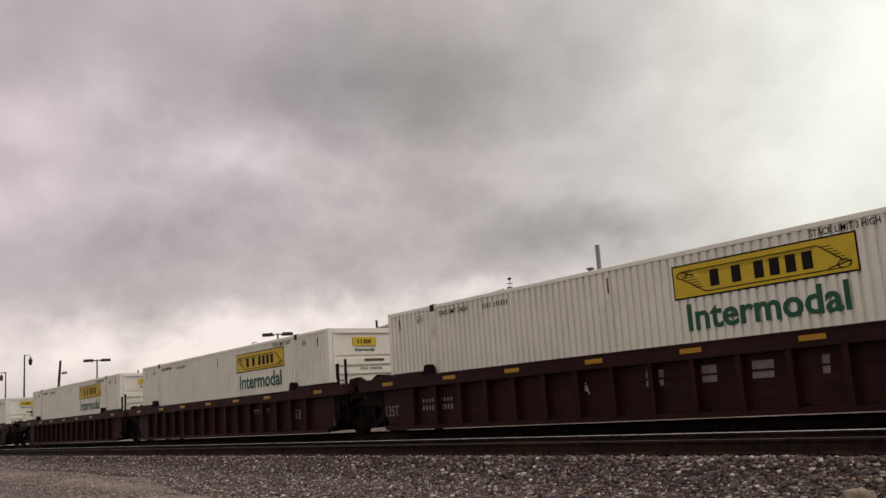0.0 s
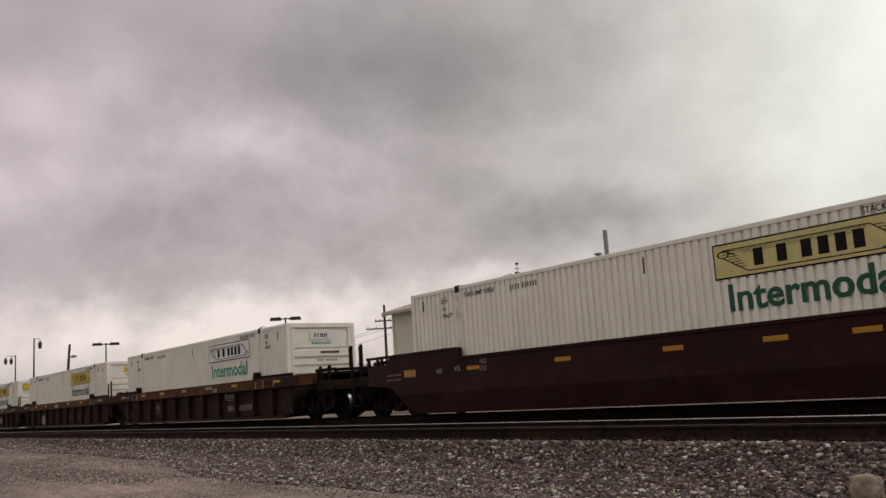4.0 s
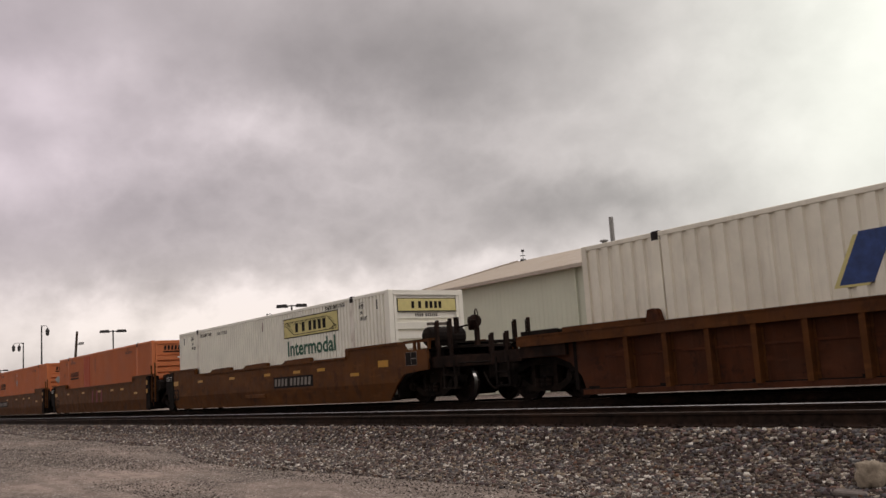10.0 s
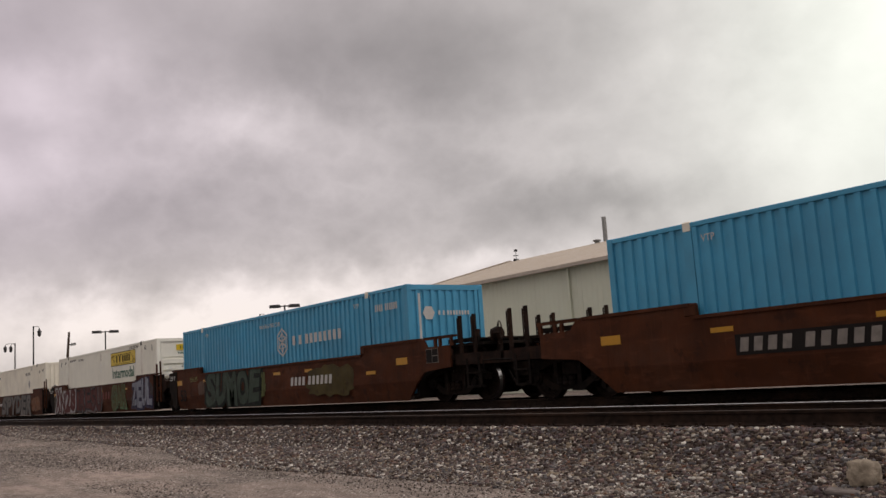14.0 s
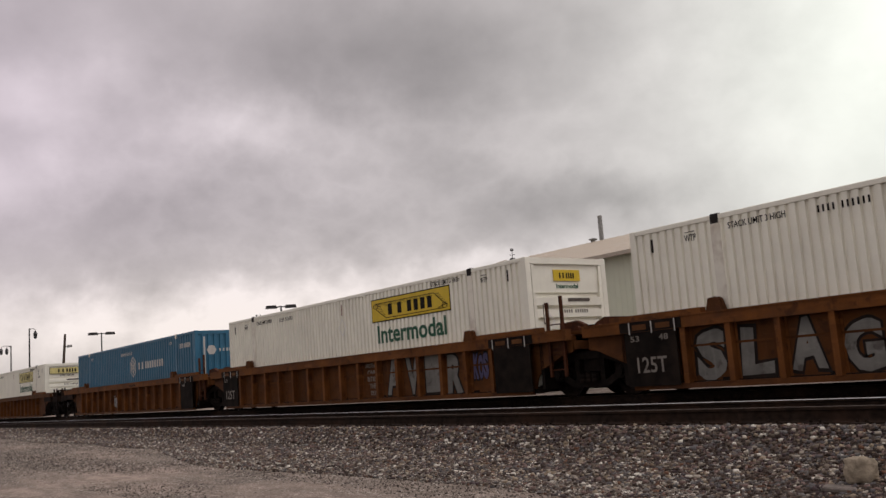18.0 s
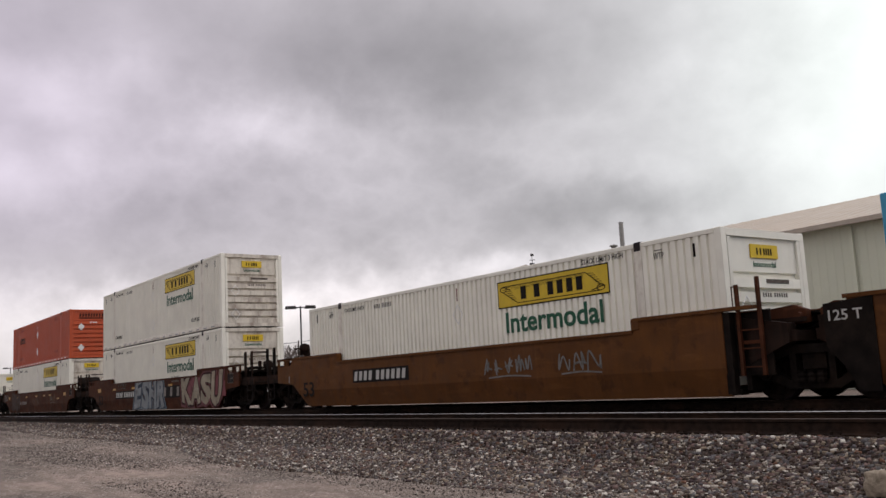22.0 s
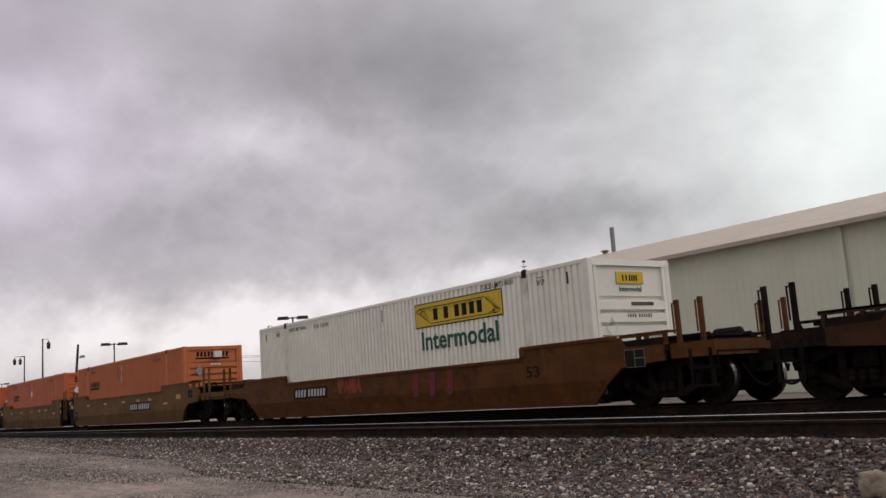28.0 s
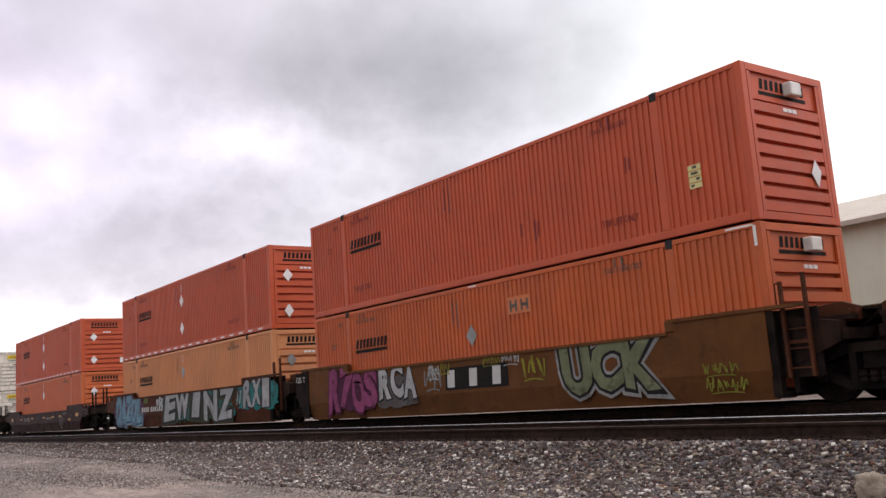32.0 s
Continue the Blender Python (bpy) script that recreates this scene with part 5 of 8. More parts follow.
        if upper and not noted:
            def pocket(bm):
                end_face(bm, lambda b: box(b, 0.78, 0.98, -0.012, 0.02, 0.42, 0.72))
            sheet("document_pocket", "sch_pocket", pocket, M["tape_white"], "small pale document pocket")
        if unit_box:
            def ubox(bm):
                def f(b):
                    soft_box(b, 0.0, 0.34, -0.14, 0.05, 2.40, 2.66, 0.02)
                end_face(bm, f)
            sheet("tracking_box", "sch_box", ubox, M["box_white"], "white equipment box on the end wall")
        if patch:
            def red(bm):
                corrugated(bm, 1.12, 0.18, CH - 0.11, 0.28, 0.02, 0.5)
            part("repair_panel", shared("sch_patch", red, M["red_panel"]), None, root, "dark red repair panel", at=(-2.4, FACE - 0.012, 0))
    elif kind == "swift":
        def logo(bm):
            put_blocks(bm, -2.38, 1.40, 4.0, 0.82, (1, 1, 1, 1, 1), y, 0, 0.52, 1.02)
        sheet("logo", "swift_logo", logo, M["navy"], "worn dark blue slanted logo")
        def under(bm):
            put_blocks(bm, -2.48, 1.36, 4.0, 0.82, (1, 1, 1, 1, 1), y + 0.002, 0, 0.52, 1.06)
        sheet("logo_shadow", "swift_shadow", under, M["yellow_old"], "faded ochre logo edge")
        def small(bm):
            put_bars(bm, 4.0, 2.29, 1.7, 0.15, (4, 6), y, 0, 0, 0.5)
            def f(b):
                put_bars(b, -0.5, 2.28, 0.95, 0.2, (5,), -0.004, 0, 0.25, 0.2)
            end_face(bm, f)
        sheet("small_lettering", "swift_small", small, M["navy"], "small dark marks")
        def streak(bm):
            def f(b):
                box(b, -0.16, -0.08, -0.004, 0.0, 1.5, 2.5)
            end_face(bm, f)
        sheet("rust_streak", "swift_streak", streak, M["car_rust"], "rust streak on the end wall")
    elif kind == "plain":
        def small(bm):
            put_text(bm, "53'", -7.55, 2.36, 0.28, 0.18, y, 0.01)
            put_text(bm, "VTP", -6.65, 2.32, 0.32, 0.16, y, 0.01)
            put_text(bm, "STACK LIMIT 3 HIGH", -5.85, 2.36, 1.25, 0.14, y, 0.008)
            put_bars(bm, 3.0, 2.30, 1.3, 0.17, (4, 6), y, 0, 0, 0.6)
            put_text(bm, "VTP", 6.5, 2.32, 0.32, 0.16, y, 0.01)
            put_text(bm, "53'", 7.35, 2.36, 0.28, 0.18, y, 0.01)
            for sx in (-5.5, -5.3, 4.5, 4.75):
                box(bm, sx, sx + 0.05, y - 0.002, y + 0.002, 2.58, 2.78)
            def f(b):
                put_bars(b, -0.5, 1.2, 0.25, 0.06, (4,), -0.004)
                put_bars(b, -0.1, 1.2, 0.9, 0.06, (9,), -0.004)
                put_bars(b, -0.5, 0.95, 1.2, 0.06, (4, 9), -0.004)
            end_face(bm, f)
        sheet("small_lettering", "plain_small", small, M["ink"], "small dark stencilled notes")
        holders("placard", "plain_placard", ((4.0, 1.75),), M["grey_metal"], "grey diamond placard", False)
        holders("placard", "plain_placard", ((-0.75, 1.35),), M["grey_metal"], "grey diamond placard on the end wall", False, True)
    else:
        def emblem(bm):
            cx, cz, r = 0.70, 1.87, 0.48
            pts = [(cx + r * 0.88 * math.cos(math.pi / 6 + math.pi / 3 * k), cz + r * math.sin(math.pi / 6 + math.pi / 3 * k)) for k in range(6)]
            for k in range(6):
                a, b = pts[k], pts[(k + 1) % 6]
                q = 0.86
                slab(bm, [a, b, (cx + (b[0] - cx) * q, cz + (b[1] - cz) * q), (cx + (a[0] - cx) * q, cz + (a[1] - cz) * q)], y - 0.0015, y + 0.0015)
                ang = math.pi / 6 + math.pi / 3 * k
                d, nn = (math.cos(ang), math.sin(ang)), (-math.sin(ang) * 0.03, math.cos(ang) * 0.03)
                slab(bm, [(cx + nn[0], cz + nn[1]), (cx + d[0] * 0.3 + nn[0], cz + d[1] * 0.33 + nn[1]), (cx + d[0] * 0.3 - nn[0], cz + d[1] * 0.33 - nn[1]), (cx - nn[0], cz - nn[1])], y - 0.003, y - 0.0005)
                m = (cx + d[0] * 0.25, cz + d[1] * 0.28)
                for s in (-1, 1):
                    e = (m[0] - d[0] * 0.12 + s * nn[0] * 4, m[1] - d[1] * 0.12 + s * nn[1] * 4)
                    slab(bm, [m, (m[0] + d[0] * 0.06, m[1] + d[1] * 0.06), (e[0] + d[0] * 0.06, e[1] + d[1] * 0.06), e], y - 0.0045, y - 0.003)
            put_blocks(bm, 1.42, 1.72, 3.2, 0.30, (1, 1, 8), y, 0, 0)
        sheet("logo", ("ch_logo", paint), emblem, M["paint_white"], "white six-sided emblem and name bars")
        def small(bm):
            put_text(bm, "WARNING HIGH CUBE", -1.0, 2.42, 1.6, 0.14, y, 0.006)
            put_text(bm, "VTP", -5.75, 2.5, 0.3, 0.13, y, 0.008)
            put_text(bm, "VTP", 5.3, 2.5, 0.3, 0.13, y, 0.008)
            put_bars(bm, 6.45, 2.30, 1.15, 0.19, (4, 6), y, 0, 0, 0.35)
            def f(b):
                put_bars(b, -0.95, 0.75, 0.10, 1.9, (1,), -0.004)
                lathe(b, [(0.2, -0.006), (0.2, -0.002)], "Y", 6, 0, (-0.62, 0, 2.12))
                put_blocks(b, -0.3, 2.06, 1.1, 0.12, (1, 1, 8), -0.004, 0, 0)
            end_face(bm, f)
        sheet("small_lettering", ("ch_small", paint), small, M["paint_white"], "small white notes")
    return root


# ---------------- well cars ----------------
WHEEL_R = 0.483
WHEELSETS = []


def truck(parent, x):
    """A two-axle truck: cast side frames, spring nests, bolster, wheelsets."""
    tr = part("truck", shared("bolster", boxes((-0.22, 0.22, -1.05, 1.05, 0.52, 0.78), (-0.35, 0.35, -0.35, 0.35, 0.70, 0.86)), M["truck_iron"]), None, parent, at=(x, 0, 0))
    def frame_side(bm):
        def chord(pts, t):
            for (xa, za), (xb, zb) in zip(pts, pts[1:]):
                d = Vector((xb - xa, zb - za)).normalized()
                n = Vector((-d.y, d.x)) * t
                slab(bm, [(xa - n.x - d.x * 0.03, za - n.y - d.y * 0.03), (xb - n.x + d.x * 0.03, zb - n.y + d.y * 0.03), (xb + n.x + d.x * 0.03, zb + n.y + d.y * 0.03), (xa + n.x - d.x * 0.03, za + n.y - d.y * 0.03)], -0.09, 0.09)
        chord([(-1.22, 0.60), (-0.80, 0.74), (-0.42, 0.86), (0.42, 0.86), (0.80, 0.74), (1.22, 0.60)], 0.075)
        chord([(-1.02, 0.55), (-0.46, 0.27), (0.46, 0.27), (1.02, 0.55)], 0.07)
        for sx in (-0.36, 0.36):
            box(bm, sx - 0.06, sx + 0.06, -0.09, 0.09, 0.25, 0.85)
        for sx in (-0.89, 0.89):
            lathe(bm, [(0.14, -0.14), (0.14, 0.14)], "Y", 12, 0, (sx, 0, 0.483))
            lathe(bm, [(0.09, -0.19), (0.09, -0.14)], "Y", 10, 0, (sx, 0, 0.483))
        for sx in (-0.18, 0.0, 0.18):
            lathe(bm, [(0.075, 0.30), (0.085, 0.34), (0.07, 0.38), (0.085, 0.42), (0.07, 0.46), (0.085, 0.50)], "Z", 8, 0, (sx, -0.12, 0))
    fs = shared("side_frame", frame_side, M["truck_iron"])
    part("side_frame", fs, None, tr, at=(0, -1.03, 0))
    o = part("side_frame", fs, None, tr, at=(0, 1.03, 0))
    o.rotation_euler = (0, 0, math.pi)
    def axle(bm):
        lathe(bm, [(0.085, -0.95), (0.085, 0.95)], "Y", 10)
        for s in (-1, 1):
            prof = [(0.20, -0.86), (0.17, -0.80), (0.36, -0.775), (0.40, -0.82), (0.478, -0.82), (WHEEL_R, -0.815), (WHEEL_R - 0.006, -0.70), (WHEEL_R + 0.022, -0.685), (WHEEL_R + 0.018, -0.665), (0.40, -0.665), (0.36, -0.72), (0.16, -0.66)]
            tmp = [(r, s * h) for r, h in prof]
            k0 = len(bm.faces)
            lathe(bm, tmp, "Y", 32)
            bm.faces.ensure_lookup_table()
            for f in bm.faces[k0 + 32 * 5:k0 + 32 * 6]:
                f.material_index = 1
            # web holes show as small raised lugs
            for i in range(6):
                a = math.pi / 3 * i
                box(bm, 0.27 * math.cos(a) - 0.03, 0.27 * math.cos(a) + 0.03, s * 0.805 - 0.02, s * 0.805 + 0.02, 0.27 * math.sin(a) - 0.03, 0.27 * math.sin(a) + 0.03)
    ws = shared("wheelset", axle, [M["wheel_steel"], M["tread"]])
    for sx in (-0.89, 0.89):
        WHEELSETS.append((part("wheelset", ws, None, tr, "steel wheels on an axle, treads worn bright", at=(sx, 0, WHEEL_R)), sx))
    part("brake_beam", shared("brake_beam", boxes((-0.44, -0.30, -0.8, 0.8, 0.20, 0.42), (0.30, 0.44, -0.8, 0.8, 0.20, 0.42)), M["truck_iron"]), None, tr)
    part("brake_rigging", shared("brake_rigging", boxes((-0.62, 0.62, -0.16, 0.16, 0.38, 0.52), (-0.26, 0.26, -0.75, 0.75, 0.16, 0.5)), M["truck_iron"]), None, tr)
    return tr


def hand_brake(parent, s, mat, drop, high):
    x, z = (-9.62, 2.0 - drop) if s < 0 else (11.44, 2.0) if high else (11.32, 1.60 - drop)
    def wheel(bm):
        n = 20
        for i in range(n):
            a, b = 2 * math.pi * i / n, 2 * math.pi * (i + 1) / n
            bar(bm, (0, 0.28 * math.cos(a), 0.28 * math.sin(a)), (0, 0.28 * math.cos(b), 0.28 * math.sin(b)), 0.016, 6)
        for i in range(5):
            a = 2 * math.pi * i / 5
            bar(bm, (0, 0, 0), (0, 0.28 * math.cos(a), 0.28 * math.sin(a)), 0.011, 5)
        bar(bm, (-0.15, 0, 0), (0.04, 0, 0), 0.03, 8)
    o = part("brake_wheel", shared(("brake_wheel", mat.name), wheel, mat), None, parent, "hand brake wheel", at=(x, -0.92, z))
    o.rotation_euler = (0, 0, radians(62))
    part("brake_gear", shared(("brake_gear", mat.name), lambda bm: (lathe(bm, [(0.05, -0.16), (0.14, -0.13), (0.17, -0.02), (0.15, 0.09), (0.06, 0.12)], "X", 14), soft_box(bm, -0.12, -0.05, -0.14, 0.16, -0.22, 0.12, 0.02), box(bm, -0.05, 0.05, 0.0, 0.10, -0.60, -0.12)), mat), None, parent, at=(x - s * 0.22, -0.80, z))
    def lever(bm):
        bar(bm, (0, 0, 0), (-s * 0.75, 0, -0.05), 0.025, 6)
        box(bm, -s * 0.75 - 0.05, -s * 0.75 + 0.05, -0.05, 0.05, -0.2, 0.22)
    part("brake_lever", shared(("brake_lever", s, mat.name), lever, mat), None, parent, at=(x - s * 0.3, -0.75, z - 0.05))


def ladder(parent, x, mat, key):
    def build(bm):
        for sx, zt in ((-0.22, 2.05), (0.22, 2.15)):
            box(bm, sx - 0.03, sx + 0.03, -0.03, 0.03, 0.45, zt)
        bar(bm, (-0.22, 0, 2.02), (-0.32, 0, 2.02), 0.012, 6)
        bar(bm, (-0.32, 0, 2.03), (-0.32, 0, 1.60), 0.012, 6)
        bar(bm, (-0.32, 0, 1.61), (-0.22, 0, 1.61), 0.012, 6)
        for k in range(4):
            bar(bm, (-0.2, 0, 0.6 + 0.32 * k), (0.2, 0, 0.6 + 0.32 * k), 0.014, 6)
        box(bm, -0.2, 0.2, 0.03, 0.10, 1.0, 1.06)
    part("ladder", shared(("ladder", key), build, mat), None, parent, at=(x, -1.42, 0))


def coupler_end(root, s, paint, brake, tank, drop=0.0, top=2.05, side="smooth"):
    """The platform over the outer truck, with its railings and coupler; s is the side, -1 or 1."""
    mat, und = M[paint], M["underframe"]
    def mirror(a, b):
        return (min(s * a, s * b), max(s * a, s * b))
    def deck(bm):
        box(bm, *mirror(8.75, 11.12), -1.25, 1.25, 0.97, 1.10)
        box(bm, *mirror(9.35, 11.05), -1.22, 1.22, 1.36 - drop, 1.43 - drop)
        box(bm, *mirror(9.3, 10.3), -1.15, 1.15, 1.10, 1.37 - drop)
    dk = part("end_platform", shared(("deck", s, drop), deck, und), None, root)
    for k in range(8):
        part("grating_bar", shared("grating_bar", boxes((-0.05, 0.05, -1.15, 1.15, 1.10, 1.125)), und), None, dk, at=(s * (8.95 + 0.27 * k), 0, 0))
    part("centre_sill", shared(("csill", s), boxes((*mirror(8.35, 11.1), -0.34, 0.34, 0.56, 1.02), (*mirror(10.95, 11.1), -1.3, 1.3, 0.88, 1.1), (*mirror(9.3, 10.9), -0.85, 0.85, 0.80, 1.0)), und), None, root)
    def knuckle(bm):
        slab(bm, [(s * 11.05, 0.74), (s * 11.55, 0.74), (s * 11.72, 0.68), (s * 11.72, 1.0), (s * 11.55, 0.96), (s * 11.05, 0.96)], -0.12, 0.12)
        slab(bm, [(s * 11.5, 0.68), (s * 11.74, 0.68), (s * 11.74, 1.0), (s * 11.5, 1.0)], -0.24, -0.1)
    part("coupler", shared(("coupler", s), knuckle, M["truck_iron"]), None, root, "iron knuckle coupler")
    def hose(bm):
        prev = None
        for k in range(9):
            u = k / 8
            p = (s * (11.0 + 0.68 * u), -0.45, 0.72 - 0.42 * math.sin(math.pi * u * 0.75))
            if prev:
                bar(bm, prev, p, 0.028, 6)
            prev = p
    part("brake_hose", shared(("hose", s), hose, und), None, root, "black rubber brake hose")
    def bracket(bm):
        box(bm, *mirror(8.6, 10.05), -0.05, 0.05, 0.95, 1.32)
        box(bm, *mirror(9.55, 10.1), -0.03, 0.33, 1.06, 1.16)
    for y in (-1.43, 1.43):
        o = part("end_bracket", shared(("endbr", s, paint), bracket, mat if paint == "car_olive" else M["car_grime"]), None, root, at=(0, y, 0))
        o.scale = (1, -1 if y > 0 else 1, 1)
    rail = shared(("stanchion", paint, drop), lambda bm: (box(bm, -0.045, 0.045, -0.03, 0.03, 1.1, 2.05), box(bm, -0.12, -0.095, -0.012, 0.012, 1.4, 2.0), box(bm, -0.12, -0.045, -0.012, 0.012, 1.975, 2.0)), M["underframe"] if paint in ("car_brown", "car_maroon", "car_tan", "car_umber") else M["car_grime"] if paint in ("car_rust", "car_ochre") or paint == "car_yellow" and not drop else mat)
    shelf = shared("crossover", boxes((-0.62, 0.62, -0.95, 1.15, 1.50, 1.55), (-0.56, -0.48, -0.92, -0.84, 1.40, 1.50), (0.48, 0.56, -0.92, -0.84, 1.40, 1.50), (-0.62, 0.62, -0.97, -0.93, 1.46, 1.57)), und)
    part("crossover_walkway", shelf, None, root, "dark steel walkway on short legs", at=(s * 9.95, 0, -drop))
    part("end_sill", shared(("end_sill", s, paint, drop), boxes((*mirror(10.12, 11.15), -1.39, -1.31, 0.90, 1.18), (*mirror(11.05, 11.15), -1.31, 1.31, 0.90, 1.18)), mat if paint == "car_olive" or drop and paint == "car_yellow" else M["car_grime"]), None, root)
    part("brake_cylinder", shared("brake_cylinder", lambda bm: lathe(bm, [(0.08, -0.36), (0.16, -0.3), (0.16, 0.26), (0.05, 0.32), (0.05, 0.5)], "X", 12), und), None, root, at=(s * 10.2, 0.35, 1.30))
    part("air_pipe", shared("air_pipe", lambda bm: (bar(bm, (-0.9, 0, 0), (0.9, 0, 0), 0.03, 6), bar(bm, (-0.9, 0, 0), (-0.9, 0.2, -0.25), 0.03, 6), bar(bm, (0.9, 0, 0), (0.9, 0.2, -0.25), 0.03, 6)), und), None, root, at=(s * 9.9, -1.05, 1.32))
    part("cut_lever", shared("cut_lever", lambda bm: (bar(bm, (0, -1.35, 0), (0, 0.1, 0), 0.018, 6), bar(bm, (0, -1.35, 0), (0, -1.35, -0.3), 0.018, 6)), und), None, root, at=(s * 11.15, 0, 0.98))
    if side == "smooth":
        part("end_rack", shared(("end_rack", s, paint), boxes((*mirror(8.95, 10.16), -1.48, -1.16, 1.625, 1.665), (*mirror(8.95, 10.16), -1.48, -1.455, 1.59, 1.665)), mat), None, root, "thin steel shelf on short legs", at=(0, 0, -drop))
        leg = shared(("rack_leg", paint), boxes((-0.04, 0.04, -0.03, 0.03, 1.40, 1.625)), mat)
        for x in (9.42, 9.62, 10.08):
            part("rack_leg", leg, None, root, at=(s * x, -1.44, -drop))
    for x in ((10.33, 10.88) if s > 0 else (10.65, 11.2)):
        for y in (-1.33, 1.28):
            o = part("stanchion", rail, None, root, at=(s * x, y, 0))
            o.scale = (1, 1, (top - 0.5 * drop) / 2.05)
    part("step", shared(("step", s), boxes((*mirror(10.55, 10.62), -1.4, -1.34, 0.35, 1.05), (*mirror(11.0, 11.07), -1.4, -1.34, 0.35, 1.05), (*mirror(10.55, 11.07), -1.42, -1.25, 0.35, 0.39), (*mirror(10.55, 11.07), -1.42, -1.25, 0.68, 0.72)), und), None, root)
    if brake:
        hand_brake(root, s, M["underframe"] if paint in ("car_maroon", "car_brown", "car_umber") else M["car_grime"], drop, tank)
    if tank:
        def reservoir(bm):
            lathe(bm, [(0.10, -0.62), (0.24, -0.56), (0.26, -0.5), (0.26, 0.5), (0.24, 0.56), (0.10, 0.62)], "Y", 16, 0, (0, 0, 0))
            for yy in (-0.35, 0.35):
                box(bm, -0.28, 0.28, yy - 0.04, yy + 0.04, -0.48, -0.2)
        part("air_reservoir", shared(("reservoir", paint), reservoir, mat if paint == "car_olive" else und), None, root, "steel air reservoir", at=(s * 9.55, -0.55, 1.74 - drop))


def joint_end(root, s, paint):
    """The end above a shared truck: female or male castings and a ladder."""
    und = M["underframe"]
    def mirror(a, b):
        return (min(s * a, s * b), max(s * a, s * b))
    def yoke(bm):
        box(bm, *mirror(8.35, 9.62), -0.42, 0.42, 0.86, 1.22)
        slab(bm, [(s * 8.4, 0.62), (s * 9.3, 0.98), (s * 9.3, 1.30), (s * 8.4, 1.46)], -1.36, -1.14)
        slab(bm, [(s * 8.4, 0.62), (s * 9.3, 0.98), (s * 9.3, 1.30), (s * 8.4, 1.46)], 1.14, 1.36)
        box(bm, *mirror(8.4, 9.45), -1.14, 1.14, 1.32, 1.40)
        box(bm, *mirror(9.0, 9.4), -1.3, 1.3, 1.0, 1.18)
    part("articulated_joint", shared(("yoke", s, paint), yoke, M["car_ochre"] if paint == "car_ochre" else M["car_grime"] if paint in ("car_rust", "car_tan", "car_brown") else und), None, root, "grimy cast joint over the shared truck")
    def walkway(bm):
        box(bm, *mirror(8.75, 9.60), -0.9, 0.9, 1.46, 1.50)
        for k in range(4):
            box(bm, *mirror(8.8 + 0.2 * k, 8.84 + 0.2 * k), -0.9, 0.9, 1.40, 1.46)
    part("walkway", shared(("walk_plate", s), walkway, und), None, root)
    def hoses(bm):
        prev = None
        for k in range(9):
            u = k / 8
            p = (s * (8.8 + 0.85 * u), 0, 1.42 - 0.22 * math.sin(math.pi * u))
            if prev:
                bar(bm, prev, p, 0.025, 6)
            prev = p
    def lug(bm):
        slab(bm, [(s * 8.72, 1.22), (s * 9.46, 1.30), (s * 9.46, 1.52), (s * 9.20, 1.62), (s * 8.72, 1.58)], -0.06, 0.06)
        bar(bm, (s * 9.33, -0.16, 1.42), (s * 9.33, 0.16, 1.42), 0.07, 10)
    for y in (-0.96, 0.96):
        part("side_bearing", shared(("side_bearing", s, paint), lug, M["car_grime"] if paint in ("car_olive", "car_yellow", "car_maroon") else M["car_rust"]), None, root, "rusty side bearing casting", at=(0, y, 0))
    for y, dz in ((-0.7, 0.0), (0.55, 0.05)):
        part("air_hose", shared(("joint_hose", s), hoses, und), None, root, at=(0, y, dz))


def smooth_side(bm, left, right, sgn, drop=0.0):
    """Plate side of a well: upright above a crease, leaning in below; ends cut away over the trucks."""
    def end(s, kind):
        if kind == "c":
            return [(5.95, 0.10, 1.40), (6.10, 0.10, 1.60), (8.05, 0.10, 1.62), (8.55, 0.52, 1.62), (8.95, 0.80, 1.61), (9.12, 0.82, 1.42), (10.06, 0.88, 1.40)]
        if s > 0:
            return [(5.95, 0.10, 1.40), (6.10, 0.10, 1.60), (7.40, 0.10, 1.64), (8.08, 0.10, 1.64)]
        return [(5.95, 0.10, 1.40), (6.10, 0.10, 1.60), (8.15, 0.10, 1.64), (8.40, 0.35, 1.64), (8.70, 0.62, 1.60)]
    st = [(-x, a, b) for x, a, b in end(-1, left)[::-1]] + [(-4.0, 0.10, 1.40), (-2.0, 0.10, 1.40), (0, 0.10, 1.40), (2.0, 0.10, 1.40), (4.0, 0.10, 1.40)] + end(1, right)
    rows = []
    for x, zb, zt in st:
        zm = max(0.60, zb + 0.02)
        lean = 1.50 - 0.10 * (0.60 - min(zb, 0.6)) / 0.5
        outer = [(lean, zb), (1.50, zm), (1.50, zt - drop)]
        rows.append([bm.verts.new((x, sgn * y, z)) for y, z in outer] + [bm.verts.new((x, sgn * (y - 0.06), z)) for y, z in outer[::-1]])
    n = 6
    for i in range(len(rows) - 1):
        for j in range(n):
            k = (j + 1) % n
            bm.faces.new((rows[i][j], rows[i][k], rows[i + 1][k], rows[i + 1][j]))
    bm.faces.new(rows[0])
    bm.faces.new(rows[-1])


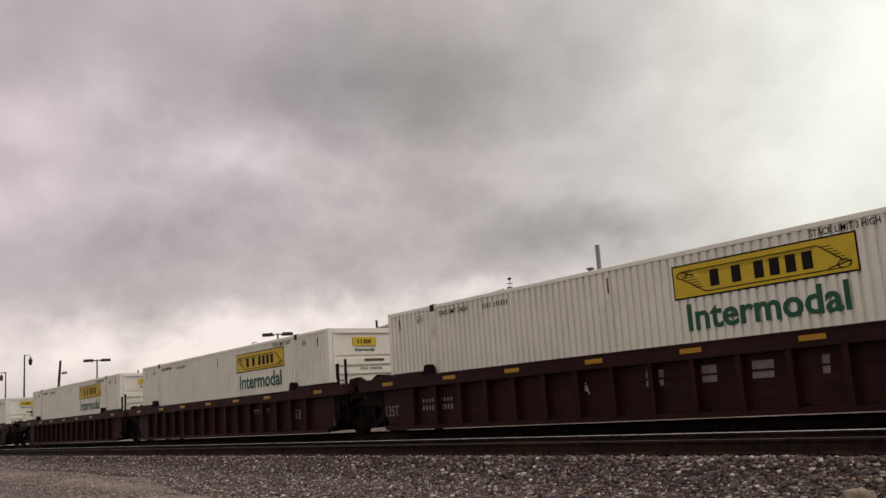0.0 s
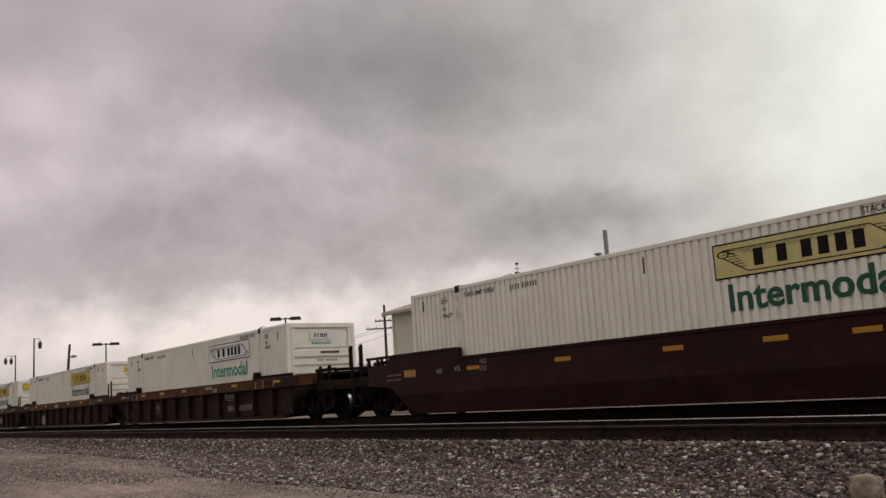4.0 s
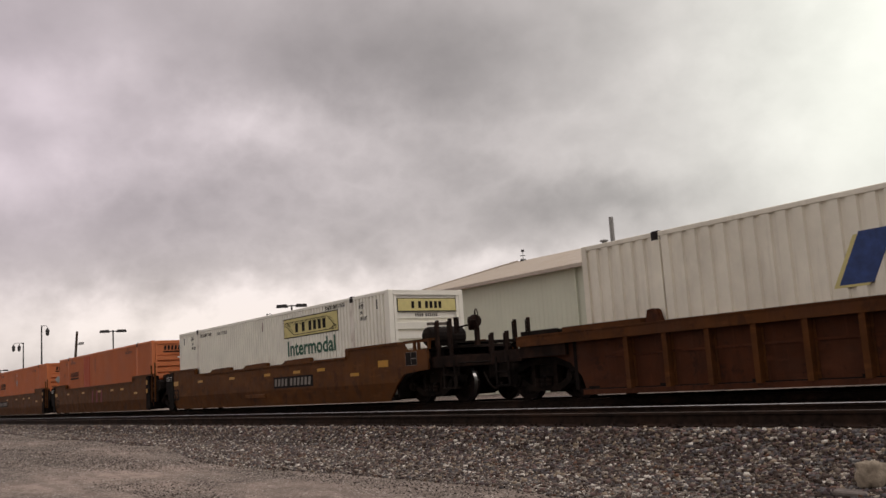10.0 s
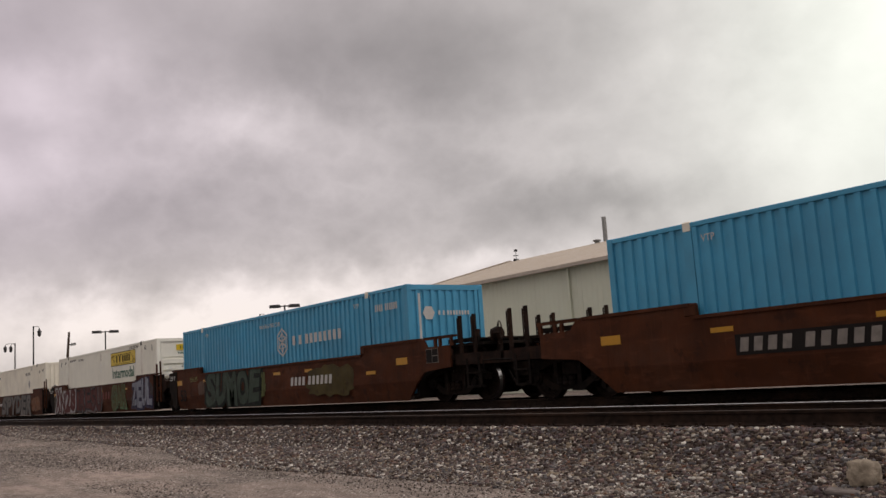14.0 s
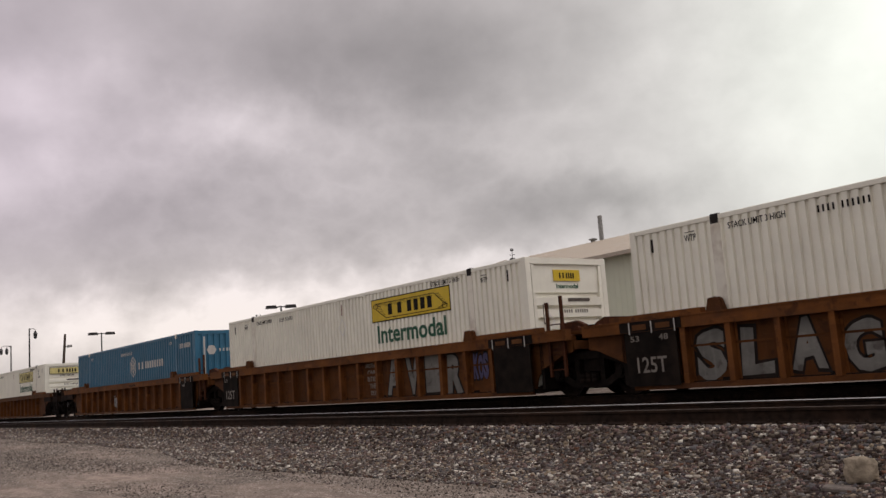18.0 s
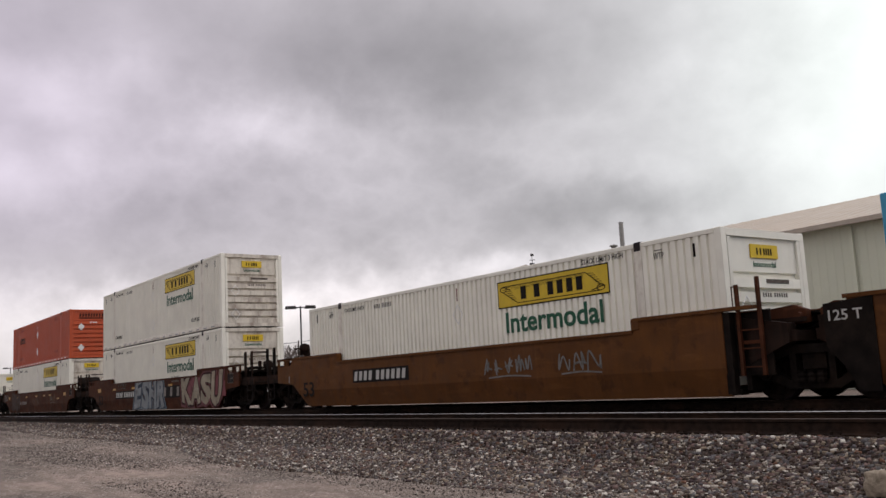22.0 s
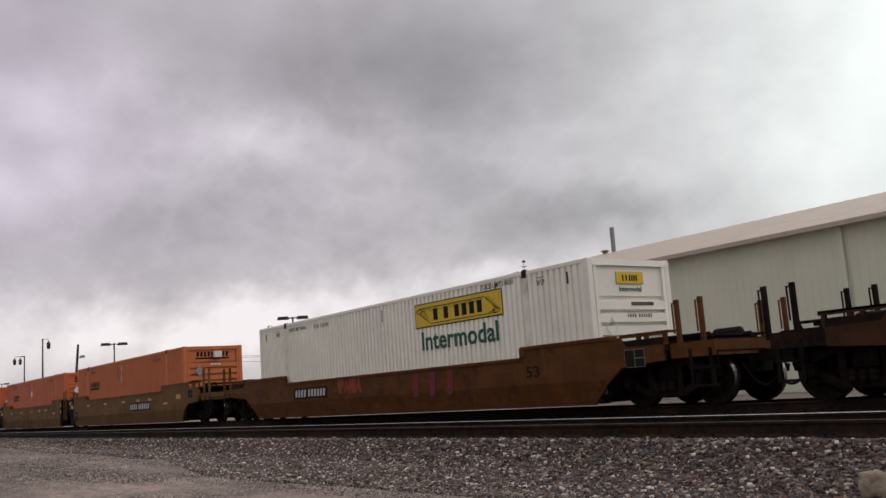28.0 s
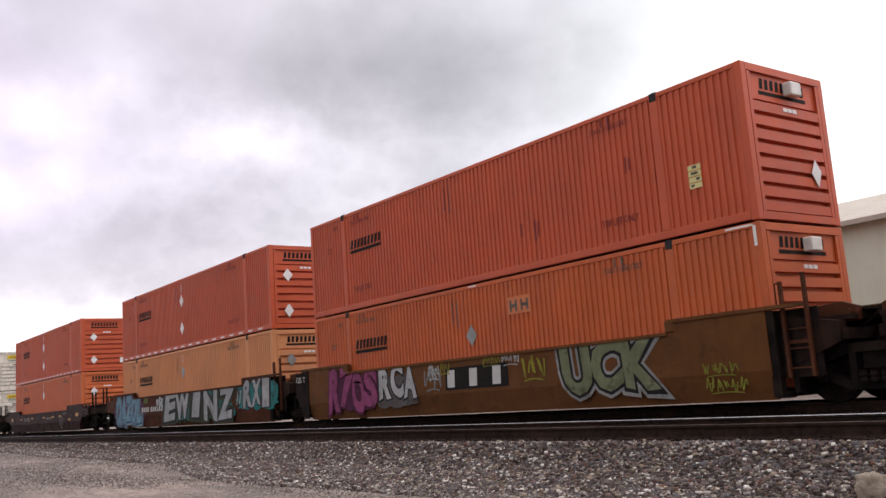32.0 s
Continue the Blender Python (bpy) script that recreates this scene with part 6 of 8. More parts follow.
def ribbed_side(bm, left, right, sgn):
    """Flat side sheet set back behind upright posts."""
    def end(kind):
        if kind == "c":
            return [(8.15, 0.12), (8.28, 0.48), (8.6, 0.78), (9.05, 0.93), (10.1, 0.95)]
        return [(8.15, 0.12), (8.26, 0.45), (8.55, 0.76), (9.0, 0.93), (9.38, 0.95)]
    lo = [(-x, z) for x, z in end(left)[::-1]] + end(right)
    xl, xr = lo[0][0], lo[-1][0]
    y0, y1 = sorted((sgn * 1.325, sgn * 1.355))
    slab(bm, lo + [(xr, 1.30), (xl, 1.30)], y0, y1)


def posts(paint):
    """Upright posts along a ribbed side."""
    return [-7.48 + 1.475 * k for k in range(11)] if paint == "car_brown" else [-6.86 + 0.98 * k for k in range(15)]


def well_car(unit):
    """One unit of a well car, its floor a hand's breadth above the rails."""
    side, paint, left, right = unit["side"], unit["paint"], unit["left"], unit["right"]
    mat = M[paint]
    root = new("well_car")
    tagged(root, unit["label"], "freight car", group="well cars")
    if side == "smooth":
        drop = unit.get("drop", 0.0)
        for sgn in (-1, 1):
            part("side_wall", shared(("smooth", paint, left, right, sgn, drop), lambda bm: smooth_side(bm, left, right, sgn, drop), mat), None, root, "smooth steel side plate")
        sill = shared(("top_sill", paint), boxes((-5.95, 5.95, -0.05, 0.05, 1.37, 1.43)), mat)
        cap = shared(("raised_end_sill", paint), boxes((-1.375, 1.375, -0.1, 0.1, 1.60, 1.665)), mat)
        guide = shared(("corner_guide", paint), lambda bm: soft_box(bm, -0.125, 0.125, -0.08, 0.08, 1.41, 1.66, 0.03), mat)
        for y in (-1.49, 1.49):
            part("top_sill", sill, None, root, at=(0, y, -drop))
            for s in (-1, 1):
                part("raised_end_sill", cap, None, root, at=(s * 7.375, y * 0.96, -drop))
                part("corner_guide", guide, None, root, at=(s * 6.02, y * 0.965, -drop))
    else:
        for sgn in (-1, 1):
            part("side_wall", shared(("ribbed", paint, left, right, sgn), lambda bm: ribbed_side(bm, left, right, sgn), mat), None, root, "recessed steel side sheet")
        top = M[unit.get("sill", "ochre_sill" if paint == "car_ochre" else paint)]
        deep = {"car_brown": 1.10, "car_maroon": 1.15}.get(paint, 1.20)
        xl, xr = (-10.1 if left == "c" else -9.38), (10.1 if right == "c" else 9.38)
        for y in (-1.44, 1.44):
            part("top_sill", shared(("rib_sill", unit.get("sill", paint), left, right, deep), boxes((xl, xr, -0.085, 0.085, deep, 1.42), (xl, xr, -0.10, 0.10, 1.405, 1.435)), top), None, root, at=(0, y, 0))
            part("bottom_sill", shared(("rib_low", paint), boxes((-8.15, 8.15, -0.06, 0.06, 0.10, 0.20)), mat), None, root, at=(0, y * 0.985, 0))
        # lighter colour on the posts: the set-back sheet's shade is put into the paint
        rib = shared(("side_post", paint), boxes((-0.055, 0.055, -0.095, 0.062, 0.19, 1.20), (-0.10, 0.10, 0.045, 0.062, 0.19, 1.20)), M["ochre_sill"] if paint == "car_ochre" else M["car_ochre"] if paint == "car_rust" else mat)
        for x in posts(paint):
            part("side_post", rib, None, root, at=(x, -1.415, 0))
        part("waist_rail", shared(("waist", paint), boxes((-7.6, 7.6, -0.02, 0.0, 0.835, 0.875)), mat), None, root, at=(0, -1.354, 0))
        if paint == "car_brown":
            for s in (-1, 1):
                part("sill_end", shared("sill_end", boxes((-1.25, 1.25, -0.004, 0.004, 1.105, 1.40)), M["car_brown"]), None, root, "dark painted sill end", at=(s * 8.0, -1.530, 0))
                for x in (6.15, 6.75, 7.5):
                    part("load_line", shared("load_line", boxes((-0.012, 0.012, -0.002, 0.002, 1.13, 1.36)), M["paint_white"]), None, root, at=(s * x, -1.537, 0))
        def horn(bm):
            slab(bm, [(-0.17, 1.42), (0.17, 1.42), (0.10, 1.64), (0.04, 1.68), (-0.10, 1.66)], -0.10, -0.04)
            slab(bm, [(-0.17, 1.42), (0.17, 1.42), (0.10, 1.64), (0.04, 1.68), (-0.10, 1.66)], 0.02, 0.08)
            box(bm, -0.15, 0.15, -0.04, 0.02, 1.42, 1.56)
        ped = shared(("pedestal", paint), horn, M["underframe"] if paint in ("car_brown", "car_maroon") else mat)
        for x in (-6.1, 6.1):
            for y in (-1.44, 1.44):
                part("guide_pedestal", ped, None, root, at=(x, y, 0))
        for s in (-1, 1):
            for y in (-1.44, 1.44):
                part("raised_end_sill", shared(("rib_hood", unit.get("sill", paint), paint), boxes((-1.1, 1.1, -0.08, 0.08, 1.435, 1.53)), M["underframe"] if paint == "car_brown" else top), None, root, at=(s * 7.5, y, 0))
    floor = shared("well_floor", boxes(*[(x - 0.15, x + 0.15, -1.36, 1.36, 0.13, 0.265) for x in (-7.95, -6.05, -4.0, -2.0, 0, 2.0, 4.0, 6.05, 7.95)], (-8.3, 8.3, -1.40, -1.22, 0.12, 0.22), (-8.3, 8.3, 1.22, 1.40, 0.12, 0.22)), M["underframe"])
    part("well_floor", floor, None, root)
    bulk = shared("bulkhead", boxes((-0.05, 0.05, -1.36, 1.36, 0.2, 1.32)), M["underframe"])
    for s in (-1, 1):
        part("bulkhead", bulk, None, root, at=(s * 8.43, 0, 0))
    for s, k in ((-1, left), (1, right)):
        if k == "c":
            coupler_end(root, s, paint, unit.get("brake", 0) == s, unit.get("tank", 0) == s, unit.get("drop", 0.0), unit.get("stand", 2.10 if side == "smooth" else 1.62), side)
            truck(root, s * 9.7)
        else:
            joint_end(root, s, paint)
            if s < 0:
                truck(root, -9.65)
            else:
                ladder(root, 8.60 if side == "smooth" else 9.0, M["underframe"] if paint == "car_maroon" else M["car_rust"] if paint in ("car_rust", "car_brown", "car_ochre", "car_tan") else mat, paint)
    y = -1.507 if side == "smooth" else -1.361
    # yellow reflective patches along the side
    if unit.get("tape", True):
        me = shared("reflector", boxes((-0.24, 0.24, -0.002, 0.002, -0.045, 0.045)), M["reflect"])
        big = shared("end_reflector", boxes((-0.26, 0.26, -0.002, 0.002, -0.09, 0.09)), M["reflect"])
        for x in ((-8.47 if paint == "car_olive" and left == "a" else -9.23 if paint == "car_yellow" and left == "c" else -8.0, -6.38 if paint == "car_yellow" and left == "c" else -5.35, -2.3, 0.64, 2.8, 4.4, 6.4) + (() if right == "a" else (7.95,)) if side == "smooth" else (-7.9, -5.2, -2.9, -0.4, 2.0, 4.4, 7.75)):
            z = (0.90 if x == 6.4 else 0.98 if x == -9.23 else 1.13) if side == "smooth" else 1.30
            part("reflector", big if abs(x) > 7 and side == "smooth" else me, None, root, at=(x, -1.529 if x == -8.47 else y if side == "smooth" else -1.540, z - unit.get("drop", 0.0)))
    # black plates at the shared ends; behind ladders, added dark plates stand for shade
    if side == "smooth":
        for s, k in ((-1, left), (1, right)):
            if k == "a" and s > 0:
                if paint in ("car_olive", "car_yellow"):
                    # the last box is the black strip on the side; the others stand for shade
                    inset = shared("inset_plate", boxes((8.06, 8.95, -1.34, -1.30, 0.45, 1.58), (8.06, 8.30, -1.497, -1.34, 0.12, 1.60), (7.86, 8.09, -1.510, -1.503, 0.13, 1.58)), M["underframe"])
                else:
                    inset = shared("inset_shade_plain", boxes((8.06, 8.95, -1.34, -1.30, 0.45, 1.58), (8.06, 8.22, -1.48, -1.34, 0.14, 1.58)), M["underframe"])
                part("inset_plate", inset, None, root, "dark recessed plate behind the ladder", at=(0, 0, -unit.get("drop", 0.0)))
                if paint in ("car_olive", "car_yellow"):
                    for zr in (1.32, 0.95):
                        part("reflector", shared("square_reflector", boxes((-0.09, 0.09, -0.002, 0.002, -0.09, 0.09)), M["reflect"]), None, root, at=(7.98, -1.514, zr))
            elif k == "a":
                def plate(bm):
                    slab(bm, [(s * 8.26, 0.14), (s * 8.62, 0.14), (s * 8.80, 0.50), (s * 9.10, 0.86), (s * 9.10, 1.54), (s * 8.26, 1.60)], -1.525, -1.503)
                part("end_plate", shared(("end_plate", s), plate, M["underframe"]), None, root, "black end plate", at=(0, 0, -unit.get("drop", 0.0)))
    if side == "smooth" and right == "c":
        dp = part("data_plate", shared("data_plate", boxes((-0.255, 0.255, -0.004, 0.004, -0.175, 0.175)), M["paint_dim"]), None, root, "small black data plate with a pale frame", at=(9.33, -1.509, 1.19 - unit.get("drop", 0.0)))
        part("plate_face", shared("plate_face", boxes((-0.245, -0.01, -0.003, 0.003, -0.165, 0.165), (0.01, 0.245, -0.003, 0.003, 0.01, 0.165), (0.01, 0.245, -0.003, 0.003, -0.165, -0.01)), M["ink"]), None, dp, at=(0, -0.004, 0))
    for s in unit.get("brackets", ()):
        def pierced(bm):
            box(bm, -0.17, -0.07, -0.06, 0.06, 0.0, 0.42)
            box(bm, 0.07, 0.17, -0.06, 0.06, 0.0, 0.42)
            box(bm, -0.07, 0.07, -0.06, 0.06, 0.30, 0.42)
            box(bm, -0.07, 0.07, -0.06, 0.06, 0.0, 0.10)
        me = shared(("lifting_bracket", paint), pierced, mat)
        for x, yb, zb in ((9.12, -0.95, 1.52), (9.02, 0.85, 1.52)):
            o = part("lifting_bracket", me, None, root, "pierced steel lifting bracket", at=(s * x, yb, zb))
            o.rotation_euler = (0, 0, radians(90 * (x > 9.1)))
    if unit.get("stand"):
        def valve(bm):
            soft_box(bm, -0.16, 0.14, -0.14, 0.14, 0.0, 0.26, 0.04)
            lathe(bm, [(0.09, 0.26), (0.10, 0.30), (0.10, 0.36), (0.05, 0.40)], "Z", 10, 0, (-0.02, 0, 0))
            bar(bm, (-0.30, 0.02, 0.10), (0.30, 0.02, 0.10), 0.035, 8)
        part("control_valve", shared("control_valve", valve, mat), None, root, "cast control valve", at=(-10.35, -1.05, 1.43))
        tube_m = bmesh.new()
        for dy in (0.0, 0.14):
            tube(tube_m, [(-0.18, dy, 0.0), (-0.16, dy, 0.22), (-0.06, dy, 0.30), (0.20, dy, 0.30)], 0.022)
        part("air_pipe", tube_m, M["underframe"], root, at=(-10.20, -1.15, 1.60))
        for nm, mk, x, z, w2, h2 in (("reflector", "reflect", -9.80, 1.40, 0.24, 0.11), ("data_label", "tape_white", -9.66, 1.15, 0.17, 0.07), ("test_label", "yellow_old", -9.30, 1.05, 0.085, 0.10)):
            part(nm, shared((nm, mk, "side"), boxes((-w2, w2, -0.002, 0.002, -h2, h2)), M[mk]), None, root, at=(x, y - 0.002, z))
    for s in unit.get("panels", ()):
        part("end_panel", shared("black_panel", boxes((-0.62, 0.62, -0.012, 0.012, 0.17, 1.28)), M["underframe"]), None, root, "black painted end panel", at=(s * 7.62, -1.512, 0))
        part("sill_end", shared("black_sill_end", boxes((-0.75, 0.75, -0.004, 0.004, 1.205, 1.40)), M["underframe"]), None, root, "black painted sill end", at=(s * 7.6, -1.530, 0))
        for x in (7.0, 7.55, 8.1):
            part("load_line", shared("load_line", boxes((-0.012, 0.012, -0.002, 0.002, 1.13, 1.36)), M["paint_white"]), None, root, at=(s * x, -1.537, 0.03))
        for x in (7.28, 7.85):
            part("reflector", shared("sill_reflector", boxes((-0.17, 0.17, -0.002, 0.002, -0.05, 0.05)), M["car_sill"]), None, root, at=(s * x, -1.537, 1.29))
    if unit.get("bumps"):
        part("side_channel", shared("side_channel", lambda bm: soft_box(bm, -0.8, 0.8, -0.04, 0.0, 0.37, 0.50, 0.015), mat), None, root, at=(-0.4, -1.47, 0))
    for x0, x1 in unit.get("bumps", ()):
        def hump(bm):
            slab(bm, [(x0, 1.40), (x1, 1.40), (x1, 1.53), (x1 - 0.12, 1.55), (x0 + 0.3, 1.53)], -1.50, -1.36)
        part("raised_sill_plate", shared(("hump", x0), hump, mat), None, root)
    for k, spec in enumerate(unit.get("marks", ())):
        mark(root, y, *spec)
    for k, spec in enumerate(unit.get("patches", ())):
        splash(root, y - 0.001, unit.get("drop", 0.0), *spec, k + 3)
    for spec in unit.get("art", ()):
        graffiti(root, y - 0.002, unit.get("drop", 0.0), *spec)
    return root


LEVELS = {"sill": -1.534, "panel": -1.525}


def mark(root, y, what, x, z, w, h, ink, plate=None, level=""):
    """A painted number, letter or plain bars on the side of a car."""
    bm = bmesh.new()
    mats = [M[ink]]
    y = LEVELS.get(level, -1.527 if what == "125 T" else y)
    yy = y - 0.003
    if plate:
        pm = bmesh.new()
        box(pm, x - 0.08, x + w + 0.08, y - 0.002, y + 0.001, z - 0.06, z + h + 0.06)
        part("number_panel", pm, M[plate], root, "black panel behind the marks")
        yy = y - 0.005
    if isinstance(what, tuple):
        if what == NUM:
            put_blocks(bm, x, z, w, h, what, yy, 0, 0.18, 0.60)
        else:
            put_bars(bm, x, z, w, h, what, yy, 0, 0.08, 0.48 if len(what) == 2 else 0.4)
    else:
        put_text(bm, what, x, z, w, h, yy, 0.012)
    if h < 0.15:
        tagged(part("lettering", bm, mats, root, "small painted notes on the side"), "small painted notes on the side", kind="stuff")
        return
    # one part for every painted sign
    bm.faces.ensure_lookup_table()
    left = set(bm.faces)
    while left:
        todo, island = [next(iter(left))], set()
        left.discard(todo[0])
        while todo:
            f = todo.pop()
            island.add(f)
            for v in f.verts:
                for g in v.link_faces:
                    if g in left:
                        left.discard(g)
                        todo.append(g)
        one, seen = bmesh.new(), {}
        for f in sorted(island, key=lambda q: q.index):
            for v in f.verts:
                if v not in seen:
                    seen[v] = one.verts.new(v.co)
            one.faces.new([seen[v] for v in f.verts])
        part("painted_letter", one, mats, root)
    bm.free()


def graffiti(root, y, drop, body, x, z, w, h, fill, line, halo=None, seed=1, wild=0.12, shear=0.0, level=""):
    """Sprayed letters: halo, outline and fill as three thin coats."""
    y = LEVELS.get(level, y)
    rng = random.Random(seed)
    mats = [paint_coat(fill), paint_coat(line)] + ([paint_coat(halo)] if halo else [])
    n = len(body)
    step = w / n
    if line == RUSTY:
        scribble(root, y - 0.004, drop, n, x, z, w, h, mats[0], seed)
        return
    for i, ch in enumerate(body):
        if ch == " ":
            continue
        bm = bmesh.new()
        dz, k, rot = rng.uniform(-wild, wild) * h * 0.5, rng.uniform(1.0, 1.0 + wild), rng.uniform(-wild, wild)
        wide = step * (0.7 if ch in "Ii1!." else 0.66 if line == EDGE and fill == SILVER else 0.80 if line == EDGE else 1.0)
        base = text_mesh(ch, 1.0, 0.05, shear)[0]
        lo, hi = base.min(0), base.max(0)
        sx, sz = wide / (hi[0] - lo[0]), h * k / (hi[2] - lo[2])
        px = x + i * step + (step - wide) / 2
        for coat, (off, dy) in enumerate(((0.055, -0.006), (0.105, -0.003), (0.155, 0.0))):
            if coat == 2 and not halo:
                continue
            xyz, faces = text_mesh(ch, 1.0, off, shear)
            vs = []
            for p in xyz:
                u, v = (p[0] - lo[0]) * sx, (p[2] - lo[2]) * sz
                wob = 0.03 * h * math.sin(7.0 * u / wide + seed) * wild * 6
                vs.append(bm.verts.new((px + u + (v - h / 2) * rot * 0.7, y + dy - 0.0005 * (i % 2) + p[1] * 0.5, min(limit(px + u, drop), max(0.12, z + dz + v + wob + (u - wide / 2) * rot * 0.6)))))
            for f in faces:
                try:
                    bm.faces.new([vs[q] for q in f]).material_index = coat
                except ValueError:
                    pass
        part("graffiti_letter", bm, mats, root, "sprayed graffiti letter")


def scribble(root, y, drop, n, x, z, w, h, mat, seed):
    """A tag of loose spray strokes, one looping line for each sign and a flourish under them."""
    rng = random.Random(seed * 7 + n)
    bm = bmesh.new()
    lift = 0.0

    def stroke(pts, r):
        nonlocal lift
        ext = [pts[0]] + pts + [pts[-1]]
        line = []
        for a, b, c, d in zip(ext, ext[1:], ext[2:], ext[3:]):
            for k in range(6):
                u = k / 6
                line.append(tuple(0.5 * (2 * b[q] + (c[q] - a[q]) * u + (2 * a[q] - 5 * b[q] + 4 * c[q] - d[q]) * u * u + (3 * b[q] - a[q] - 3 * c[q] + d[q]) * u ** 3) for q in (0, 1)))
        rows = []
        for k, (px, pz) in enumerate(line):
            qx, qz = line[min(k + 1, len(line) - 1)]
            ox, oz = line[max(k - 1, 0)]
            d = math.hypot(qx - ox, qz - oz) or 1.0
            nx, nz = -(qz - oz) / d * r, (qx - ox) / d * r
            lift += 0.00003
            rows.append([bm.verts.new((a, y - lift, min(limit(a, drop), max(0.13, b)))) for a, b in ((px - nx, pz - nz), (px + nx, pz + nz))])
        for a, b in zip(rows, rows[1:]):
            bm.faces.new((a[0], b[0], b[1], a[1]))

    step = w / n
    r = max(0.010, min(0.022, 0.05 * h))
    for i in range(n):
        x0 = x + i * step
        pts, up_now = [], rng.random() < 0.5
        for k in range(rng.randint(4, 6)):
            pts.append((x0 + step * min(1.1, max(-0.1, k * 0.19 + rng.uniform(-0.18, 0.30))), z + h * ((rng.uniform(0.7, 1.05) if up_now else rng.uniform(-0.05, 0.35)))))
            up_now = not up_now
        stroke(pts, r)
        if rng.random() < 0.5:
            cz = z + h * rng.uniform(0.3, 0.7)
            stroke([(x0 + step * 0.1, cz), (x0 + step * 0.5, cz + h * 0.08), (x0 + step * 0.9, cz)], r * 0.9)
    stroke([(x + w * 0.1, z - h * 0.10), (x + w * 0.5, z - h * 0.02), (x + w * 0.95, z - h * 0.12)], r * 0.8)
    part("graffiti_tag", bm, mat, root, "loose sprayed tag")


def limit(x, drop):
    """The highest point that paint on a side reaches: the top sill, or the raised ends."""
    return (1.36 if abs(x) < 6.05 else 1.56) - drop


def splash(root, y, drop, x, z, w, h, rgb, seed):
    """A patch of sprayed colour with an uneven edge, under the letters."""
    rng = random.Random(seed)
    bm = bmesh.new()
    n = 36
    top = []
    for i in range(n):
        a = 2 * math.pi * i / n
        c, s = math.cos(a), math.sin(a)
        r = 1 / max(abs(c), abs(s)) ** 0.6 * rng.uniform(0.82, 1.06)
        top.append((x + w / 2 + c * r * w / 2, min(limit(x + w / 2 + c * r * w / 2, drop) - 0.01, max(0.12, z + h / 2 + s * r * h / 2))))
    slab(bm, top, y - 0.0012, y + 0.0005)
    part("graffiti_patch", bm, paint_coat(rgb), root, "patch of sprayed paint")


COATS = {}


def paint_coat(rgb):
    if rgb not in COATS:
        COATS[rgb] = surface("spray_paint", rgb, 0.6, var=0.12, grain=3.0, dirt=tuple(c * 0.5 for c in rgb), dirt_amount=0.7, dirt_scale=(1.8, 1.8, 1.8), streak=0.3, spec=0.12, worn=0.45)
    return COATS[rgb]


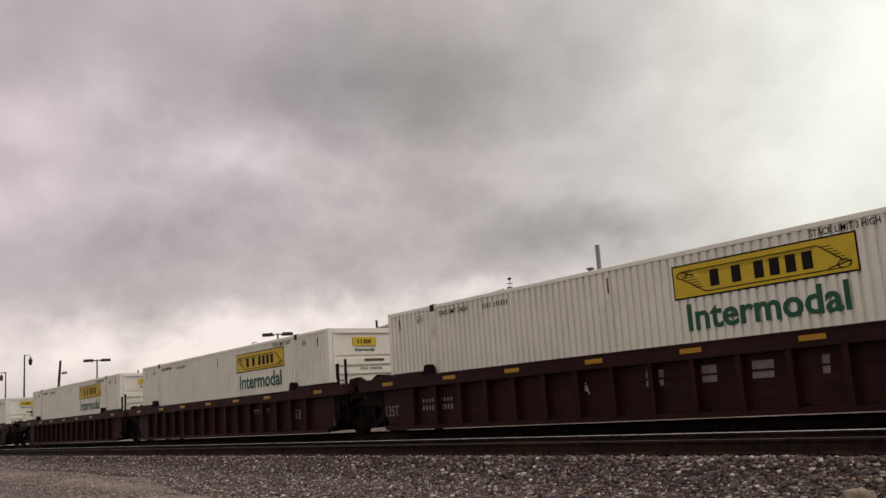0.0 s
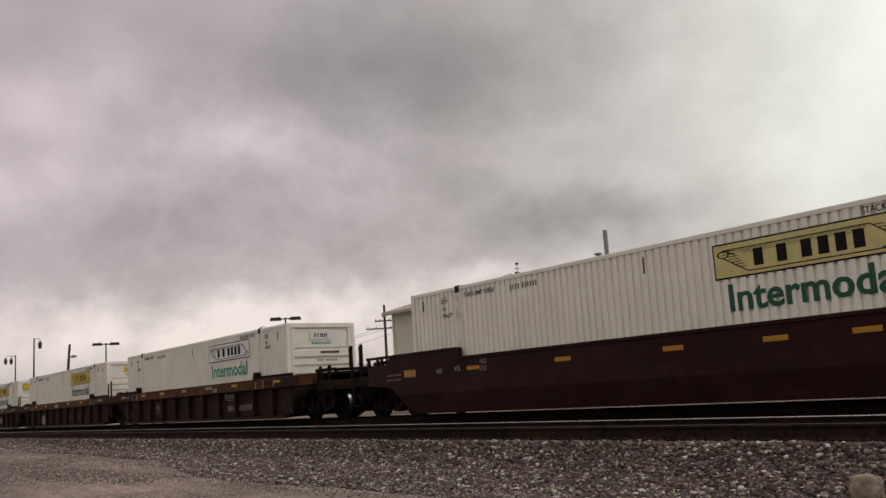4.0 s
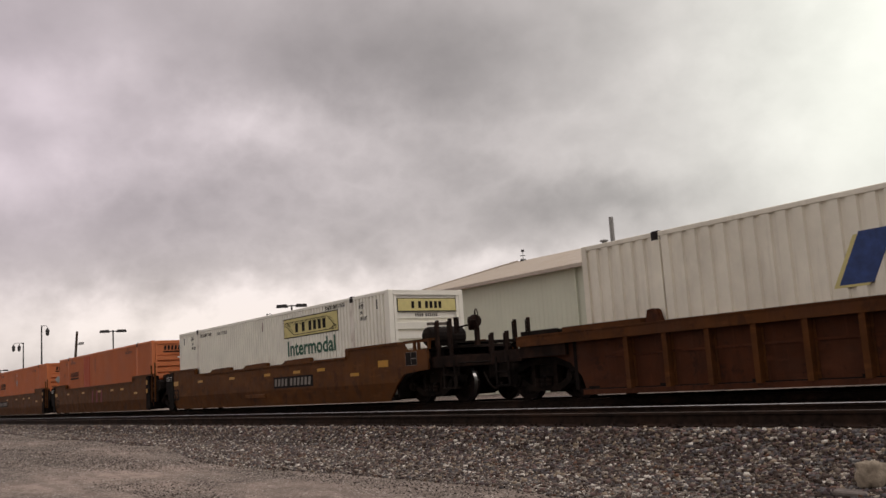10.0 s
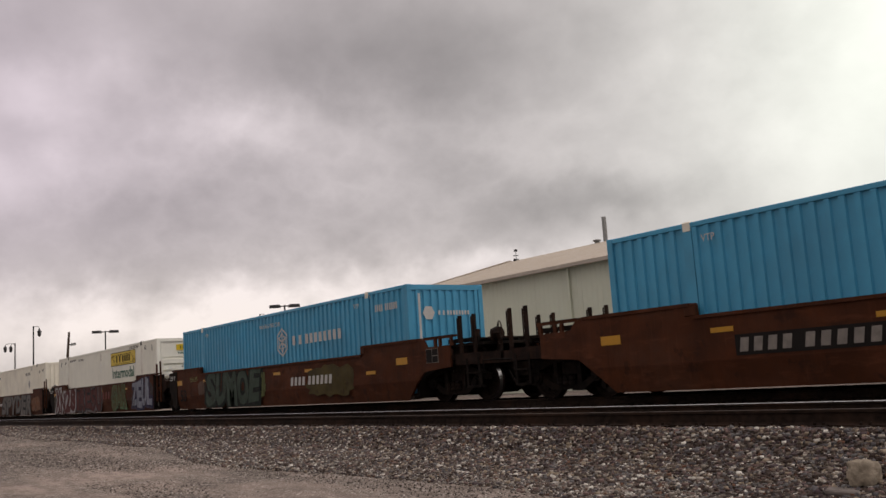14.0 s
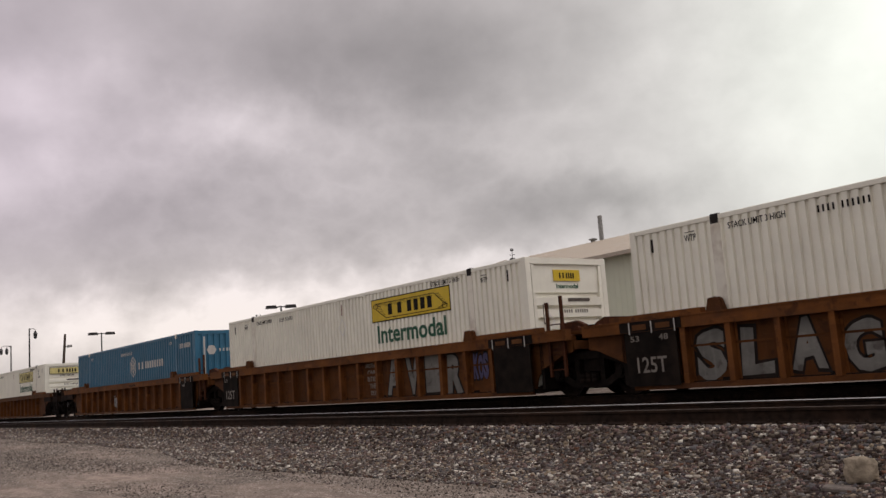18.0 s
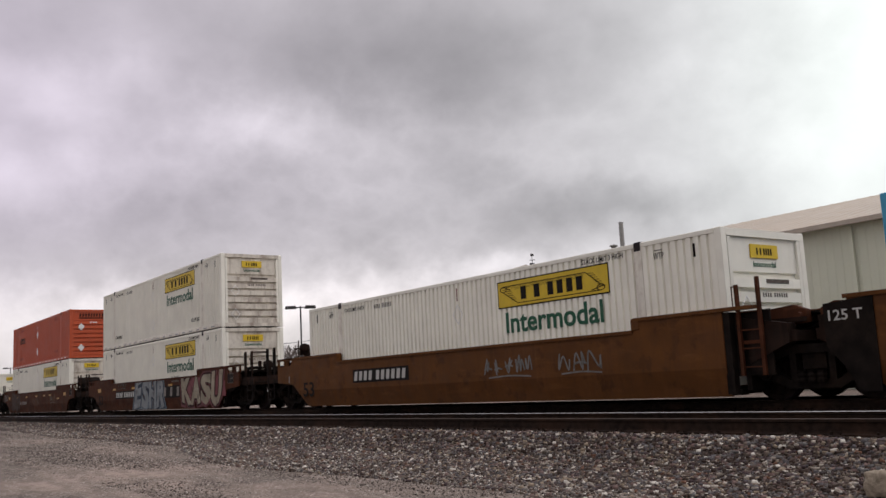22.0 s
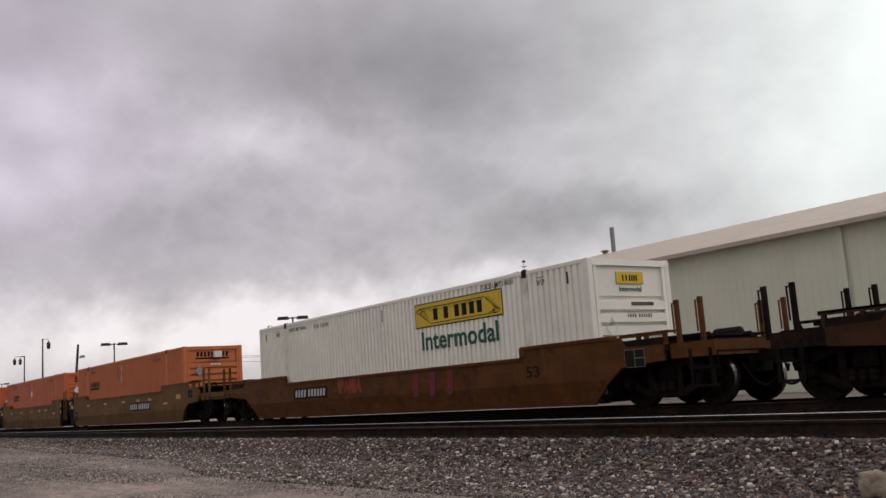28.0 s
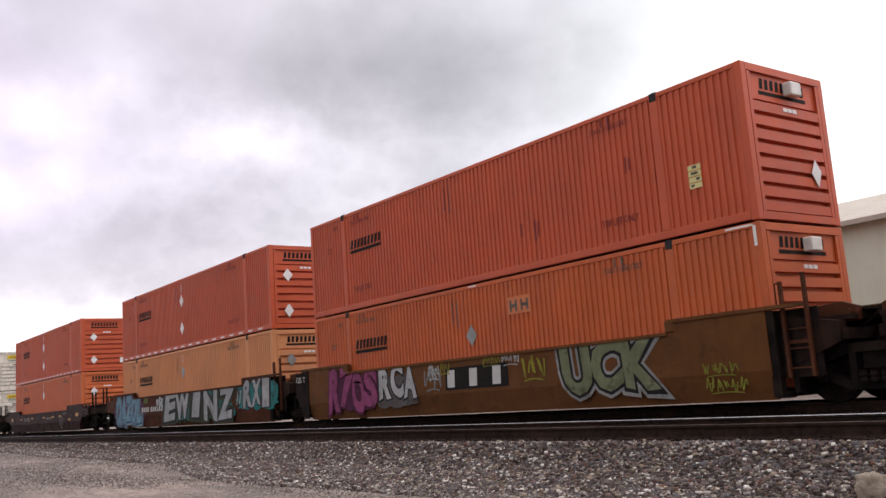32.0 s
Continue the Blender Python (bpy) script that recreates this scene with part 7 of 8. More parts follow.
# ---------------- the train ----------------
NUM = (4, 6)
WHITE, SILVER, BLACK, PINK, RUSTY, EDGE = (0.44, 0.43, 0.42), (0.20, 0.19, 0.175), (0.012, 0.011, 0.012), (0.30, 0.04, 0.075), (0.075, 0.030, 0.011), (0.018, 0.012, 0.010)
MAROON = "dark maroon ribbed well car with worn white markings"
DARK = "dirty dark brown ribbed well car with a rusty orange top sill"
UNITS = [
    dict(x=-94.4, side="ribbed", paint="car_maroon", left="a", right="a", label=MAROON, load=["jb"]),
    dict(x=-75.1, side="ribbed", paint="car_maroon", left="a", right="c", label=MAROON, load=["jb"]),
    dict(x=-51.68, side="ribbed", paint="car_maroon", left="c", right="a", label=MAROON, load=["jb"], brake=-1),
    dict(x=-32.45, side="ribbed", paint="car_maroon", left="a", right="a", label=MAROON, load=["jb"],
         marks=[("53", 5.9, 0.55, 0.42, 0.3, "paint_dim"), ((4, 6), 3.0, 0.8, 1.2, 0.15, "paint_dim")]),
    dict(x=-13.04, side="ribbed", paint="car_maroon", left="a", right="c", label=MAROON, load=["jb"],
         marks=[("125T", -8.3, 0.45, 0.62, 0.28, "paint_dim"), ("A", -0.95, 0.66, 0.2, 0.24, "paint_white"), ((1,), 0.75, 0.72, 0.7, 0.3, "paint_dim"), ((1,), 1.95, 0.72, 0.7, 0.3, "paint_dim"), ((1,), 3.1, 0.72, 0.7, 0.3, "paint_dim"), ((1, 1), 4.4, 0.72, 0.7, 0.3, "paint_dim"), ("53", 5.75, 0.62, 0.5, 0.32, "paint_white"), ((5, 4), -6.6, 0.75, 1.3, 0.12, "paint_dim"), ((5, 4), -6.6, 0.55, 1.3, 0.12, "paint_dim")]),
    dict(x=10.38, side="ribbed", paint="car_brown", sill="car_sill", left="c", right="a", label=DARK, load=["jb_big"],
         marks=[(NUM, -4.95, 0.50, 1.2, 0.2, "paint_dim"), ("53", 8.2, 1.2, 0.28, 0.14, "paint_dim", None, "sill"), ("48", 7.1, 1.2, 0.28, 0.14, "paint_dim", None, "sill")],
         patches=[(-5.95, 0.22, 0.85, 0.62, (0.15, 0.14, 0.13))],
         art=[("REVY", -5.0, 1.16, 0.75, 0.2, WHITE, BLACK, None, 3, 0.12, 0.0, "sill"), ("KOUREY", 1.15, 1.12, 2.0, 0.26, SILVER, RUSTY, None, 4, 0.3, 0.2, "sill"), ("REN", 3.0, 0.45, 0.6, 0.4, WHITE, BLACK, None, 4)]),
    dict(x=29.59, side="ribbed", paint="car_brown", sill="car_sill", left="a", right="a", label=DARK, load=["jb"],
         marks=[((1, 1, 1), 1.6, 0.38, 2.0, 0.42, "red_mark"), ("53", 8.0, 1.2, 0.28, 0.14, "paint_dim", None, "sill"), ("48", 7.0, 1.2, 0.28, 0.14, "paint_dim", None, "sill")],
         art=[("RENt", -4.45, 0.26, 1.0, 0.46, WHITE, BLACK, None, 5), ("SHANE", -0.9, 1.13, 0.7, 0.17, WHITE, BLACK, None, 6, 0.2, 0.1, "sill"), ("EVADE", -3.3, 1.13, 1.1, 0.24, BLACK, RUSTY, None, 7, 0.1, 0.0, "sill"), ("MAN", -2.1, 1.13, 0.8, 0.24, BLACK, RUSTY, None, 8, 0.1, 0.0, "sill"), ("ZIKO", 0.4, 1.13, 1.5, 0.25, BLACK, RUSTY, None, 9, 0.1, 0.0, "sill")]),
    dict(x=48.98, side="ribbed", paint="car_brown", sill="car_sill", left="a", right="c", label=DARK, load=["jb_line"],
         marks=[(NUM, 3.4, 0.42, 2.3, 0.2, "paint_dim"), ("125T", -8.0, 0.32, 0.75, 0.28, "paint_dim"), ("53", -8.3, 1.2, 0.25, 0.13, "paint_dim", None, "sill"), ("48", -7.4, 1.2, 0.25, 0.13, "paint_dim", None, "sill")],
         art=[("RENt", 3.2, 0.80, 0.95, 0.22, SILVER, BLACK, None, 6), ("SHANE", 1.85, 1.26, 0.55, 0.13, WHITE, BLACK, None, 7, 0.2, 0.1, "sill"), ("LOS", 2.45, 1.14, 0.4, 0.13, WHITE, BLACK, None, 8, 0.2, 0.1, "sill"), ("Kn", -4.15, 0.55, 0.6, 0.42, SILVER, RUSTY, None, 7, 0.3)]),
    dict(x=72.35, side="smooth", paint="car_maroon", left="c", right="c", label="dark maroon smooth-sided well car", load=["jb_wide"], brake=1,
         marks=[("53", -8.15, 1.04, 0.28, 0.13, "paint_dim"), ("48", -6.85, 1.06, 0.26, 0.13, "paint_dim"), ("45", -6.1, 1.08, 0.26, 0.13, "paint_dim"), ("40", -5.1, 1.2, 0.26, 0.12, "paint_dim"), ("20", -5.1, 1.04, 0.26, 0.12, "paint_dim"), ((7, 5), -9.1, 1.10, 0.7, 0.05, "paint_dim"), ((6, 6), -9.1, 0.98, 0.7, 0.05, "paint_dim")]),
    dict(x=95.63, side="ribbed", paint="car_yellow", left="c", right="c", label="weathered yellow ribbed well car", load=["sch_pale"], box=1,
         marks=[((1, 1, 1), 1.6, 0.45, 1.7, 0.55, "red_mark"), ("53", -3.4, 0.55, 0.4, 0.3, "ink")], diamonds=0),
    dict(x=119.07, side="smooth", paint="car_maroon", left="c", right="c", label="dark maroon smooth-sided well car with black and white graffiti", load=["jb_wide"], brake=1, tape=False,
         marks=[("53", -8.05, 0.45, 0.62, 0.45, "paint_dim"), ("40", 5.65, 1.27, 0.2, 0.1, "paint_dim"), ("20", 5.65, 1.14, 0.2, 0.1, "paint_dim"), ("45", 6.7, 1.27, 0.2, 0.11, "paint_dim"), ("48", 7.0, 1.25, 0.2, 0.11, "paint_dim"), ("53", 7.75, 1.25, 0.22, 0.12, "paint_dim"), ((6, 4), 8.3, 1.28, 0.7, 0.05, "paint_dim"), ((5, 6), 8.3, 1.17, 0.7, 0.05, "paint_dim")],
         patches=[(-7.2, 0.55, 1.1, 0.55, PINK), (-2.5, 0.62, 1.5, 0.5, PINK), (3.2, 0.22, 0.9, 0.85, PINK), (-6.9, 0.18, 1.2, 0.45, (0.15, 0.010, 0.020)), (-2.4, 0.16, 1.5, 0.5, (0.15, 0.010, 0.020)), (-6.45, 0.16, 4.4, 0.86, WHITE)],
         art=[("JIDER", -6.35, 0.2, 4.35, 1.05, BLACK, WHITE, None, 8, 0.25, 0.15), ("China", -1.15, 0.24, 4.6, 0.95, (0.36, 0.355, 0.35), EDGE, None, 9, 0.15)]),
    dict(x=142.45, side="smooth", paint="car_yellow", left="c", right="a", label="grimy yellow-brown smooth-sided well car", load=["sch_pale"],
         marks=[("53", -7.95, 0.40, 0.66, 0.45, "ink"), (NUM, -4.9, 0.74, 2.6, 0.24, "paint_dim", "ink"), ("A", -2.0, 0.74, 0.2, 0.24, "ink")]),
    dict(x=161.79, side="smooth", paint="car_yellow", left="a", right="a", label="grimy yellow-brown smooth-sided well car", load=["sch_pale"], patch=True, box=1, diamonds=0,
         marks=[("125 T", -9.02, 1.26, 0.58, 0.17, "paint_white"), ("53", -7.95, 0.40, 0.66, 0.45, "ink"), ("C", -3.4, 0.7, 0.2, 0.24, "ink"), ((1, 1, 1), -0.7, 0.58, 2.0, 0.62, "red_mark")]),
    dict(x=181.41, side="smooth", paint="car_yellow", left="a", right="c", label="rusty yellow-brown smooth-sided well car with an air reservoir", load=["jb_wide"], brake=1, tank=1,
         bumps=[(-4.43, -2.5), (-1.39, 0.58), (1.7, 3.7)],
         marks=[("125 T", -9.02, 1.26, 0.58, 0.17, "paint_white"), ("53", -8.3, 0.45, 0.62, 0.45, "ink"), (NUM, 1.2, 0.72, 2.6, 0.24, "paint_dim", "ink")]),
    dict(x=205.11, side="ribbed", paint="car_rust", sill="car_ochre", left="c", right="c", label="rust-brown ribbed well car", load=["swift"], tape=False),
    dict(x=228.45, side="smooth", paint="car_rust", left="c", right="a", label="rust-brown smooth-sided well car covered in silver graffiti", load=["plain"], brake=-1,
         marks=[(NUM, -4.89, 0.76, 2.0, 0.19, "paint_white")],
         patches=[(-8.2, 0.25, 2.5, 1.05, (0.075, 0.055, 0.02)), (5.5, 0.3, 2.3, 0.9, (0.16, 0.06, 0.02))],
         art=[("SiNO", -8.2, 0.28, 2.4, 0.95, (0.15, 0.13, 0.035), BLACK, None, 10, 0.1), ("SPYDER", -2.9, 0.2, 8.4, 1.1, (0.135, 0.118, 0.105), BLACK, None, 11, 0.18, 0.1)]),
    dict(x=247.71, side="smooth", paint="car_rust", left="a", right="a", label="rust-brown smooth-sided well car covered in bright graffiti", load=["jb"],
         marks=[("125 T", -9.02, 1.26, 0.58, 0.17, "paint_white"), ((1, 1, 1), 0.95, 0.72, 1.1, 0.36, "red_mark")],
         patches=[(-3.9, 0.3, 0.9, 0.95, (0.03, 0.045, 0.10)), (-8.3, 0.25, 1.6, 1.0, (0.06, 0.045, 0.03)), (5.2, 0.2, 2.9, 1.15, (0.045, 0.03, 0.03))],
         art=[("XN28", -7.9, 0.2, 4.0, 1.1, (0.085, 0.013, 0.011), (0.40, 0.38, 0.37), (0.36, 0.34, 0.33), 12, 0.2), ("I", -3.75, 0.25, 0.7, 0.95, (0.09, 0.014, 0.010), BLACK, None, 12, 0.05), ("RESU", -3.0, 0.25, 3.7, 1.05, (0.085, 0.016, 0.013), BLACK, (0.15, 0.13, 0.125), 13, 0.18), ("GAR", 2.35, 0.25, 2.2, 1.05, (0.085, 0.075, 0.028), (0.09, 0.15, 0.07), None, 14, 0.15), ("ZEUL", 5.35, 0.28, 2.6, 1.1, (0.24, 0.245, 0.29), (0.022, 0.018, 0.05), (0.035, 0.022, 0.05), 15, 0.12)]),
    dict(x=266.94, side="smooth", paint="car_rust", left="a", right="c", label="rust-brown smooth-sided well car with dark green graffiti", load=["ch"], brake=1,
         marks=[("125 T", -9.02, 1.26, 0.58, 0.17, "paint_white"), ("53", -7.95, 0.40, 0.66, 0.45, "ink"), (NUM, 1.6, 0.70, 2.7, 0.26, "paint_white")],
         patches=[(-1.3, 0.4, 1.1, 0.95, (0.10, 0.11, 0.035)), (-6.1, 0.6, 0.7, 0.55, (0.09, 0.05, 0.035)), (2.6, 0.3, 2.9, 0.95, (0.07, 0.05, 0.015))],
         art=[("SUMOE", -5.3, 0.22, 4.7, 1.15, (0.046, 0.064, 0.046), (0.006, 0.009, 0.006), (0.010, 0.015, 0.009), 16, 0.22, 0.1), ("EWOK", -6.9, 1.16, 0.75, 0.16, (0.22, 0.21, 0.08), RUSTY, None, 17, 0.3)]),
    dict(x=290.34, side="smooth", paint="car_rust", left="c", right="c", label="rust-brown smooth-sided well car with faded tan graffiti", load=["ch"],
         marks=[(NUM, -5.02, 0.72, 2.9, 0.24, "paint_dim", "ink"), ((1, 1, 1), 2.1, 0.55, 2.5, 0.48, "paint_dim", "ink")],
         patches=[(-2.0, 0.22, 4.1, 1.15, (0.11, 0.045, 0.018)), (1.8, 0.4, 3.2, 0.95, (0.13, 0.045, 0.015))],
         art=[("GOST", -1.8, 0.25, 3.55, 1.15, (0.12, 0.085, 0.05), (0.025, 0.022, 0.014), None, 18, 0.14, 0.05)]),
    dict(x=313.49, side="ribbed", paint="car_ochre", left="c", right="c", label="rusty orange ribbed well car", load=["jb_wide"], tape=False),
    dict(x=336.7, side="ribbed", paint="car_ochre", left="c", right="a", label="rusty orange ribbed well car with a black end panel", load=["ch_deep"], tape=False, panels=(1,),
         marks=[((4, 8), 0.8, 1.26, 0.9, 0.07, "ink", None, "sill"), ("48", 7.2, 1.02, 0.26, 0.11, "paint_dim", None, "panel")], art=[("JOEZ", -2.0, 0.4, 0.75, 0.42, WHITE, BLACK, None, 19, 0.25)]),
    dict(x=356.11, side="ribbed", paint="car_ochre", left="a", right="a", label="rusty orange ribbed well car with silver graffiti", load=["jb"], tape=False, panels=(-1, 1),
         marks=[("125T", -7.98, 0.42, 0.72, 0.3, "paint_dim", None, "panel"), ("53", -8.1, 1.02, 0.24, 0.11, "paint_dim", None, "panel"), ("ANOTHER", 1.2, 1.03, 0.6, 0.13, "paint_dim"), ("ONE", 1.3, 0.84, 0.42, 0.13, "paint_dim"), ("BITES", 1.28, 0.66, 0.45, 0.13, "paint_dim"), ("THE", 1.38, 0.47, 0.3, 0.13, "paint_dim"), ("DUST", 1.42, 0.28, 0.4, 0.13, "paint_dim")],
         art=[("AVIR", 2.15, 0.24, 3.6, 0.92, SILVER, EDGE, None, 20, 0.08), ("KOS", 6.05, 0.5, 0.55, 0.55, (0.10, 0.085, 0.16), BLACK, None, 20)]),
    dict(x=375.36, side="ribbed", paint="car_ochre", left="a", right="c", label="rusty orange ribbed well car with silver graffiti", load=["jb"], tape=False, panels=(-1,),
         marks=[("125T", -7.98, 0.42, 0.72, 0.3, "paint_dim", None, "panel"), ("53", -8.1, 1.02, 0.22, 0.11, "paint_dim", None, "panel"), ("48", -7.4, 1.02, 0.22, 0.11, "paint_dim", None, "panel"), ("53", 6.5, 0.45, 0.6, 0.4, "ink")],
         art=[("SLAGK", -6.85, 0.27, 4.75, 0.80, SILVER, EDGE, None, 21, 0.16), ("AVIR", 1.2, 0.22, 3.65, 0.92, SILVER, EDGE, None, 22, 0.08), ("KING", 5.15, 0.75, 0.6, 0.3, SILVER, RUSTY, None, 22, 0.2), ("ACE", 5.2, 0.4, 0.5, 0.3, SILVER, RUSTY, None, 23, 0.2), ("KEBAK", 0.2, 0.25, 0.7, 0.22, SILVER, RUSTY, None, 24, 0.2)]),
    dict(x=398.64, side="smooth", paint="car_rust", left="c", right="c", label="rust-brown smooth-sided well car with faded graffiti", load=["jb", "sch_red"], dashes=True, tank=1, grimy=True,
         marks=[("53", -7.9, 0.41, 0.62, 0.45, "ink"), (NUM, -5.05, 0.64, 2.9, 0.2, "paint_dim")],
         art=[("NEON", -7.0, 0.3, 2.6, 0.95, (0.052, 0.022, 0.012), (0.026, 0.013, 0.008), None, 24, 0.2), ("JHN", -9.7, 1.0, 1.3, 0.42, SILVER, RUSTY, None, 25, 0.3), ("Rafs", 4.3, 0.7, 1.55, 0.45, (0.13, 0.09, 0.06), RUSTY, None, 23, 0.3), ("ZEUR", -0.6, 0.6, 2.0, 0.45, (0.10, 0.05, 0.03), RUSTY, None, 26, 0.3)]),
    dict(x=421.89, side="smooth", paint="car_rust", left="c", right="c", label="rust-brown smooth-sided well car with pink and blue graffiti", load=["jb", "jb"], brake=1, grimy=True,
         marks=[("53", -8.1, 0.40, 0.75, 0.46, "ink"), (NUM, -5.0, 0.72, 2.9, 0.24, "paint_white", "ink"), ((1, 1, 1), 1.98, 0.66, 2.05, 0.38, "paint_dim", "ink"), ("OF ALL THE TRAINS", 2.95, 1.38, 0.95, 0.1, "paint_dim"), ("IN THE WORLD...", 2.98, 1.22, 0.9, 0.1, "paint_dim")],
         patches=[(4.0, 0.5, 2.6, 0.95, (0.24, 0.075, 0.085)), (7.2, 0.45, 1.7, 0.95, (0.22, 0.06, 0.07)), (5.6, 0.4, 1.0, 0.7, (0.09, 0.02, 0.02))],
         art=[("ESHR", -2.1, 0.25, 4.2, 1.12, (0.27, 0.285, 0.295), (0.030, 0.045, 0.070), (0.17, 0.20, 0.23), 25, 0.25, 0.1), ("KASU", 4.2, 0.24, 4.3, 1.12, (0.36, 0.30, 0.22), (0.045, 0.012, 0.012), (0.17, 0.055, 0.060), 26, 0.25), ("KERS", -4.75, 1.16, 1.5, 0.3, (0.10, 0.10, 0.085), RUSTY, None, 27, 0.3)]),
    dict(x=445.29, side="smooth", paint="car_tan", left="c", right="a", label="brown-yellow smooth-sided well car with white tags", load=["jb"], brake=-1, tape=False,
         marks=[("53", -8.2, 0.40, 0.72, 0.45, "ink"), (NUM, -4.96, 0.80, 2.8, 0.26, "paint_white", "ink"), ((1,), -9.23, 0.86, 0.12, 0.22, "paint_dim")],
         art=[("RAFSN", 1.15, 0.70, 1.9, 0.42, SILVER, RUSTY, None, 27, 0.3), ("ZEU", 3.7, 0.70, 1.5, 0.42, SILVER, RUSTY, None, 28, 0.3)]),
    dict(x=464.46, side="smooth", paint="car_tan", left="a", right="a", label="brown-yellow smooth-sided well car with a faded red mark", load=["ch"], tape=False,
         marks=[("125 T", -9.02, 1.26, 0.58, 0.17, "paint_white"), ("53", -7.95, 0.40, 0.66, 0.45, "ink"), ("C", -1.5, 0.82, 0.2, 0.24, "ink"), ((1, 1, 1), 0.5, 0.62, 1.75, 0.62, "red_mark")],
         art=[("RAFS", -5.1, 0.72, 1.1, 0.42, SILVER, RUSTY, None, 29, 0.3), ("23U", -3.95, 0.78, 0.7, 0.28, SILVER, RUSTY, None, 30, 0.3)]),
    dict(x=483.8, side="smooth", paint="car_tan", left="a", right="c", label="brown-yellow smooth-sided well car", load=["sch_pale"], tape=False,
         marks=[("125 T", -9.02, 1.26, 0.58, 0.17, "paint_white"), ("53", -7.95, 0.40, 0.66, 0.45, "ink"), (NUM, 1.8, 0.74, 2.7, 0.24, "paint_white", "ink"), ((1,), -8.38, 0.82, 0.13, 0.22, "paint_dim")]),
    dict(x=507.3, side="smooth", paint="car_olive", left="c", right="a", label="dusty yellow smooth-sided well car with crisp black numbers", load=["sch"], tank=-1, stand=2.37, brackets=(-1, 1),
         marks=[("53", -7.95, 0.40, 0.66, 0.45, "ink"), (NUM, -4.95, 0.74, 2.7, 0.24, "paint_white", "ink"), ((6, 5), -0.7, 0.86, 1.0, 0.07, "ink"), ((8, 6), -0.7, 0.72, 1.2, 0.05, "ink")]),
    dict(x=526.54, side="smooth", paint="car_olive", left="a", right="a", label="dusty yellow smooth-sided well car with a red mark", load=["sch"], brackets=(-1, 1),
         marks=[("125 T", -9.02, 1.26, 0.58, 0.17, "paint_white"), ("53", -7.95, 0.40, 0.66, 0.45, "ink"), ("C", -1.6, 0.66, 0.22, 0.26, "ink"), ((1, 1, 1), 0.5, 0.60, 1.8, 0.64, "red_mark"), ((6, 5), -3.6, 0.6, 1.0, 0.07, "ink")]),
    dict(x=545.56, side="smooth", paint="car_olive", left="a", right="c", label="dusty yellow smooth-sided well car", load=["sch_pale"], box=1, brackets=(-1,),
         marks=[("125 T", -9.02, 1.26, 0.58, 0.17, "paint_white"), ("53", -7.95, 0.40, 0.66, 0.45, "ink"), (NUM, 1.7, 0.74, 2.7, 0.24, "paint_white", "ink")]),
    dict(x=569.1, side="smooth", drop=0.22, paint="car_yellow", left="c", right="c", label="worn yellow smooth-sided well car with red paint marks", load=["jb"], tape=False,
         marks=[(NUM, -5.1, 0.72, 2.0, 0.22, "paint_white", "ink"), ((1, 1, 1), 1.6, 0.5, 1.9, 0.6, "red_mark"), ("53", 6.1, 0.75, 0.45, 0.25, "ink")],
         art=[("PAEA", -2.3, 0.75, 1.3, 0.4, (0.30, 0.05, 0.03), (0.2, 0.09, 0.03), None, 30)]),
    dict(x=592.54, side="smooth", drop=0.22, paint="car_umber", left="c", right="c", label="dark brown smooth-sided well car with a faint white tag", load=["jb", "jb"], brake=1, tape=False, grimy=True,
         marks=[((1,), -0.6, 0.80, 0.5, 0.2, "yellow_old")],
         art=[("MmL", -2.0, 0.40, 2.4, 0.14, SILVER, RUSTY, None, 31, 0.3), ("HO", 4.2, 0.62, 0.6, 0.14, SILVER, RUSTY, None, 31, 0.3), ("LULT", 5.1, 0.62, 1.2, 0.16, SILVER, RUSTY, None, 32, 0.3)]),
    dict(x=615.9, side="smooth", drop=0.20, paint="car_maroon", left="c", right="c", label="dark maroon smooth-sided well car with yellow reflectors", load=["sch", "sch_red"], dashes=True,
         marks=[((3, 5), -4.5, 0.78, 1.7, 0.2, "paint_dim"), ((5, 4, 5), 1.2, 0.8, 1.4, 0.12, "paint_dim"), ],
         art=[("Q", 4.35, 0.28, 0.7, 0.62, (0.03, 0.012, 0.010), SILVER, None, 32), ("YEPAS", 4.9, 1.0, 0.9, 0.16, SILVER, RUSTY, None, 33, 0.3)]),
    dict(x=639.31, side="smooth", paint="car_rust", left="c", right="a", label="rust-brown smooth-sided well car, pale blue and white graffiti", load=["sch_tan", "sch_red"], dashes=True, tape=False,
         marks=[(NUM, -4.87, 0.76, 2.75, 0.2, "paint_white")],
         patches=[(-8.9, 0.2, 4.6, 1.2, (0.07, 0.018, 0.045)), (-2.4, 0.25, 7.9, 1.15, (0.018, 0.13, 0.125)), (5.4, 0.5, 3.4, 1.0, (0.02, 0.15, 0.145)), (-4.6, 1.1, 0.6, 0.3, (0.11, 0.13, 0.03))],
         art=[("OAZOL", -8.5, 0.28, 3.7, 1.1, (0.16, 0.27, 0.34), (0.035, 0.10, 0.18), (0.22, 0.28, 0.32), 33, 0.2), ("PSK", -2.9, 0.9, 0.85, 0.38, WHITE, BLACK, None, 32, 0.2), ("EWINZ", -2.0, 0.3, 7.2, 1.1, (0.34, 0.34, 0.335), BLACK, (0.03, 0.035, 0.012), 34, 0.16, 0.1), ("II", 5.4, 0.75, 0.5, 0.45, (0.34, 0.34, 0.33), BLACK, None, 36, 0.1, 0.3), ("RXI", 6.0, 0.62, 2.2, 0.85, (0.34, 0.34, 0.335), BLACK, None, 35, 0.2)]),
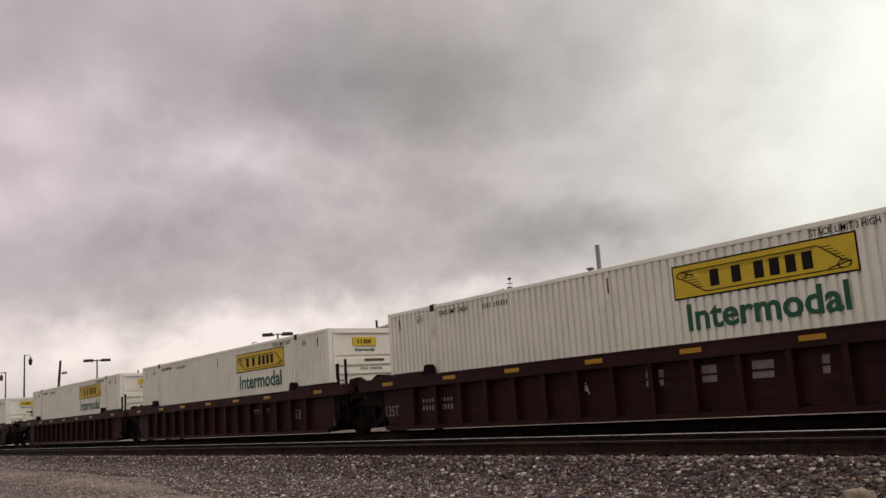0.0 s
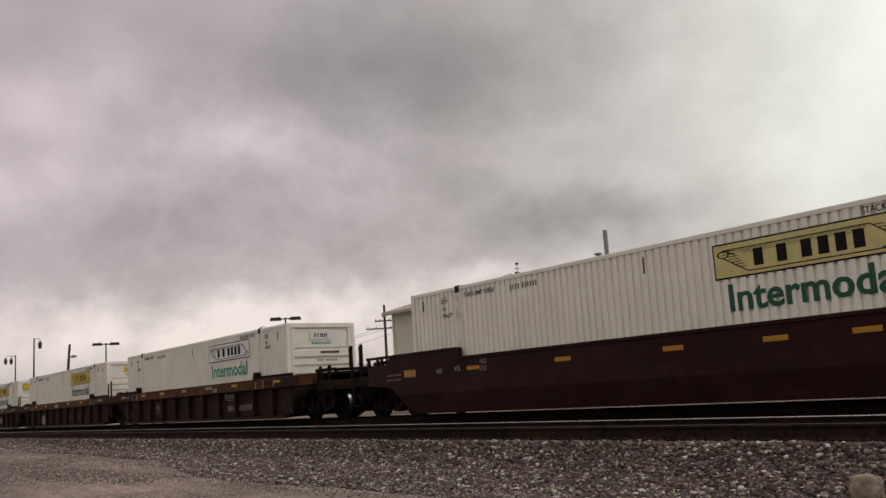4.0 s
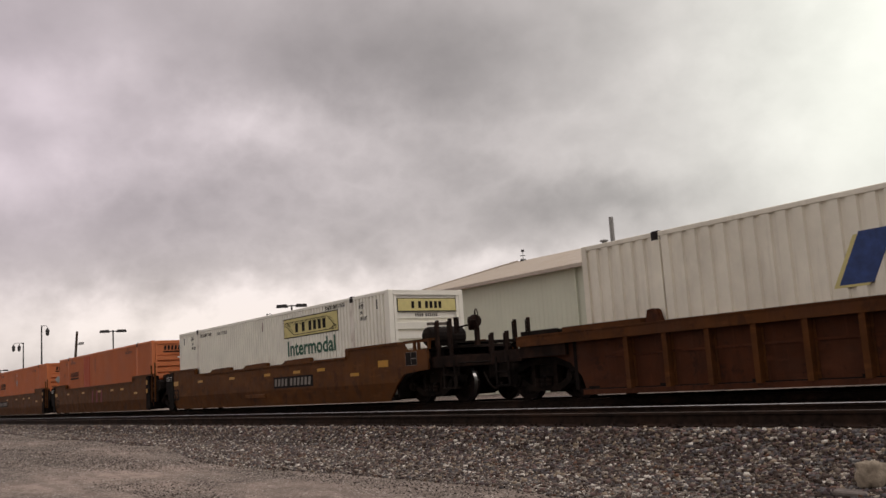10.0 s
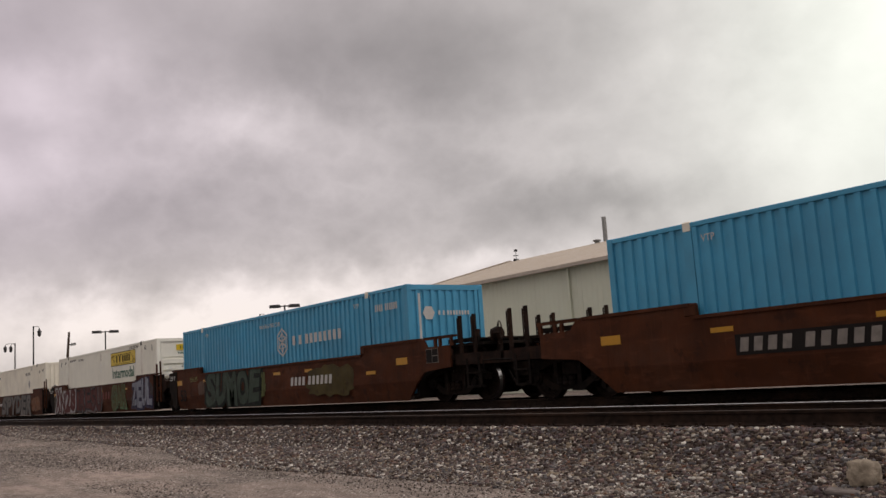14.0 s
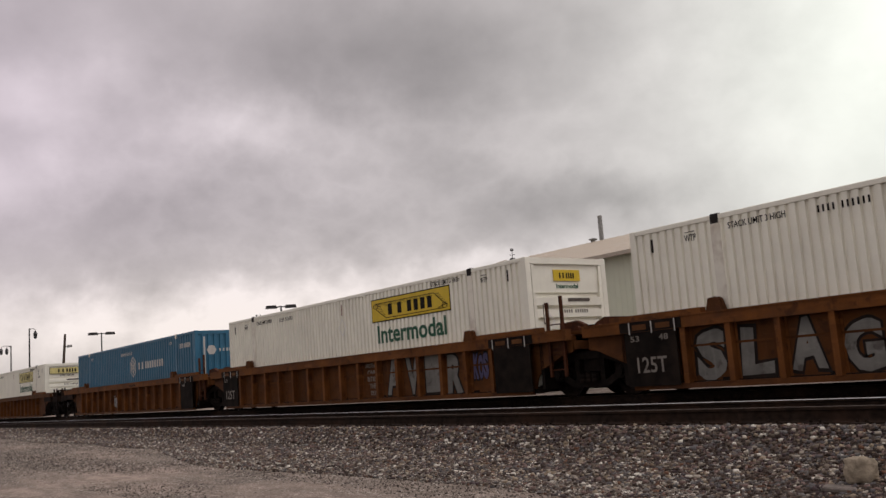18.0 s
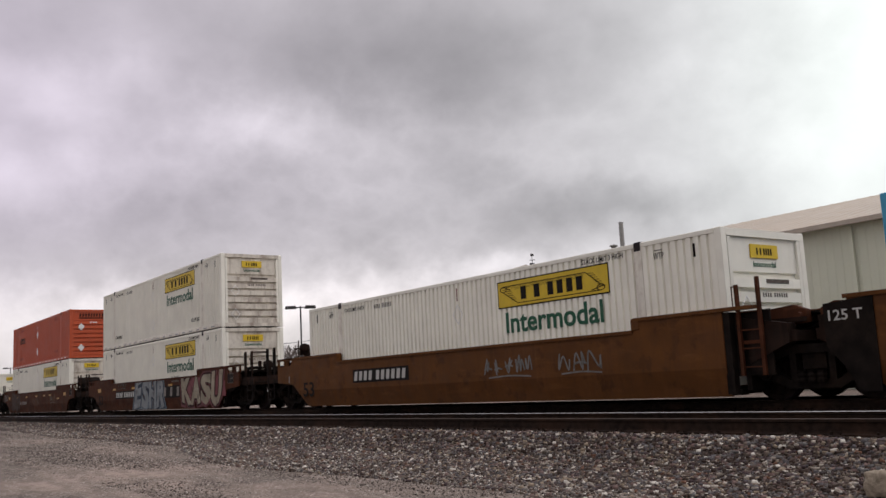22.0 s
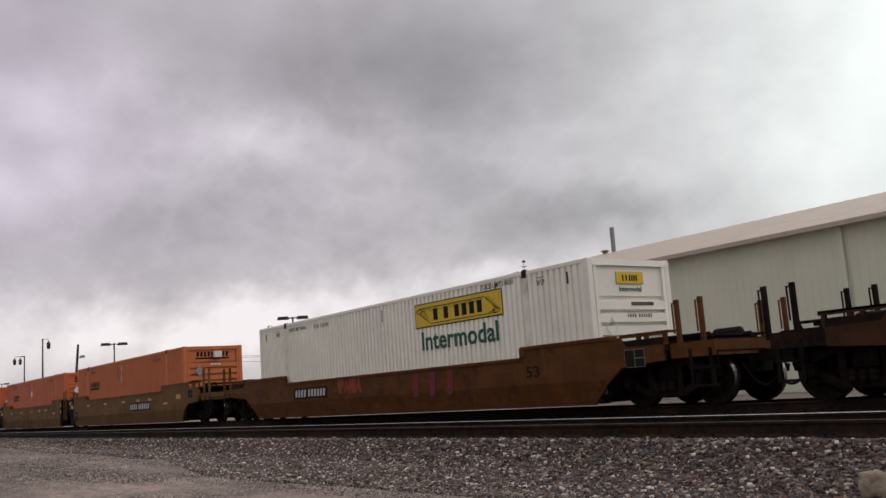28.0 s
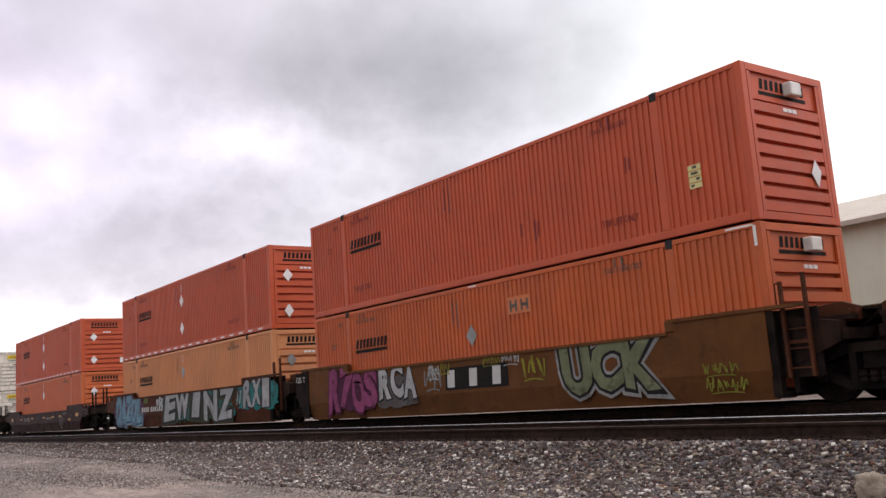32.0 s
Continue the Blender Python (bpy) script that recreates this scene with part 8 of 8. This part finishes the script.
    dict(x=658.48, side="smooth", paint="car_tan", left="a", right="a", label="brown-yellow smooth-sided well car, pink, white and green graffiti", load=["sch_deep", "sch_red"], noted=True, box=2, diamonds=0, tape=False,
         marks=[("125 T", -9.02, 1.26, 0.58, 0.17, "paint_white"), ((1, 1, 1), -1.05, 0.74, 2.25, 0.42, "paint_white", "ink")],
         patches=[(-7.1, 0.3, 2.9, 1.0, (0.07, 0.012, 0.04)), (-4.4, 0.3, 2.1, 0.9, (0.10, 0.085, 0.08))],
         art=[("R7OS", -7.0, 0.33, 2.7, 1.05, (0.24, 0.05, 0.13), (0.07, 0.008, 0.035), None, 36, 0.2), ("RCA", -4.2, 0.55, 1.8, 0.8, WHITE, BLACK, None, 37, 0.2), ("BE", -2.0, 0.75, 0.7, 0.55, SILVER, RUSTY, None, 36, 0.3), ("VEN", 1.75, 0.8, 0.8, 0.5, (0.24, 0.22, 0.025), RUSTY, None, 38, 0.3), ("SOR", 0.35, 1.18, 0.75, 0.2, (0.24, 0.22, 0.025), RUSTY, None, 42, 0.3), ("PKT", 1.1, 1.16, 0.6, 0.24, WHITE, RUSTY, None, 43, 0.3), ("AN", -1.35, 1.1, 0.5, 0.3, (0.24, 0.22, 0.025), RUSTY, None, 44, 0.3), ("MV", -1.85, 1.0, 0.5, 0.36, WHITE, RUSTY, None, 45, 0.3), ("UCK", 3.05, 0.45, 2.6, 0.95, (0.155, 0.165, 0.09), BLACK, (0.25, 0.24, 0.225), 39, 0.18), ("NAZO", 6.7, 0.58, 0.75, 0.22, (0.19, 0.18, 0.025), RUSTY, None, 40, 0.3), ("EWINZ", 6.75, 0.28, 0.85, 0.25, (0.19, 0.18, 0.025), RUSTY, None, 41, 0.3)]),
    dict(x=677.8, side="smooth", paint="car_tan", left="a", right="c", label="brown-yellow smooth-sided well car", load=["sch_deep", "sch_red"], tape=False, marks=[("125 T", -9.02, 1.26, 0.58, 0.17, "paint_white")]),
]

RIDERS = []
for u in UNITS:
    car = well_car(u)
    RIDERS.append((car, u["x"], 0.0))
    stack = u["load"]
    for k, kind in enumerate(stack):
        c = container(kind, upper=k == 1, dashes=u.get("dashes", False) and (k == 1), unit_box=u.get("box", 0) > k, patch=u.get("patch", False), diamonds=u.get("diamonds", 1), grimy=u.get("grimy", False), noted=u.get("noted", False))
        RIDERS.append((c, u["x"], 0.268 + k * (CH + 0.027)))


def travelled(t):
    """How far the train has rolled west at t seconds."""
    k = (t - 16.0) / 16.0
    return 21.0739 * t + 0.4735 * k * k + 0.9639 * k ** 3


def rocks():
    """The boulder at the foot of the bank."""
    rng = random.Random(2)
    bm = bmesh.new()
    bmesh.ops.create_icosphere(bm, subdivisions=4, radius=1.0)
    for v in bm.verts:
        d = v.co.normalized()
        r = 1 + 0.20 * noise.noise(d * 1.7 + Vector((3, 1, 7))) + 0.10 * noise.noise(d * 4) + 0.035 * noise.noise(d * 13)
        m = max(abs(d.x), abs(d.y), abs(d.z))
        v.co = Vector((d.x * 0.128, d.y * 0.12, d.z * 0.122)) * r * (0.6 + 0.4 / m)
    for f in bm.faces:
        f.smooth = True
    ob = new("boulder", finish("boulder", bm, M["rock"]))
    ob.location = (ROCK[0], ROCK[1], bank_z(*ROCK) + 0.09)
    tagged(ob, "pale brown boulder on the stone bank", "rock")
    bm = bmesh.new()
    soft_box(bm, -0.14, 0.14, -0.07, 0.07, -0.03, 0.015, 0.012)
    ob = new("stone_slab", finish("stone_slab", bm, M["slate"]))
    ob.matrix_world = pose(-4.49, 7.50, bank_z(-4.49, 7.50) + 0.025, 4, 3, 14)
    tagged(ob, "flat grey stone lying among the ballast", "rock")


rocks()
stones()


def motions():
    times = [2.0 * k for k in range(17)]
    for ob, x, z in RIDERS:
        walk(ob, [(t, pose(x - travelled(t), TRAIN_Y, RT + z)) for t in times])
    # the wheels turn at every frame; wheelsets with the same seat on their truck share the turning
    done = {}
    for ob, sx in WHEELSETS:
        if sx in done:
            ob.rotation_mode = "QUATERNION"
            ob.animation_data_create()
            ob.animation_data.action = done[sx].animation_data.action
            ob.animation_data.action_slot = done[sx].animation_data.action_slot
        else:
            walk(ob, [(k / FPS, pose(sx, 0, WHEEL_R, 0, -math.degrees(travelled(k / FPS) - travelled(0)) / WHEEL_R, 0)) for k in range(0, 32 * FPS + 1)])
            done[sx] = ob


motions()
